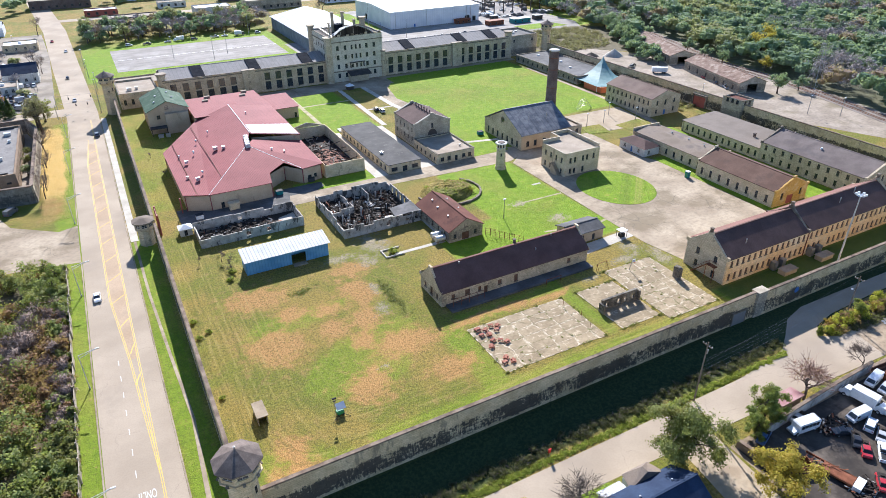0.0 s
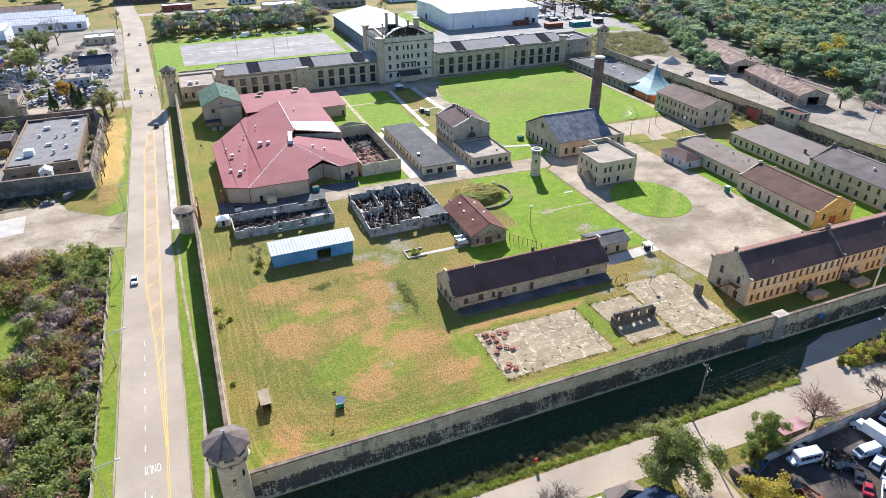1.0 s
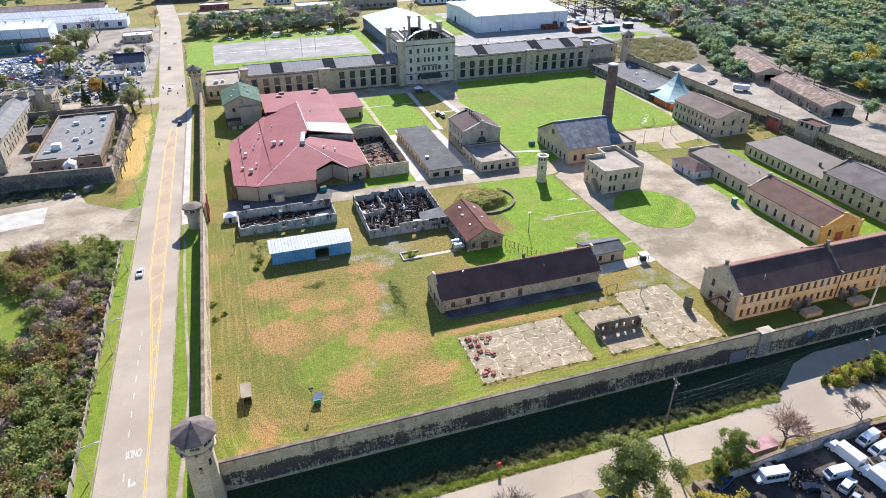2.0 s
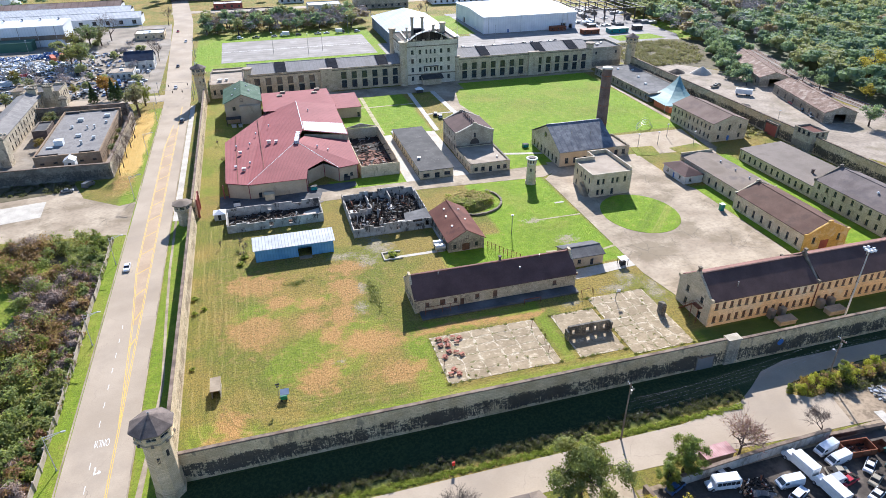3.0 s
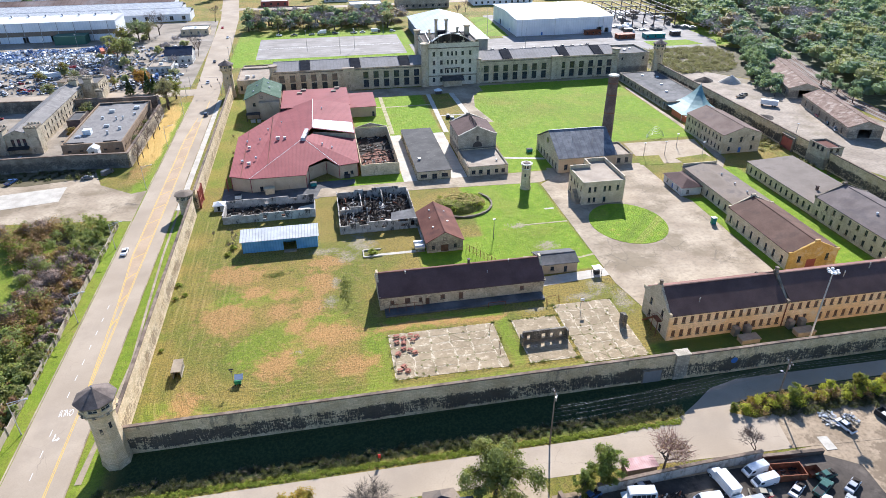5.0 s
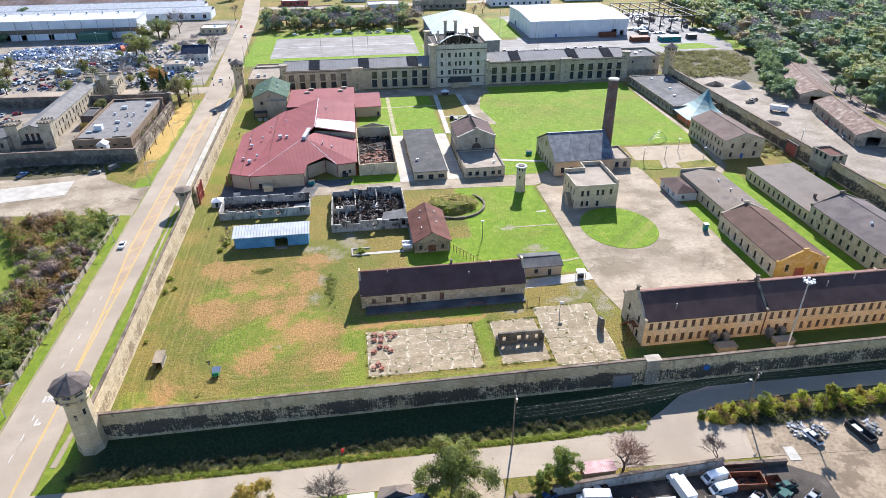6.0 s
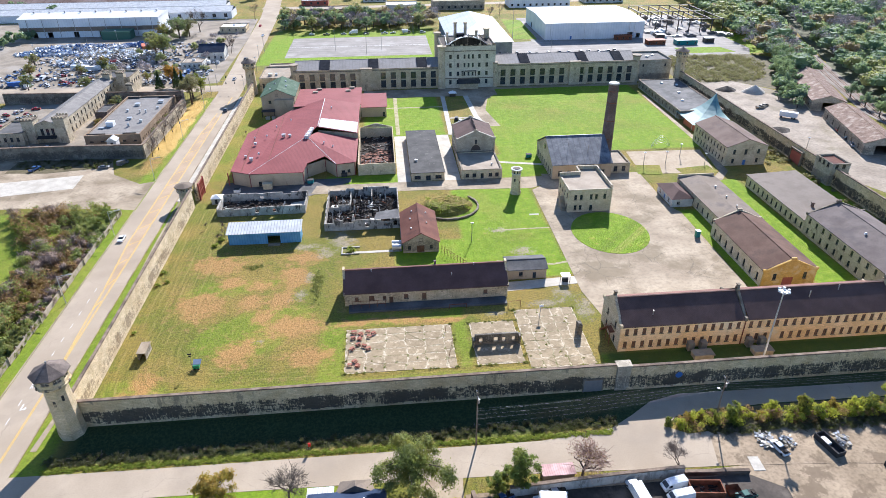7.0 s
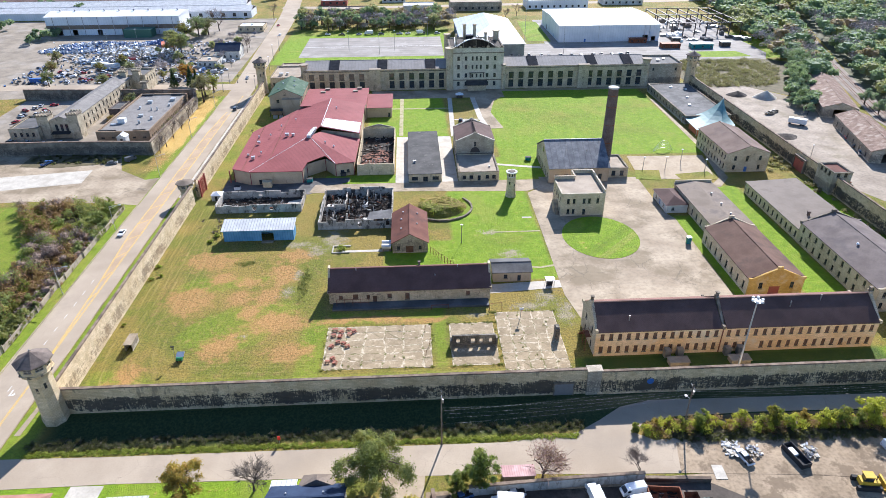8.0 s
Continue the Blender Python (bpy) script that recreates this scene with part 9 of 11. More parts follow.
for i in range(26):
    x, y = rnd.uniform(-118, -92), rnd.uniform(176, 190)
    if i < 14:
        x, y = rnd.uniform(-132, -112), rnd.uniform(212, 255)
    park("wreck", rnd.choice(("white", "silver", "grey", "red")), x, y, rnd.uniform(0, 360), "dumped behind the old wall", 0.05, "scrapyard vehicles")

# heaps of scrap far off
for x, y, a, b, h, mats in ((-150, 402, 34, 10, 3.4, ("white", "blue", "silver")), (-120, 380, 26, 12, 3.6, ("white", "tan", "white")), (-112, 362, 26, 9, 3.0, ("white", "tan", "grey")), (-170, 385, 22, 9, 3.0, ("white", "blue", "silver")), (-92, 372, 14, 9, 3.0, ("tan", "white", "grey")), (-130, 350, 20, 7, 2.6, ("white", "silver", "grey")), (-106, 407, 18, 6, 3.0, ("blue", "white", "blue"))):
    root = tagged(thing("scrap_heap", x, y, "long heap of pale baled scrap", "heap", "scrap heaps"), kind="stuff")
    for c in mats:
        mb = MB()
        for i in range(150):
            r, t = math.sqrt(rnd.random()), rnd.uniform(0, 6.28)
            px, py = x + a * r * math.cos(t), y + b * r * math.sin(t)
            z = h * (1 - r) * rnd.uniform(0.3, 1)
            mb.beam((px, py, z), (px + rnd.uniform(-1.6, 1.6), py + rnd.uniform(-1.6, 1.6), z + rnd.uniform(0.1, 1.2)), rnd.uniform(0.5, 1.5), rnd.uniform(0.4, 1.2))
        tagged(part("scrap", mb, CARPAINT[c], root), kind="stuff")
junk = tagged(thing("junk_field", -100, 340, "scattered junk and car parts over the scrapyard", "scrap"), kind="stuff")
for c in ("white", "silver", "tan", "grey", "black", "blue"):
    mb = MB()
    for i in range(170):
        px, py = rnd.uniform(-170, -50), rnd.uniform(292, 410)
        mb.beam((px, py, 0.3), (px + rnd.uniform(-2, 2), py + rnd.uniform(-2, 2), rnd.uniform(0.3, 1.1)), rnd.uniform(0.5, 1.6), rnd.uniform(0.3, 0.9))
    tagged(part("junk", mb, CARPAINT[c], junk), kind="stuff")
for i, (x, y, mt) in enumerate(((-104, 396, ORANGEPAINT), (-98, 398, ORANGEPAINT), (-128, 338, WHITEPAINT), (-119, 334, WHITEPAINT), (-150, 300, BLUETARP))):
    ob = thing("shipping_container", x, y, ("orange", "orange", "white", "white", "blue")[i] + " steel shipping container in the scrapyard", "container", "containers")
    mb = MB()
    mb.box(x - 1.3, y - 6, 0.1, x + 1.3, y + 6, 2.8)
    part("body", mb, mt, ob)
    for k in range(14):
        mb = MB()
        mb.box(x - 1.36, y - 5.8 + k * 0.87, 0.25, x - 1.3, y - 5.5 + k * 0.87, 2.7)
        part("rib", mb, mt, ob)
    turned(ob, (20, 22, 80, 95, 100)[i])
tr = thing("white_trailer", 284.5, 192, "white box trailer parked in the outer yard", "trailer")
mb = MB()
mb.box(283.1, 187.4, 0.95, 285.9, 196.0, 3.4)
part("box", mb, WHITEPAINT, tr)
for y in (188.6, 189.8, 195.0):
    mb = MB()
    mb.box(283.2, y - 0.4, 0, 285.8, y + 0.4, 0.85)
    part("axle", mb, BLACK, tr)
turned(tr, 52)

# rusty lorry frame in the wrecking yard
fr = thing("lorry_frame", 97.4, -40, "rusty steel trailer frame lying in the wrecking yard", "trailer")
for x in (-1.5, 1.5):
    mb = MB()
    mb.beam((97.4 + x, -33.8, 0.9), (97.4 + x, -46.5, 0.9), 0.25, 0.5)
    part("side_beam", mb, RUST, fr)
for i in range(8):
    mb = MB()
    mb.beam((95.9, -34.5 - i * 1.6, 0.95), (98.9, -34.5 - i * 1.6, 0.95), 0.18, 0.3)
    part("cross_beam", mb, RUST, fr)
mb = MB()
mb.box(95.9, -46.4, 1.0, 98.9, -38.6, 1.15)
part("deck", mb, RUST, fr)
for i in range(5):
    mb = MB()
    mb.beam((95.8 + i * 0.7, -34.2 - i * 2.0, 1.1), (96.6 + i * 0.7, -36.0 - i * 2.0, 1.6 + 0.2 * (i % 2)), 0.15)
    part("bar", mb, RUST, fr)
mb = MB()
mb.box(95.4, -48.6, 0.3, 99.4, -46.6, 1.4)
part("hitch", mb, WHITEPAINT, fr)
turned(fr, 14)
fr.scale = (0.82, 0.72, 0.9)
dp = thing("rusty_skip", 135.4, -31.4, "rusty red open-topped skip full of scrap", "skip")
mb = MB()
for q in ((132.0, -33.0, 138.8, -32.8), (132.0, -29.8, 138.8, -29.6), (132.0, -32.8, 132.2, -29.8), (138.6, -32.8, 138.8, -29.8)):
    mb.box(q[0], q[1], 0.2, q[2], q[3], 1.9)
mb.box(132.2, -32.8, 0.2, 138.6, -29.8, 0.4)
part("box", mb, RUST, dp)
for x in (133.4, 135.4, 137.4):
    mb = MB()
    mb.box(x - 0.1, -33.08, 0.25, x + 0.1, -33.003, 1.85)
    part("rib", mb, RUST, dp)
rubble(dp, 132.5, -32.5, 138.3, -30.1, 26, 5, 1.0)
turned(dp, -6)
sk2 = thing("small_skip", 141.0, -32.0, "small rusty red bin beside the skip", "skip")
mb = MB()
mb.solid([(139.9, -33, 0.1), (142.1, -33, 0.1), (142.1, -31.2, 0.1), (139.9, -31.2, 0.1), (139.6, -33.3, 1.3), (142.4, -33.3, 1.3), (142.4, -30.9, 1.3), (139.6, -30.9, 1.3)], [(3, 2, 1, 0), (0, 1, 5, 4), (1, 2, 6, 5), (2, 3, 7, 6), (3, 0, 4, 7)])
part("bin", mb, RUST, sk2)
sk3 = thing("scrap_bin", 93.6, -37.2, "rusty open steel bin in the wrecking yard", "skip")
mb = MB()
for q in ((91.8, -38.6, 95.4, -38.45), (91.8, -36.0, 95.4, -35.85), (91.8, -38.45, 91.95, -36.0), (95.25, -38.45, 95.4, -36.0)):
    mb.box(q[0], q[1], 0.05, q[2], q[3], 1.6)
mb.box(91.95, -38.45, 0.05, 95.25, -36.0, 0.25)
part("box", mb, RUST, sk3)
turned(sk3, -20)
for cx, cy, rx, ry, n, sd in ((108.6, -33.0, 3.4, 1.6, 110, 61), (99.4, -46.0, 3.0, 2.0, 80, 62), (131.5, -45.0, 4.0, 1.5, 60, 63)):
    jk = tagged(thing("scrap_pile", cx, cy, "low tangle of dark scrap metal on the dirt", "scrap", "yard scrap piles"), kind="stuff")
    rubble(jk, cx - rx, cy - ry, cx + rx, cy + ry, n, sd, 0.9)
for cx, cy, rx, ry, n, sd in ((155.4, -19.2, 1.5, 2.0, 34, 64), (160.0, -20.0, 1.4, 1.6, 14, 65), (172.4, -20.8, 1.3, 1.7, 22, 66)):
    jk = tagged(thing("scrap_heap", cx, cy, "heap of pale crushed panels on the gravel", "scrap", "pale scrap heaps"), kind="stuff")
    rnd = random.Random(sd)
    for tone in ("silver", "tan", "grey"):
        mb = MB()
        for _ in range(n):
            p = Vector((cx + rnd.uniform(-rx, rx), cy + rnd.uniform(-ry, ry), rnd.uniform(0.1, 0.6)))
            mb.beam(p, p + Vector((rnd.uniform(-0.8, 0.8), rnd.uniform(-0.8, 0.8), rnd.uniform(-0.1, 0.15))), rnd.uniform(0.2, 0.7), rnd.uniform(0.04, 0.2))
        tagged(part("crushed_panels", mb, CARPAINT[tone], jk), kind="stuff")
sk = thing("black_skip", 169, -20.5, "long black open skip with pale scrap", "skip")
mb = MB()
for q in ((164.5, -22, 173.5, -21.8), (164.5, -19.2, 173.5, -19.0), (164.5, -21.8, 164.7, -19.2), (173.3, -21.8, 173.5, -19.2)):
    mb.box(q[0], q[1], 0.02, q[2], q[3], 2.0)
mb.box(164.7, -21.8, 0.02, 173.3, -19.2, 0.6)
part("box", mb, BLACK, sk)
mb = MB()
mb.box(166, -21.2, 0.6, 169, -19.8, 1.4)
part("scrap", mb, WHITEPAINT, sk)
sk.scale = (0.72, 0.8, 0.72)
turned(sk, -78)
sk.location.xy = (168.4, -22.2)
dz = thing("bulldozer", 181, -29.5, "yellow tracked bulldozer on the gravel yard", "bulldozer")
for nm, q, mt in (("track", (178.4, -31.2, 0, 183.4, -30.5, 1.1), BLACK), ("track", (178.4, -28.4, 0, 183.4, -27.7, 1.1), BLACK), ("body", (178.8, -30.4, 0.7, 182.6, -28.5, 1.9), YELLOWPAINT), ("cab", (180.2, -30.2, 1.9, 182.0, -28.7, 3.1), GLASS), ("cab_roof", (180.0, -30.4, 3.1, 182.2, -28.5, 3.3), YELLOWPAINT), ("blade", (177.2, -31.6, 0.1, 177.6, -27.3, 1.4), YELLOWPAINT), ("arm", (177.6, -31.0, 0.5, 179.2, -30.8, 0.8), YELLOWPAINT), ("arm", (177.6, -28.1, 0.5, 179.2, -27.9, 0.8), YELLOWPAINT), ("exhaust", (179.2, -29.5, 1.9, 179.4, -29.3, 3.0), BLACK)):
    mb = MB()
    mb.box(*q)
    part(nm, mb, mt, dz)
turned(dz, 172)
dz.location.xy = (179.2, -30.2)
dz2 = thing("loader", 186, -31.5, "yellow wheeled loader beside the bulldozer", "loader")
for nm, q, mt in (("body", (184, -32.6, 0.9, 188, -30.6, 2.0), YELLOWPAINT), ("cab", (185.4, -32.4, 2.0, 187.0, -30.8, 3.2), GLASS), ("cab_roof", (185.2, -32.6, 3.2, 187.2, -30.6, 3.4), YELLOWPAINT), ("bucket", (188.6, -33.0, 0.2, 189.8, -30.2, 1.3), YELLOWPAINT), ("wheel", (184.2, -33.0, 0, 185.6, -32.5, 1.4), BLACK), ("wheel", (186.6, -33.0, 0, 188.0, -32.5, 1.4), BLACK), ("wheel", (184.2, -30.7, 0, 185.6, -30.2, 1.4), BLACK), ("wheel", (186.6, -30.7, 0, 188.0, -30.2, 1.4), BLACK)):
    mb = MB()
    mb.box(*q)
    part(nm, mb, mt, dz2)

# ---- small things in the yard ----
bx = thing("concrete_shelter", 6.2, 26, "small grey concrete shelter in the grass", "shelter")
mb = MB()
mb.box(5.0, 23.6, 0, 5.2, 29, 2.5), mb.box(7.2, 23.6, 0, 7.4, 29, 2.5), mb.box(5.2, 28.8, 0, 7.2, 29, 2.5)
part("walls", mb, GREYSTONE, bx)
mb = MB()
mb.box(4.8, 23.2, 2.5, 7.6, 29.2, 2.7)
part("roof", mb, CONCRETE, bx)
gs = thing("light_tower", 21.2, 19.2, "green mobile light tower with a tilted solar panel", "light tower")
mb = MB()
mb.box(20.3, 18.3, 0.5, 22.3, 19.7, 1.5)
part("engine_box", mb, GREENPAINT, gs)
for x in (20.6, 22.0):
    mb = MB()
    mb.box(x - 0.15, 18.1, 0, x + 0.15, 19.9, 0.6)
    part("wheel", mb, BLACK, gs)
mb = MB()
q = [(20.4, 18.6, 2.0), (23.0, 18.6, 2.0), (23.0, 20.6, 2.7), (20.4, 20.6, 2.7)]
mb.solid(q + [(a, b, c + 0.08) for a, b, c in q], [(3, 2, 1, 0), (4, 5, 6, 7), (0, 1, 5, 4), (1, 2, 6, 5), (2, 3, 7, 6), (3, 0, 4, 7)])
part("solar_panel", mb, plain("pale_panel", (0.20, 0.25, 0.33), 0.3), gs)
mb = MB()
mb.tube(20.0, 19, 0.6, 6.2, 0.08, 0.06, 6)
part("mast", mb, STEEL, gs)
mb = MB()
mb.box(19.4, 18.85, 6.0, 20.6, 19.15, 6.4), mb.box(19.6, 18.85, 5.2, 20.4, 19.15, 5.5)
part("lamp", mb, BLACK, gs)
mb = MB()
mb.beam((20.2, 18, 0.5), (18.4, 16.8, 0.15), 0.1), mb.beam((22.2, 18.2, 0.5), (23.6, 17.0, 0.1), 0.1)
part("outrigger", mb, BLACK, gs)
gs.scale = (0.78, 0.78, 0.78)
bx.scale = (0.85, 0.85, 0.9)


def picnic_table():
    root = new("picnic_table")
    for nm, q in (("tabletop", (-0.9, -0.4, 0.72, 0.9, 0.4, 0.8)), ("bench", (-0.9, -0.95, 0.42, 0.9, -0.65, 0.48)), ("bench", (-0.9, 0.65, 0.42, 0.9, 0.95, 0.48)), ("leg", (-0.7, -0.8, 0, -0.6, 0.8, 0.42)), ("leg", (0.6, -0.8, 0, 0.7, 0.8, 0.42)), ("post", (-0.06, -0.06, 0.3, 0.06, 0.06, 0.72))):
        mb = MB()
        mb.box(*q)
        local_part(nm, mb, RUSTRED, root)
    return root


RUSTRED = surface("faded_rusty_red_steel", (0.27, 0.10, 0.07), (0.42, 0.19, 0.13), 0.8, 5.0)
pt = picnic_table()
SPOTS = [(61.8, 29.8, 10), (63.6, 28.9, 40), (65.6, 29.7, -15), (63.4, 26.8, 80), (63.0, 24.4, 25), (64.6, 23.6, -30), (61.4, 22.6, 60), (65.8, 22.4, 20), (62.2, 17.4, 45), (61.0, 16.0, 0), (63.0, 15.6, 70), (67.2, 29.0, 35), (66.0, 27.6, -20), (61.6, 27.4, 15)]
pt.matrix_basis = pose(SPOTS[0][0], SPOTS[0][1], 0.15, 0, 0, SPOTS[0][2]) @ Matrix.Scale(0.85, 4)
tagged(pt, "faded red steel picnic table on the broken slab", "table", "picnic tables")
for x, y, a in SPOTS[1:]:
    copy_thing(pt, pose(x, y, 0.15, 0, 0, a) @ Matrix.Scale(0.85, 4))
for x, y in ((60.4, 20), (87.2, 17), (87.2, 28), (88.4, 22)):
    ob = thing("fence_post", x, y, "bent rusty fence post on the slab edge", "post", "fence posts")
    mb = MB()
    mb.beam((x, y, 0), (x + 0.3, y + 0.2, 2.2), 0.08)
    part("post", mb, RUST, ob)
hp = thing("basketball_hoop", 115.5, 33.5, "basketball hoop on a leaning steel post", "basketball hoop")
mb = MB()
mb.beam((115.5, 33.5, 0), (115.5, 32.8, 3.6), 0.14)
part("post", mb, STEEL, hp)
mb = MB()
mb.box(114.9, 32.3, 3.3, 116.1, 32.4, 4.1)
part("backboard", mb, WHITEPAINT, hp)
mb = MB()
mb.tube(115.5, 31.9, 3.3, 3.34, 0.25, 0.25, 12)
part("ring", mb, ORANGEPAINT, hp)
gl = thing("goal_frame", 108.5, 37.5, "rusty pipe goal frame in the grass", "frame")
for q in (((106.8, 37.6, 0), (106.8, 37.6, 2.2)), ((110.6, 38.0, 0), (110.6, 38.0, 2.2)), ((106.8, 37.6, 2.2), (110.6, 38.0, 2.2)), ((106.8, 36.4, 0), (106.8, 37.6, 2.2)), ((110.6, 36.8, 0), (110.6, 38.0, 2.2))):
    mb = MB()
    mb.beam(*q, 0.08)
    part("pipe", mb, RUST, gl)
cp = thing("small_canopy", 127.4, 50, "small white canopy over dark equipment", "canopy")
mb = MB()
mb.box(126.0, 48.8, 2.3, 128.8, 51.2, 2.45)
part("roof", mb, WHITEPAINT, cp)
for x, y in ((126.2, 49), (128.6, 49), (126.2, 51), (128.6, 51)):
    mb = MB()
    mb.box(x - 0.06, y - 0.06, 0, x + 0.06, y + 0.06, 2.3)
    part("post", mb, BLACK, cp)
mb = MB()
mb.box(126.6, 49.3, 0, 128.2, 50.7, 1.3)
part("machine", mb, BLACK, cp)
pj = thing("portable_toilet", 181.3, 73.4, "teal portable toilet at the edge of the yard", "toilet")
mb = MB()
mb.box(180.6, 72.7, 0.05, 182.0, 74.1, 2.4)
part("cabin", mb, TEALPAINT, pj)
mb = MB()
mb.box(180.5, 72.6, 2.4, 182.1, 74.2, 2.6)
part("roof", mb, WHITEPAINT, pj)
mb = MB()
mb.box(180.56, 72.95, 0.2, 180.6, 73.85, 2.2)
part("door", mb, GREENPAINT, pj)
for x, y, mt, nm in ((41.2, 134.6, TEALPAINT, "teal"), (137.8, 153, TEALPAINT, "dark green"), (55, 140.2, DARKROOF, "black"), (12.2, 128.5, WHITEPAINT, "white"), (206, 114.5, TEALPAINT, "green")):
    ob = thing("dumpster", x, y, nm + " steel dumpster on the pavement", "dumpster", "dumpsters")
    mb = MB()
    mb.box(x - 1.2, y - 0.9, 0.1, x + 1.2, y + 0.9, 1.5)
    part("bin", mb, mt, ob)
    mb = MB()
    mb.box(x - 1.25, y - 0.95, 1.5, x + 1.25, y + 0.95, 1.62)
    part("lid", mb, BLACK, ob)
wt = thing("white_hut", 6.2, 119.5, "small white hut beside the street gate", "hut")
walls4(wt, 4.4, 117.8, 8.2, 121.4, 2.4, WHITEWALL, S=[(1.3, 0.1, 1.0, 2.0)], thick=0.15)
mb = MB()
q = [(4.1, 117.5, 2.43), (8.5, 117.5, 2.43), (8.5, 121.7, 2.43), (4.1, 121.7, 2.43), (6.3, 119.6, 3.5)]
mb.solid(q, [(0, 1, 4), (1, 2, 4), (2, 3, 4), (3, 0, 4), (3, 2, 1, 0)])
part("roof", mb, WHITEPAINT, wt)
for k in range(10):
    mb = MB()
    mb.box(8.6 + 0.4 * (k % 3), 117.2 + 0.42 * (k % 8), 0.0 + 0.32 * (k // 8), 14.6 + 0.5 * (k % 2), 117.56 + 0.42 * (k % 8), 0.3 + 0.32 * (k // 8))
    single("timber_beam", mb, WOOD, "old timber beam lying beside the hut", "timber", "old timbers")
lt = thing("red_ladder_post", 21.5, 136.5, "slim red striped post beside the hall", "post")
mb = MB()
mb.box(7.6, 135.6, 0, 8.0, 136.0, 5.5)
part("post", mb, REDPAINT, lt)
pb = thing("planter_bed", 59.5, 76, "overgrown planting bed with a broken white kerb", "planter")
mb = MB()
mb.box(56.4, 73.6, 0, 62.6, 74.0, 0.4), mb.box(56.4, 78.0, 0, 62.6, 78.4, 0.4), mb.box(56.4, 74, 0, 56.8, 78, 0.4)
part("kerb", mb, PATHCON, pb)
gz = thing("white_kiosk", 113.5, 250, "small white kiosk with a hipped roof on the lawn", "kiosk")
mb = MB()
mb.box(111.8, 248.6, 0, 115.2, 251.4, 2.0)
part("body", mb, FRAME_DARK, gz)
mb = MB()
mb.solid([(111.2, 248, 2.03), (115.8, 248, 2.03), (115.8, 252, 2.03), (111.2, 252, 2.03), (113.5, 250, 3.4)], [(0, 1, 4), (1, 2, 4), (2, 3, 4), (3, 0, 4), (3, 2, 1, 0)])
part("roof", mb, WHITEPAINT, gz)
wf = thing("wire_fence", 92, 62, "leaning wire fence between the house and the long shed", "fence")
for i in range(9):
    mb = MB()
    x, y = 90.4 + i * 0.9, 72 - i * 1.35
    mb.box(x - 0.06, y - 0.06, 0, x + 0.06, y + 0.06, 2.6)
    part("post", mb, RUST, wf)
for z in (0.4, 1.0, 1.6, 2.2, 2.5):
    mb = MB()
    mb.beam((90.4, 72, z), (97.6, 61.2, z), 0.04)
    part("wire", mb, RUST, wf)
hyd = thing("red_marker", 53, -11.8, "bright red round marker post on the bank", "post")
mb = MB()
mb.box(52.96, -11.84, 0, 53.04, -11.76, 2.0)
part("post", mb, STEEL, hyd)
mb = MB()
mb.box(52.7, -11.9, 1.3, 53.3, -11.7, 2.3)
part("plate", mb, plain("signal_red", (0.7, 0.03, 0.02)), hyd)

# ---- plants ----
RNG = np.random.default_rng(7)


def quad_mesh(name, Q, mat):
    """A mesh of loose leaf quads from an array of n x 4 corners."""
    n = len(Q)
    me = bpy.data.meshes.new(name)
    me.vertices.add(4 * n)
    me.vertices.foreach_set("co", Q.astype(np.float32).reshape(-1))
    me.loops.add(4 * n)
    me.loops.foreach_set("vertex_index", np.arange(4 * n, dtype=np.int32))
    me.polygons.add(n)
    me.polygons.foreach_set("loop_start", np.arange(0, 4 * n, 4, dtype=np.int32))
    me.update(calc_edges=True)
    me.materials.append(mat)
    return me


def leaves(C, size, flat=0.5, N=None):
    """Leaf-shaped quads at the centres C, turned at random or roughly facing the directions N."""
    n = len(C)
    if N is None:
        d = RNG.normal(size=(n, 3))
        d[:, 2] *= flat
        o = RNG.normal(size=(n, 3))
    else:
        o = N / (np.linalg.norm(N, axis=1, keepdims=True) + 1e-6) + RNG.normal(size=(n, 3)) * 0.42
        d = np.cross(o, RNG.normal(size=(n, 3)))
    d /= np.linalg.norm(d, axis=1, keepdims=True) + 1e-6
    s = np.cross(d, o)
    s /= np.linalg.norm(s, axis=1, keepdims=True) + 1e-6
    a = size * RNG.uniform(0.6, 1.3, (n, 1))
    return np.stack([C - d * a * 0.5, C + s * a * 0.36, C + d * a * 0.5, C - s * a * 0.36], 1)


def crown(centre, radii, clumps, per, spread_, size, hollow=0.35):
    """Leaf clumps near the outside of an uneven ellipsoid, with gaps between them."""
    u = RNG.normal(size=(clumps, 3))
    u /= np.linalg.norm(u, axis=1, keepdims=True)
    lump = 0.72 + 0.28 * np.sin(u[:, :1] * 4.1 + 1.3) * np.sin(u[:, 1:2] * 3.7 + u[:, 2:3] * 2.9)
    r = (hollow + (1 - hollow) * RNG.random((clumps, 1)) ** 0.6) * lump * 1.12
    K = np.array(centre) + u * r * np.array(radii)
    off = RNG.normal(size=(clumps * per, 3)) * np.array([1, 1, 0.65])
    C = np.repeat(K, per, 0) + off * spread_
    N = np.repeat(u, per, 0) * 0.9 + off * 0.45 + np.array([0, 0, 0.3])
    return leaves(C, size, N=N), K


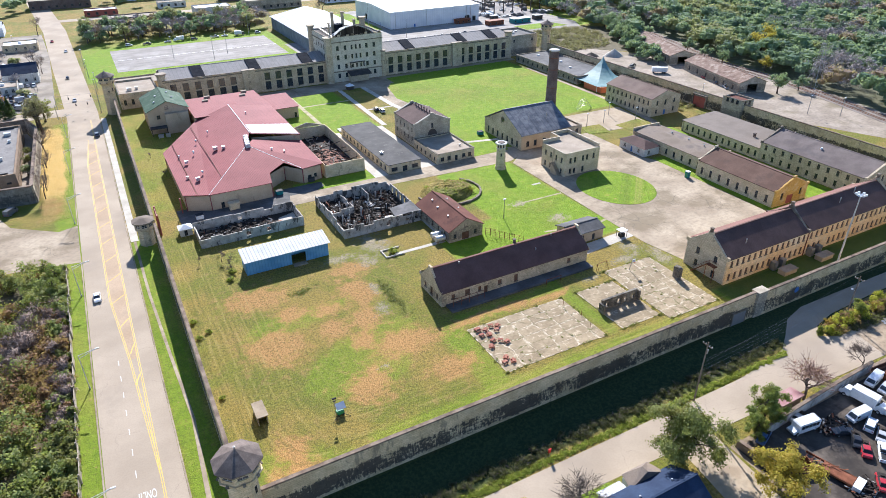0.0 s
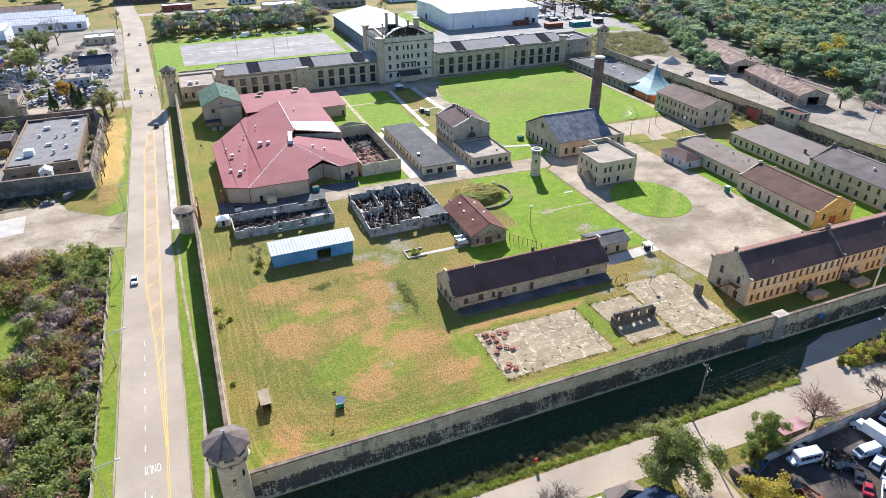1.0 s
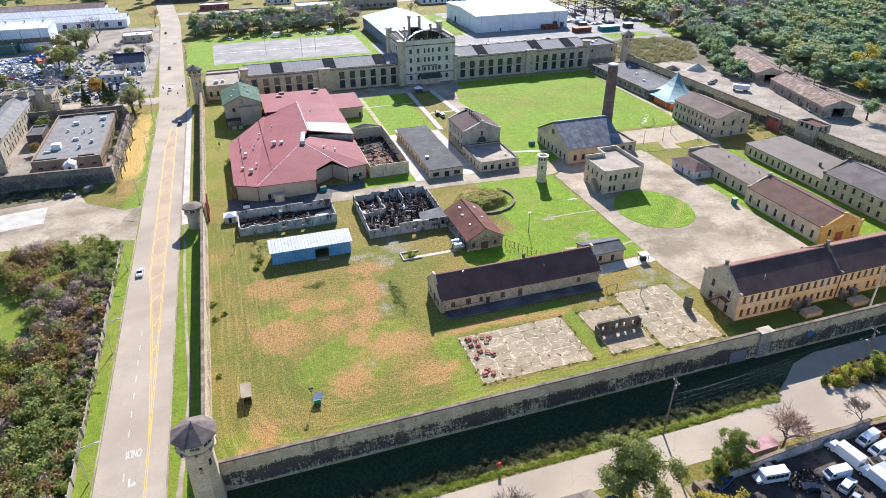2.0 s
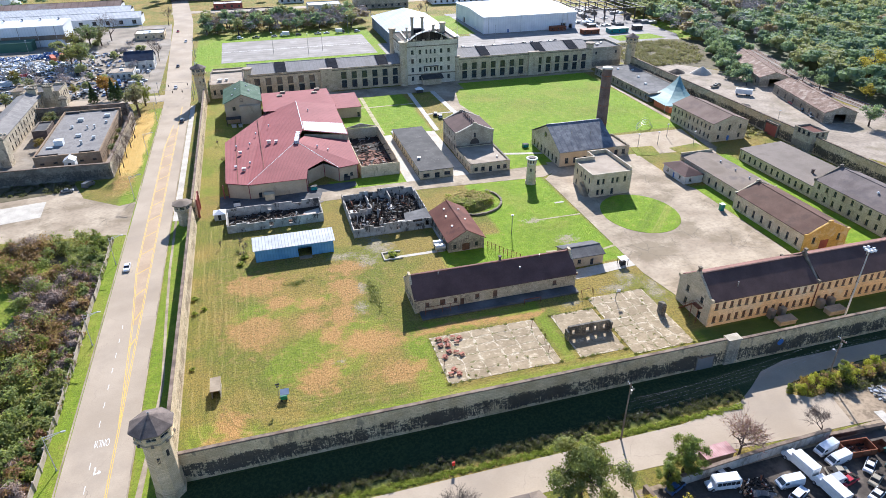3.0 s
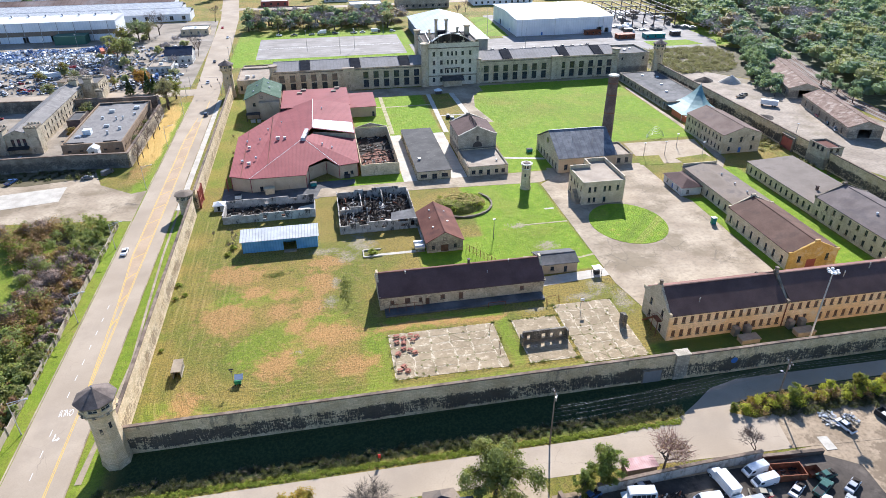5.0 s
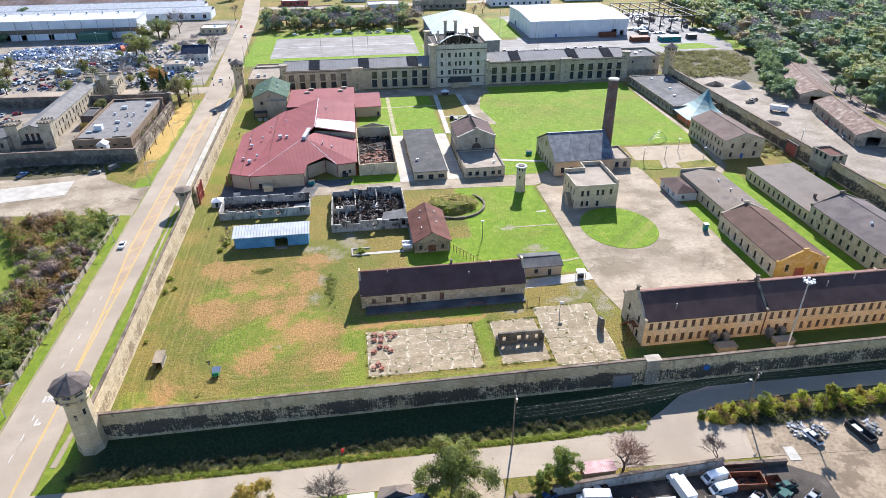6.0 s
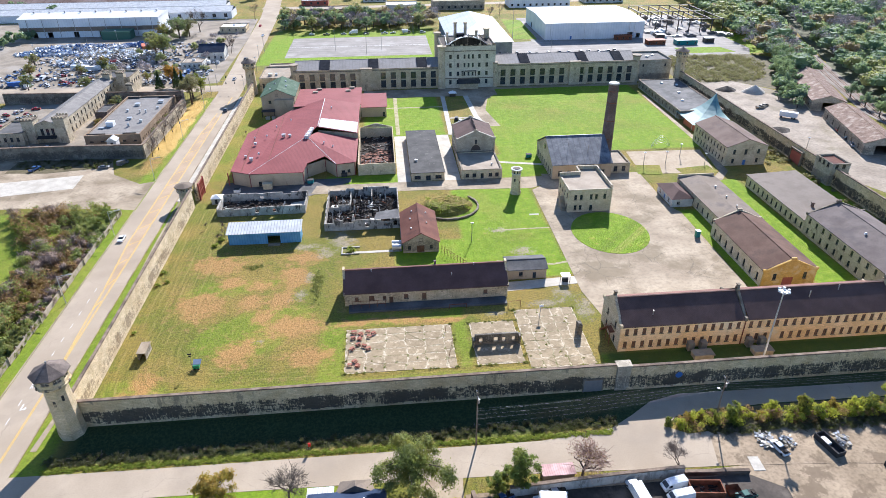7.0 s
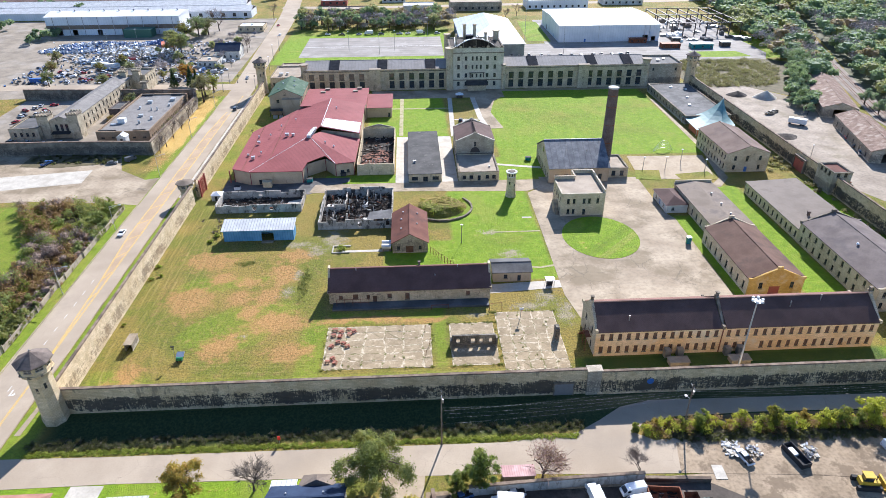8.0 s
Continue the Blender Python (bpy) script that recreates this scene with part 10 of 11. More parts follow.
def trunk_mesh(h, r, K, fork=0.35, seed=0):
    """A tapered trunk with limbs that reach some of the clumps."""
    rnd = random.Random(seed)
    mb = MB()
    top = Vector((rnd.uniform(-0.3, 0.3), rnd.uniform(-0.3, 0.3), h * 0.8))
    mid = Vector((rnd.uniform(-0.15, 0.15), rnd.uniform(-0.15, 0.15), h * fork))
    mb.limb((0, 0, -0.3), mid, r * 1.15, r * 0.8, 8)
    mb.limb(mid, top, r * 0.8, r * 0.2, 7)
    for i in range(0, len(K), max(1, len(K) // 16)):
        k = Vector([float(q) for q in K[i]])
        s = mid.lerp(top, rnd.uniform(0, 0.7))
        e = s.lerp(k, 0.55) + Vector((0, 0, 0.4))
        mb.limb(s, e, r * 0.4, r * 0.22, 5)
        mb.limb(e, k, r * 0.22, r * 0.05, 4)
    return mb


def leafy(name, h, R, mat, clumps=70, per=45, size=0.36, seed=0, droop=0.0, base=0.25, airy=False):
    """A broad-leaved tree: a forked trunk and a crown of several uneven boughs with gaps between them."""
    root = new(name)
    rnd = random.Random(seed * 7 + 3)
    low, tall = h * base, h * (1 - base)
    n = 5 if R < 3 else 16 if airy else 8
    boughs = [((rnd.uniform(-0.15, 0.15) * R, rnd.uniform(-0.15, 0.15) * R, low + tall * 0.74), R * 0.5, tall * 0.27), ((0, 0, low + tall * 0.4), R * 0.62, tall * 0.34)]
    turn = rnd.uniform(0, 6.28)
    for i in range(n):
        a = turn + 6.283 * i / n + rnd.uniform(-0.35, 0.35)
        d, f = (rnd.uniform(0.45, 0.74), rnd.uniform(0.25, 0.42)) if not airy else (rnd.uniform(0.4, 0.95), rnd.uniform(0.14, 0.3))
        z = low + tall * rnd.uniform(0.22, 0.66 if not airy else 0.78)
        boughs.append(((d * R * math.cos(a), d * R * math.sin(a), z), R * f, tall * f * 0.55))
    if R < 3:
        boughs.append(((0, 0, low + tall * 0.2), R * 0.85, tall * 0.24))
    total = sum(b[1] ** 2 for b in boughs)
    parts, K = [], []
    for c, r, rz in boughs:
        q, k = crown(c, (r, r, rz), max(4, int(clumps * r * r / total)), per, R * (0.055 if airy else 0.085) + 0.1, size, 0.3)
        parts.append(q), K.append(k)
    Q, K = np.concatenate(parts), np.concatenate(K)
    if droop:
        rad = np.sqrt(Q[..., 0] ** 2 + Q[..., 1] ** 2)
        Q[..., 2] -= droop * (rad / R) ** 2
    Q[..., 2] = np.maximum(Q[..., 2], 0.03)
    local_part("trunk", trunk_mesh(h, 0.03 * h + 0.05, K, 0.28, seed), BARK, root)
    cr = new("crown", quad_mesh("crown", Q, mat))
    cr.parent = root
    return root


def conifer(h, R, seed=0):
    root = new("conifer_tree")
    mb = MB()
    mb.limb((0, 0, -0.2), (0, 0, h), 0.22, 0.03, 7)
    C, n = [], 2600
    t = RNG.random(n) ** 0.75
    z = h * (0.1 + 0.9 * (1 - t))
    rr = R * t * (0.55 + 0.45 * RNG.random(n)) * (0.85 + 0.15 * np.sin(z * 4))
    a = RNG.uniform(0, 2 * math.pi, n)
    C = np.stack([rr * np.cos(a), rr * np.sin(a), z - 0.25 * rr], 1)
    local_part("trunk", mb, BARK, root)
    cr = new("crown", quad_mesh("crown", leaves(C, 0.5, 0.3), LEAF_PINE))
    cr.parent = root
    return root


def bare_tree(h, R, mat, seed=0, depth=6, leafmat=None):
    """A leafless tree: limbs that fork again and again into twigs."""
    rnd = random.Random(seed)
    root = new("bare_tree")
    big, fine, tips = MB(), MB(), []

    def grow(p, d, L, r, k):
        q = p + d * L
        (big if k < 3 else fine).limb(p, q, r, r * 0.68, 6 if k < 2 else 4 if k < 4 else 3)
        if k >= depth:
            tips.append(tuple(q))
            return
        for _ in range(3 if k in (1, 2, 3, 4, 5) and not (k > 3 and R > h) else 4 if k == 0 and R > 0.6 * h else 2):
            side = Vector((rnd.uniform(-1, 1), rnd.uniform(-1, 1), rnd.uniform(-0.25, 0.9))).normalized()
            nd = (d * 0.62 + side * 0.75 * (R / h + 0.45)).normalized()
            grow(q if rnd.random() < 0.7 else p.lerp(q, 0.7), nd, L * rnd.uniform(0.62, 0.82), max(r * 0.6, 0.02), k + 1)

    grow(Vector((0, 0, -0.2)), Vector((0.04, 0.02, 1)), h * (0.27 if R < 0.6 * h else 0.2), 0.02 * h, 0)
    # short fine twigs fanning out of every branch end
    T = np.repeat(np.array(tips), 2, 0)
    D = T - np.array((0, 0, h * 0.35))
    D = D / np.linalg.norm(D, axis=1)[:, None] + RNG.normal(size=T.shape) * 0.7
    E = T + D * RNG.uniform(0.03, 0.075, len(T))[:, None] * h
    W = np.cross(D, RNG.normal(size=T.shape))
    W = W / np.linalg.norm(W, axis=1)[:, None] * 0.0022 * h
    sp = new("twig_mass", quad_mesh("twig_mass", np.stack([T - W, T + W, E + W * 0.5, E - W * 0.5], 1), mat))
    sp.parent = root
    tagged(sp, kind="stuff")
    local_part("trunk", big, BARK, root)
    tw = tagged(local_part("branchwork", fine, mat, root), kind="stuff")
    if leafmat:
        T = np.array(tips)
        C = T + RNG.normal(size=T.shape) * 0.25
        cr = new("leaves", quad_mesh("leaves", leaves(C, 0.2), leafmat))
        cr.parent = root
    return root


def plant(protos, spots, label, category, group):
    """The first spots take the prototypes themselves, the rest copies. spots: x, y, turn, size."""
    for i, (x, y, a, s) in enumerate(spots):
        ob = protos[i % len(protos)]
        m = Matrix.Translation((x, y, 0)) @ Matrix.Rotation(radians(a), 4, "Z") @ Matrix.Scale(s, 4)
        if i < len(protos):
            ob.matrix_basis = m
        else:
            ob = copy_thing(ob, m)
            ob.matrix_basis = m
        tagged(ob, label, category, group)


# in front of the wall
plant([leafy("leafy_tree", 14, 8.2, LEAF_OLIVE, 460, 40, 0.42, 1, droop=1.4, base=0.1, airy=True)], [(75.2, -24.2, 0, 1.0)], "broad drooping green tree beside the lane", "tree", "front trees")
plant([leafy("leafy_tree", 10.5, 4.0, LEAF_GREEN, 250, 40, 0.34, 2, base=0.05, airy=True)], [(97.6, -25.6, 0, 1.0), (92.6, -27.4, 70, 0.62)], "dense young green tree by the yard wall", "tree", "front trees")
plant([leafy("leafy_tree", 9, 6.6, LEAF_YELLOW, 260, 40, 0.4, 3, base=0.12, airy=True)], [(85.6, -38.6, 0, 1.0)], "round tree with yellow autumn leaves", "tree", "front trees")
plant([leafy("leafy_tree", 9, 4.9, LEAF_GOLD, 240, 40, 0.38, 4, base=0.1, airy=True)], [(35.2, -24.6, 0, 1.0)], "small tree with golden brown leaves", "tree", "front trees")
plant([bare_tree(10, 13.0, TWIG_DARK, 5, 6)], [(49.8, -24.6, 0, 1.4)], "bare grey tree beside the lane", "tree", "bare trees")
plant([bare_tree(11.5, 12.0, TWIG_RED, 6, 6, LEAF_RUST)], [(111.0, -25.4, 0, 1.45)], "bare reddish tree beside the yard wall", "tree", "bare trees")
plant([bare_tree(6, 2.8, TWIG, 8, 6)], [(132.0, -25.2, 0, 1.5)], "small bare grey shrub tree", "tree", "bare trees")
# bushes by the eastern lane
spots = [(135.4, -12.6, 0, 0.62), (137.6, -13.4, 60, 0.6), (140.4, -11.4, 120, 0.72), (143.4, -11.0, 10, 0.66), (146.2, -12.0, 200, 0.8), (150.4, -12.4, 80, 1.15), (152.6, -11.6, 300, 0.75), (157.4, -12.6, 30, 0.7), (161.0, -11.2, 140, 0.95), (165.2, -12.4, 250, 0.8), (168.4, -12.2, 330, 1.25), (171.6, -13.2, 90, 0.9), (175.8, -11.6, 190, 0.95), (179.8, -12.6, 20, 1.1), (184, -12.4, 130, 1.3), (187.6, -13.6, 240, 1.0), (191.6, -12.0, 60, 1.5), (196.6, -13.6, 150, 1.2), (203, -13, 0, 1.6), (210, -13.5, 100, 1.8), (218, -14, 200, 1.8), (228, -15, 40, 2.0)]
plant([leafy("bush", 4.2, 2.3, LEAF_BUSH, 70, 50, 0.28, 11, base=0.05, airy=True), leafy("bush", 5.4, 2.4, LEAF_LIME, 80, 50, 0.28, 12, base=0.05, airy=True), leafy("bush", 3.6, 2.3, LEAF_GOLD, 60, 50, 0.28, 13, base=0.05, airy=True), leafy("bush", 4.6, 2.6, LEAF_LIME, 70, 50, 0.28, 14, base=0.05, airy=True), leafy("bush", 3.8, 2.5, LEAF_BUSH, 70, 50, 0.28, 15, base=0.05, airy=True)], spots, "yellow-green autumn bush beside the lane", "bush", "lane bushes")
spots = [(x, -12.0 - 0.022 * (x - 136) + RNG.uniform(-2.0, 1.6), RNG.uniform(0.7, 1.8), RNG.uniform(0.8, 3.8)) for x in np.arange(138, 236, 0.75)]
lane_brush = spots
# in the yard
plant([leafy("bush", 1.3, 1.3, LEAF_WEEDS, 18, 40, 0.22, 21, base=0.0)], [(59.6, 76, 0, 1.3), (-0.4, 68, 0, 0.8), (-0.2, 60.5, 50, 0.7), (0.2, 36, 90, 0.6), (2.4, 62, 300, 0.7), (14, 88, 30, 1.0), (12.5, 84, 130, 0.9)], "low scrubby green bush in the grass", "bush", "yard bushes")
plant([bare_tree(4.5, 2.2, TWIG, 31, 5), bare_tree(5, 2.4, TWIG, 32, 5)], [(7.5, 172, 0, 1.0), (14.2, 92, 0, 1.0), (12.6, 96, 80, 1.0), (13.5, 88, 160, 0.8), (6.5, 98, 40, 0.7), (4.6, 196, 200, 0.7), (245, 150, 0, 0.8), (247, 144, 90, 0.9)], "bare grey shrub in the rough grass", "shrub", "yard shrubs")
# street trees to the west
plant([bare_tree(10, 3.4, TWIG, 41, 5), bare_tree(11, 3.2, TWIG, 42, 5)], [(-33.2, 180, 0, 1.1), (-33.4, 191.5, 0, 1.15), (-33.2, 204.5, 80, 1.15), (-33, 217.5, 160, 1.2), (-34.4, 229, 240, 1.1), (-33.6, 172, 20, 1.0), (-41, 396, 100, 1.4), (-35, 372, 0, 1.2), (-37, 388, 50, 1.3), (-38, 500, 0, 1.6), (-75.4, 452, 100, 2.6), (170, 470, 0, 1.4), (185, 500, 100, 1.5)], "leafless street tree beside the old wall", "tree", "street trees")
plant([leafy("leafy_tree", 13, 4.6, LEAF_DRY, 80, 50, 0.42, 51), leafy("leafy_tree", 12, 4.4, LEAF_BUSH, 70, 45, 0.42, 52)], [(-34.4, 251, 0, 1.35), (-33.5, 270, 0, 1.15), (-36.4, 262, 60, 1.2)], "thin olive-leaved street tree", "tree", "street trees")
plant([leafy("leafy_tree", 11, 5, LEAF_ORANGE, 70, 50, 0.45, 53)], [(-55.2, 291, 0, 1.3)], "tree with orange autumn leaves", "tree", "street trees")
plant([conifer(10.5, 3.2)], [(-60.8, 282.8, 0, 1.1), (-50.4, 283.1, 90, 1.25), (-48, 286, 40, 1.0)], "dark green conifer behind the wall", "tree", "conifers")
spots = [(-81, 366, 0, 1.7), (-88, 372, 60, 1.5), (-86, 429, 120, 1.7), (-94, 420, 200, 1.4), (-80, 436, 250, 1.5), (-73, 300, 300, 0.7), (-100, 318, 33, 0.8), (-112, 336, 10, 0.9), (-70, 330, 80, 0.6), (-190, 300, 0, 1.4), (-176, 286, 50, 1.1), (-92, 250, 80, 0.6), (-86, 240, 10, 0.55), (-76, 246, 20, 0.6), (-74, 250, 90, 0.7), (-72, 214, 50, 0.55), (-39.6, 200, 0, 0.45), (-39.4, 210, 70, 0.5), (-39.6, 222, 160, 0.45), (-150, 316, 40, 1.0), (-140, 290, 300, 1.0), (-160, 345, 90, 1.0), (-104, 285, 10, 0.9), (-120, 320, 200, 0.8)]
plant([leafy("leafy_tree", 10, 5.4, LEAF_WOODS, 60, 40, 0.5, 61), leafy("leafy_tree", 11, 5.0, LEAF_SCRUB, 60, 40, 0.5, 62)], spots, "dull green and brown autumn tree", "tree", "scattered trees")
plant([leafy("leafy_tree", 12, 5.6, LEAF_YELLOW, 70, 40, 0.5, 63)], [(341, 164, 0, 0.8), (367, 188, 60, 1.8)], "bright yellow autumn tree at the edge of the woods", "tree", "woodland edge")
spots = [(307.5, 130, 40, 1.1), (322, 128, 100, 0.9), (303, 216, 150, 0.8), (299, 207, 200, 0.7), (307, 226, 260, 0.9), (312, 240, 20, 1.1), (318, 252, 70, 1.2), (298, 224, 130, 0.5), (326, 272, 190, 1.2), (333, 284, 10, 1.3), (340, 296, 240, 1.4), (347, 312, 90, 1.5), (322, 262, 30, 1.3), (337, 205, 70, 0.9), (333, 188, 10, 0.9), (340, 222, 100, 1.0)]
plant([leafy("leafy_tree", 11, 5.2, WOOD_GREEN, 70, 40, 0.5, 64), leafy("leafy_tree", 10, 5.0, WOOD_BLUE, 70, 40, 0.5, 65)], spots, "leafy green tree beside the railway sheds", "tree", "woodland edge")

# trees behind the car park
spots = []
for i in range(40):
    x = -6 + i * 3.1 + RNG.uniform(-3, 3)
    spots.append((float(x), float(450 + RNG.uniform(-8, 30)), float(RNG.uniform(0, 360)), float(RNG.uniform(0.9, 1.6))))
plant([leafy("leafy_tree", 11, 4.6, WOOD_GREEN, 50, 24, 0.7, 71), leafy("leafy_tree", 12, 4.2, WOOD_OLIVE, 46, 24, 0.7, 72), bare_tree(10, 4, TWIG_GREY, 73, 5), leafy("leafy_tree", 10, 4.6, WOOD_RUST, 44, 24, 0.7, 74), bare_tree(11, 4.2, TWIG, 76, 5), leafy("leafy_tree", 11, 4.8, WOOD_BLUE, 46, 24, 0.7, 75)], spots, "autumn tree in the row behind the car park", "tree", "car park trees")


def thicket(name, spots, mat, size, clumps, per, label, category, twigs=None, thin=1.0):
    """Woods and scrub that nobody could count, as one body of leaves."""
    parts = []
    for x, y, r, h in spots:
        Q, K = crown((x, y, h * 0.55), (r, r, h * 0.5), clumps, per, r * 0.16 + 0.1, size, 0.45)
        parts.append(Q)
    Q = np.concatenate(parts)
    if thin < 1:
        mid = (Q[:, 0] + Q[:, 2]) / 2
        Q[:, 1], Q[:, 3] = mid + (Q[:, 1] - mid) * thin, mid + (Q[:, 3] - mid) * thin
    Q[..., 2] = np.maximum(Q[..., 2], 0.03)
    ob = tagged(new(name, quad_mesh(name, Q, mat)), label, category, kind="stuff")
    if twigs:
        n = twigs
        i = RNG.integers(0, len(spots), n)
        S = np.array(spots)[i]
        a, t = RNG.uniform(0, 6.28, n), RNG.uniform(0.15, 0.6, n)
        B = np.stack([S[:, 0] + 0.2 * S[:, 2] * np.cos(a), S[:, 1] + 0.2 * S[:, 2] * np.sin(a), S[:, 3] * 0.3], 1)
        T = np.stack([S[:, 0] + 1.05 * S[:, 2] * np.cos(a + 0.3), S[:, 1] + 1.05 * S[:, 2] * np.sin(a + 0.3), S[:, 3] * RNG.uniform(0.6, 1.15, n)], 1)
        W = RNG.normal(size=(n, 3)) * 0.05
        tagged(new(name + "_twigs", quad_mesh(name + "_twigs", np.stack([B - W, B + W, T + W * 0.3, T - W * 0.3], 1), TWIG)), "bare grey twigs among the scrub", "twigs", kind="stuff")
    return ob


# scrub west of the street
spots = []
while len(spots) < 560:
    x, y = RNG.uniform(-86, -27.8), RNG.uniform(-26, 114)
    if x < -56 - 0.3 * y:
        continue
    # a clearing of grass
    if (-88 < x < -44 - 0.0 * y and 62 < y < 116 and x + 0.55 * (y - 60) < -38):
        continue
    r = RNG.uniform(1.6, 4.0) if x < -34 else RNG.uniform(1.0, 2.2)
    spots.append((min(x, -27.6 - r), y, r, RNG.uniform(2.4, 6.8) * (1.0 if x < -36 else 0.6)))
for _ in range(320):
    r = RNG.uniform(0.8, 1.5)
    spots.append((RNG.uniform(-34, -27.7 - r), RNG.uniform(-26, 113), r, RNG.uniform(0.9, 2.4)))
kinds = {"green": [], "rust": [], "bare": [], "yellow": []}
for q in spots:
    n = math.sin(q[0] * 0.11 + 1.7) * math.sin(q[1] * 0.085 + q[0] * 0.03) + RNG.normal() * 0.55
    m = math.sin(q[0] * 0.07 - 0.8) * math.cos(q[1] * 0.12 + 0.6) + RNG.normal() * 0.5
    kinds["yellow" if m > 1.0 else "green" if n < -0.2 or (q[0] > -33 and RNG.random() < 0.4) else "bare" if m < -0.15 else "rust"].append(q)
thicket("green_scrub", kinds["green"], LEAF_SHRUB, 0.6, 20, 15, "dense green scrub west of the street fence", "scrub")
thicket("rust_scrub", kinds["rust"], LEAF_RUST, 0.55, 20, 15, "rust-brown autumn bushes among the scrub", "scrub")
thicket("yellow_scrub", kinds["yellow"], LEAF_BUSH, 0.5, 22, 18, "yellow-green bushes among the scrub", "scrub")
thicket("bare_scrub", kinds["bare"], TWIG_GREY, 1.25, 22, 22, "bare grey-purple bushes among the scrub", "scrub", 9000, thin=0.17)
plant([leafy("leafy_tree", 6.5, 2.8, LEAF_GREEN, 45, 45, 0.32, 81, base=0.1), leafy("leafy_tree", 6.0, 2.6, LEAF_BUSH, 45, 45, 0.32, 82, base=0.1)], [(-30.6, 108, 0, 1.0), (-33.4, 113, 0, 0.9), (-31.5, 101, 60, 0.9), (-44, 113.5, 100, 0.8), (-58, 112, 200, 0.9), (-37, 55, 20, 0.9), (-42, 70, 0, 0.8)], "rounded green bush at the edge of the scrub", "bush", "scrub edge bushes")
# woods east of the railway
def woodland(name, spots, mat, label, core=True, thin=1.0):
    """Tall trees that nobody could count: each crown is five leafy lumps, its leaves turned outwards."""
    T = np.array(spots)
    parts = []
    for near in (True, False):
        t = T[(T[:, 1] < 330) & (T[:, 0] < 470)] if near else T[(T[:, 1] >= 330) | (T[:, 0] >= 470)]
        if not len(t):
            continue
        n, per, size = len(t), 40 if near else 20, 1.25 if near else 1.9
        turn = RNG.uniform(0, 6.28, (n, 1)) + np.array([[0, 0, 1.57, 3.14, 4.71]]) + RNG.uniform(-0.5, 0.5, (n, 5))
        off = np.array([[0, 0.55, 0.55, 0.55, 0.55]]) * t[:, 2:3] * RNG.uniform(0.8, 1.2, (n, 5))
        rl = t[:, 2:3] * np.array([[0.66, 0.5, 0.5, 0.5, 0.5]]) * RNG.uniform(0.75, 1.2, (n, 5))
        z = t[:, 3:4] - rl - np.array([[0, 0.3, 0.3, 0.3, 0.3]]) * t[:, 2:3] * RNG.uniform(0.5, 2.2, (n, 5))
        L = np.stack([t[:, 0:1] + off * np.cos(turn), t[:, 1:2] + off * np.sin(turn), z], -1).reshape(-1, 3)
        R = rl.reshape(-1, 1)
        u = RNG.normal(size=(len(L) * per, 3))
        u /= np.linalg.norm(u, axis=1, keepdims=True)
        u[:, 2] = np.where(u[:, 2] < -0.35, -u[:, 2], u[:, 2])
        C = np.repeat(L, per, 0) + u * np.repeat(R, per, 0) * RNG.uniform(0.72, 1.12, (len(u), 1)) * np.array([1, 1, 0.85])
        Q = leaves(C, size, N=u)
        if thin < 1:
            mid = (Q[:, 0] + Q[:, 2]) / 2
            Q = np.stack([mid + (Q[:, 0] - mid) * 1.6, mid + (Q[:, 1] - mid) * thin, mid + (Q[:, 2] - mid) * 1.6, mid + (Q[:, 3] - mid) * thin], 1)
        parts.append(Q)
        if core:
            c = np.array([(-1, -1, -1), (1, -1, -1), (1, 1, -1), (-1, 1, -1), (-1, -1, 1), (1, -1, 1), (1, 1, 1), (-1, 1, 1)]) * 0.5
            f = np.array([(4, 5, 6, 7), (0, 1, 5, 4), (1, 2, 6, 5), (2, 3, 7, 6), (3, 0, 4, 7)])
            parts.append((L[:, None, None, :] + c[f][None] * R[:, None, None, :] * np.array([1, 1, 0.8])).reshape(-1, 4, 3))
    Q = np.concatenate(parts)
    Q[..., 2] = np.maximum(Q[..., 2], 0.1)
    return tagged(new(name, quad_mesh(name, Q, mat)), label, "woods", kind="stuff")


kinds = {"green": [], "dark": [], "olive": [], "rust": [], "bare": []}
taken = {}
tries = 0
while tries < 26000:
    tries += 1
    x, y = RNG.uniform(300, 730), RNG.uniform(20, 660)
    rail = np.interp(y, [20, 137, 195, 302, 470, 700], [300, 331, 335, 369, 430, 520])
    west = np.interp(y, [262, 275, 320, 400, 498, 700], [330, 336, 340, 352, 372, 400])
    if x > 250 + 1.75 * y or abs(x - rail) < 8.5 or (x < rail and (y < 262 or x < west)):
        continue
    key = (int(x // 6.2), int(y // 6.2))
    if any((key[0] + i, key[1] + k) in taken and (taken[(key[0] + i, key[1] + k)][0] - x) ** 2 + (taken[(key[0] + i, key[1] + k)][1] - y) ** 2 < 38 for i in (-1, 0, 1) for k in (-1, 0, 1)):
        continue
    taken[key] = (x, y)
    r = RNG.uniform(4.6, 7.6)
    n = math.sin(x * 0.035 + 1.7) * math.sin(y * 0.03 + x * 0.012) + RNG.normal() * 0.45
    kinds["bare" if n > 0.72 else "rust" if n > 0.6 else "olive" if n < -0.62 else "dark" if RNG.random() < 0.45 else "green"].append((x, y, r, r * RNG.uniform(1.7, 2.4)))
for x, y in [(303 + i * 3.1, 214 + i * 5.2) for i in range(19)] + [(297 + i * 2.6, 216 + i * 5.4) for i in range(14)]:
    kinds["green" if RNG.random() < 0.6 else "dark"].append((x + RNG.uniform(-2, 2), y + RNG.uniform(-2, 2), RNG.uniform(2.6, 4.8), RNG.uniform(5, 10)))
woodland("green_woods", kinds["green"], WOOD_GREEN, "dense green woods beyond the railway")
woodland("dark_woods", kinds["dark"], WOOD_BLUE, "dark green trees among the woods")
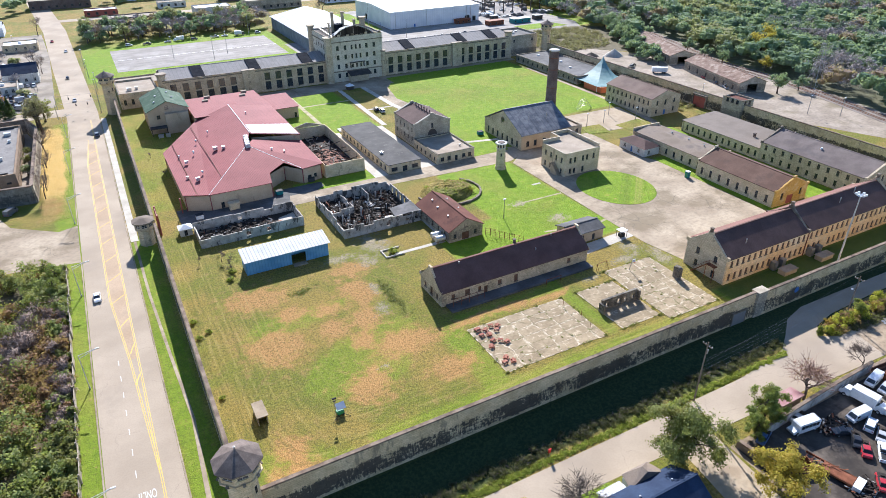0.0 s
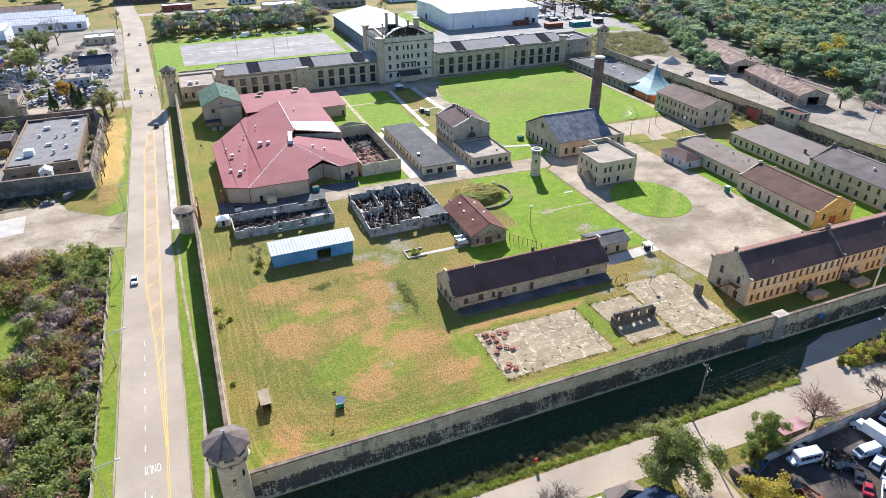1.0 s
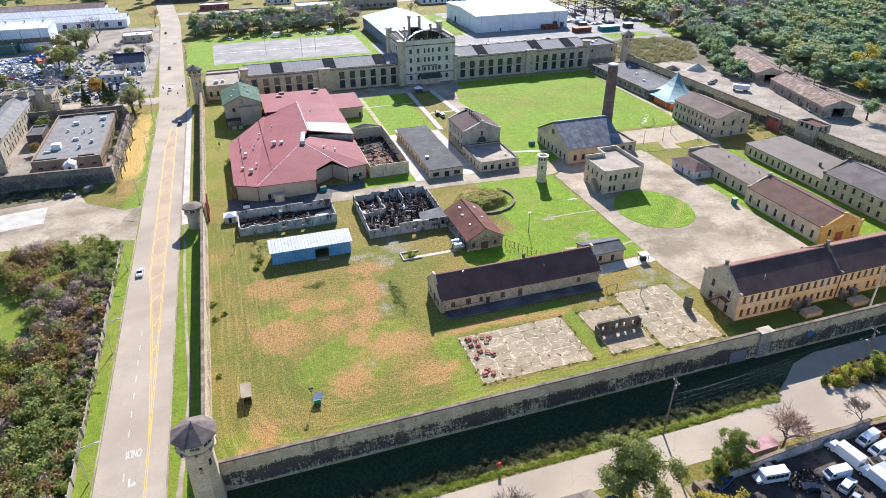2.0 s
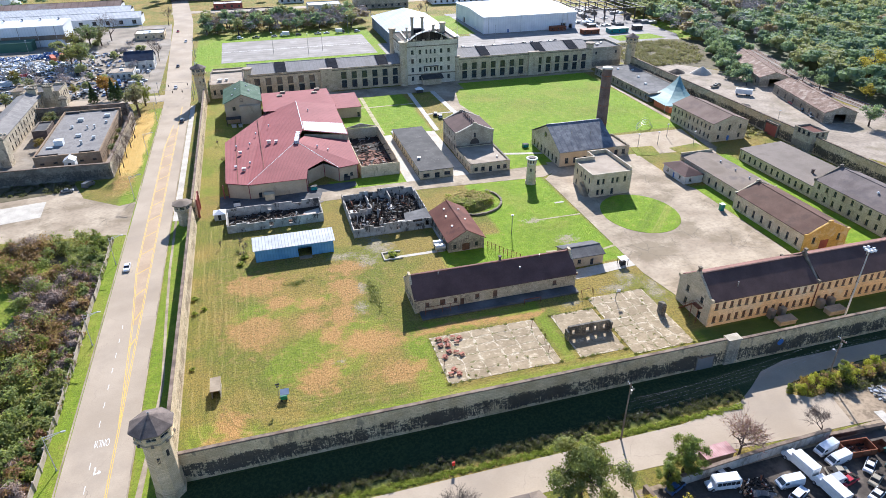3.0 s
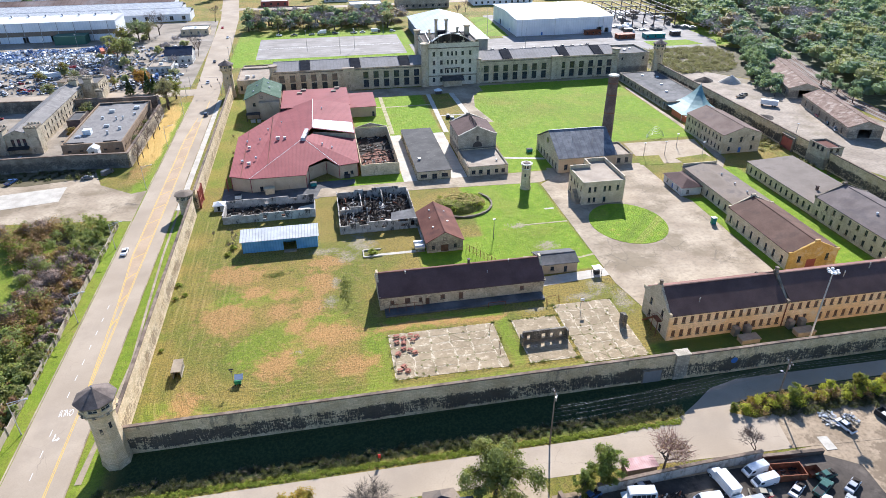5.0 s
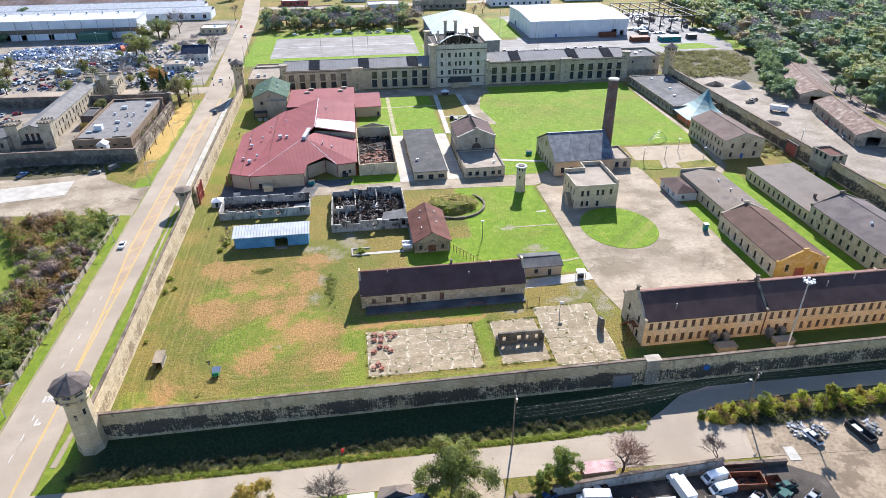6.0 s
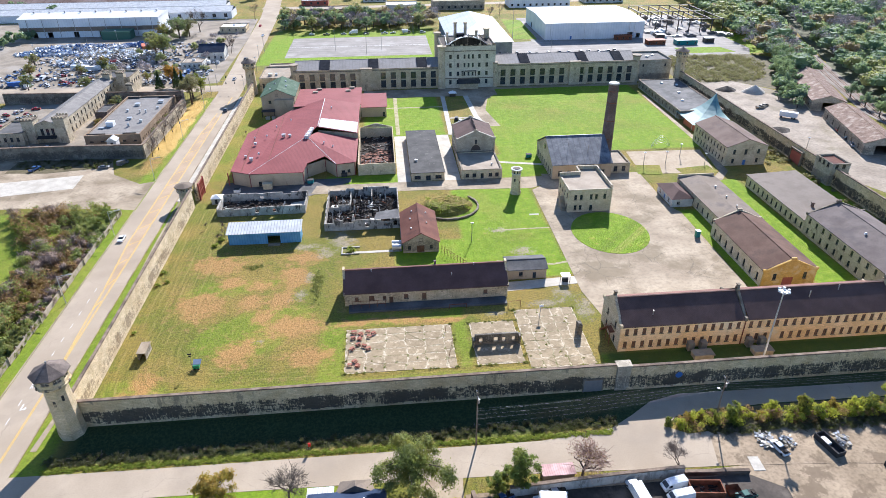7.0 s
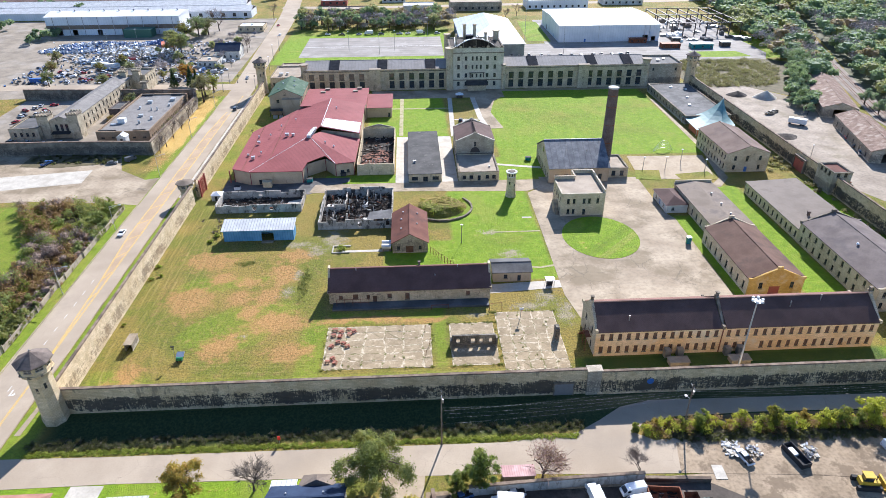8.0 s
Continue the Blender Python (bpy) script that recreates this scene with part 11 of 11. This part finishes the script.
woodland("olive_woods", kinds["olive"], WOOD_OLIVE, "olive and yellowing trees among the woods")
woodland("rust_woods", kinds["rust"], WOOD_RUST, "rusty brown autumn trees among the woods")
woodland("bare_woods", kinds["bare"], WOOD_TWIG, "bare grey-brown trees among the woods", False, 0.3)
spots = [(RNG.uniform(-300, 260), RNG.uniform(600, 790), RNG.uniform(4, 7), RNG.uniform(8, 14)) for _ in range(150)]
spots += [(RNG.uniform(-420, -200), RNG.uniform(280, 640), RNG.uniform(3, 6), RNG.uniform(6, 11)) for _ in range(60)]
woodland("far_woods", spots, WOOD_GREEN, "distant autumn trees between the far buildings")
spots = [(RNG.uniform(-112, -36), RNG.uniform(300, 440), RNG.uniform(1.8, 4.2), RNG.uniform(3.5, 8)) for _ in range(34)]
woodland("yard_growth", spots[:18], WOOD_OLIVE, "dull olive bushes scattered over the scrapyard")
woodland("yard_thicket", spots[18:], WOOD_TWIG, "bare grey shrubs scattered over the scrapyard", False, 0.3)
spots = [(RNG.uniform(-8, 124), RNG.uniform(446, 492), RNG.uniform(3.0, 5.2), RNG.uniform(7, 13)) for _ in range(170)]
woodland("car_park_thicket", spots[:95], WOOD_TWIG, "grey leafless thicket behind the car park", False, 0.3)
woodland("car_park_growth", spots[95:135], WOOD_RUST, "brown autumn growth behind the car park")
woodland("car_park_greens", spots[135:], WOOD_GREEN, "green trees behind the car park")
spots = [(RNG.uniform(262, 330), RNG.uniform(262, 325), RNG.uniform(1.5, 3.5), RNG.uniform(0.8, 2.2)) for _ in range(520)]
spots = [s for s in spots if s[0] < 300 + (s[1] - 250) * 0.7]
thicket("dry_brush", spots, LEAF_DRY, 0.6, 10, 9, "low dry brown brush outside the corner tower", "brush")
spots = [(x + RNG.normal() * a, y + RNG.normal() * b, RNG.uniform(0.4, 1.0), RNG.uniform(0.02, 0.08)) for x, y, a, b, n in ((29, 68.3, 2.0, 0.8, 34), (49.6, 59.5, 0.8, 2.0, 34), (49.4, 52.5, 0.9, 3.4, 50), (13, 94, 2, 4, 20), (-0.2, 64, 0.5, 6, 10)) for _ in range(n)]
spots += [(RNG.choice((x0, x1)) + RNG.uniform(-0.5, 0.5) if RNG.random() < 0.5 else RNG.uniform(x0, x1), 0, RNG.uniform(0.25, 0.6), RNG.uniform(0.16, 0.3)) for x0, x1, y0, y1 in ((59.6, 89.0, 12.9, 31.4), (94.3, 107.0, 12.8, 31.4), (108.1, 125.6, 10.2, 36.2)) for _ in range(46)]
edges = ((59.6, 89.0, 12.9, 31.4), (94.3, 107.0, 12.8, 31.4), (108.1, 125.6, 10.2, 36.2))
spots = [q if q[1] else (q[0], float(RNG.choice([y for x0, x1, y0, y1 in edges if x0 - 1 < q[0] < x1 + 1 for y in (y0, y1, y0 + (y1 - y0) * RNG.random())])), q[2], q[3]) for q in spots]
thicket("yard_weeds", spots, LEAF_TUFT, 0.18, 8, 9, "low rough green weeds in the yard grass", "weeds")
spots = [(RNG.uniform(241, 253), RNG.uniform(60, 160), RNG.uniform(0.8, 1.8), RNG.uniform(0.6, 1.8)) for _ in range(70)]
thicket("dry_weeds", spots, LEAF_DRY, 0.4, 14, 14, "dry brown weeds along the foot of the wall", "brush")
# weeds on the bank in front of the wall and dark brush in the ditch
spots = [(x, -12.2 - 0.9 * x / 120 + RNG.uniform(-0.55, 0.55), RNG.uniform(0.35, 0.65), RNG.uniform(0.1, 0.24)) for x in np.arange(-4, 122, 0.32)]
thicket("bank_weeds", spots, LEAF_WEEDS, 0.3, 8, 14, "bright green weeds along the bank beside the lane", "weeds")
# ditch brush, its leaf colour carrying the wall's shade
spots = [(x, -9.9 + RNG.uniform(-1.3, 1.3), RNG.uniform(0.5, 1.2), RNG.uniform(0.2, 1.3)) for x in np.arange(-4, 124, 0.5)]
thicket("ditch_brush", spots, LEAF_SHADED, 0.26, 10, 18, "dry brush in the ditch, darkened for the wall's shade", "brush", 1200)
spots = [(RNG.uniform(88, 104), RNG.uniform(100, 113), RNG.uniform(0.8, 1.4), RNG.uniform(2.4, 3.1)) for _ in range(60)]
spots = [s for s in spots if ((s[0] - 95.5) / 9.4) ** 2 + ((s[1] - 106.5) / 7.4) ** 2 < 1]
thicket("mound_growth", spots, LEAF_WEEDS, 0.3, 12, 22, "rough grass growing over the mound", "weeds")
n = 14000
C = np.stack([-34.2 + 8.6 * RNG.beta(1.5, 1.9, n), 150 + 112 * RNG.random(n), RNG.uniform(0.06, 0.14, n)], 1)
tagged(new("fallen_leaves", quad_mesh("fallen_leaves", leaves(C, 0.2, N=np.tile([0.0, 0.0, 1.0], (n, 1))), LEAF_FALLEN)), "yellow fallen leaves under the street trees", "leaves", kind="stuff")
thicket("lane_brush", lane_brush[::2], LEAF_LIME, 0.36, 16, 16, "low lime-green brush between the lane bushes", "brush")
thicket("lane_undergrowth", lane_brush[1::2], LEAF_RUST, 0.34, 14, 14, "brown undergrowth between the lane bushes", "brush")
# added dark strip: the lane bushes' shadow on the gravel, built as low brush
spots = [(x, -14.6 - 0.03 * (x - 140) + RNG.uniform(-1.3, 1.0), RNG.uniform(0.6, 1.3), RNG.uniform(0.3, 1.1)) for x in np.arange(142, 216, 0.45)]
thicket("shaded_brush", spots, LEAF_SHADED, 0.34, 8, 14, "dark brush strip standing for the bushes' cast shadow", "brush", 500)
# brush on that strip, in leaves darkened for the wall's shade
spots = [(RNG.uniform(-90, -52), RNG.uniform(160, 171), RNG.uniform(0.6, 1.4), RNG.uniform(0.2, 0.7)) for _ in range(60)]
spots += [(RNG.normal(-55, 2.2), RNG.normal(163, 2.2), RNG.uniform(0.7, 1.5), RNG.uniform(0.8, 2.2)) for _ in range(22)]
thicket("verge_brush", spots, LEAF_SHADED, 0.34, 8, 14, "scrubby brush below the old compound wall, darkened for its shade", "brush", 200)
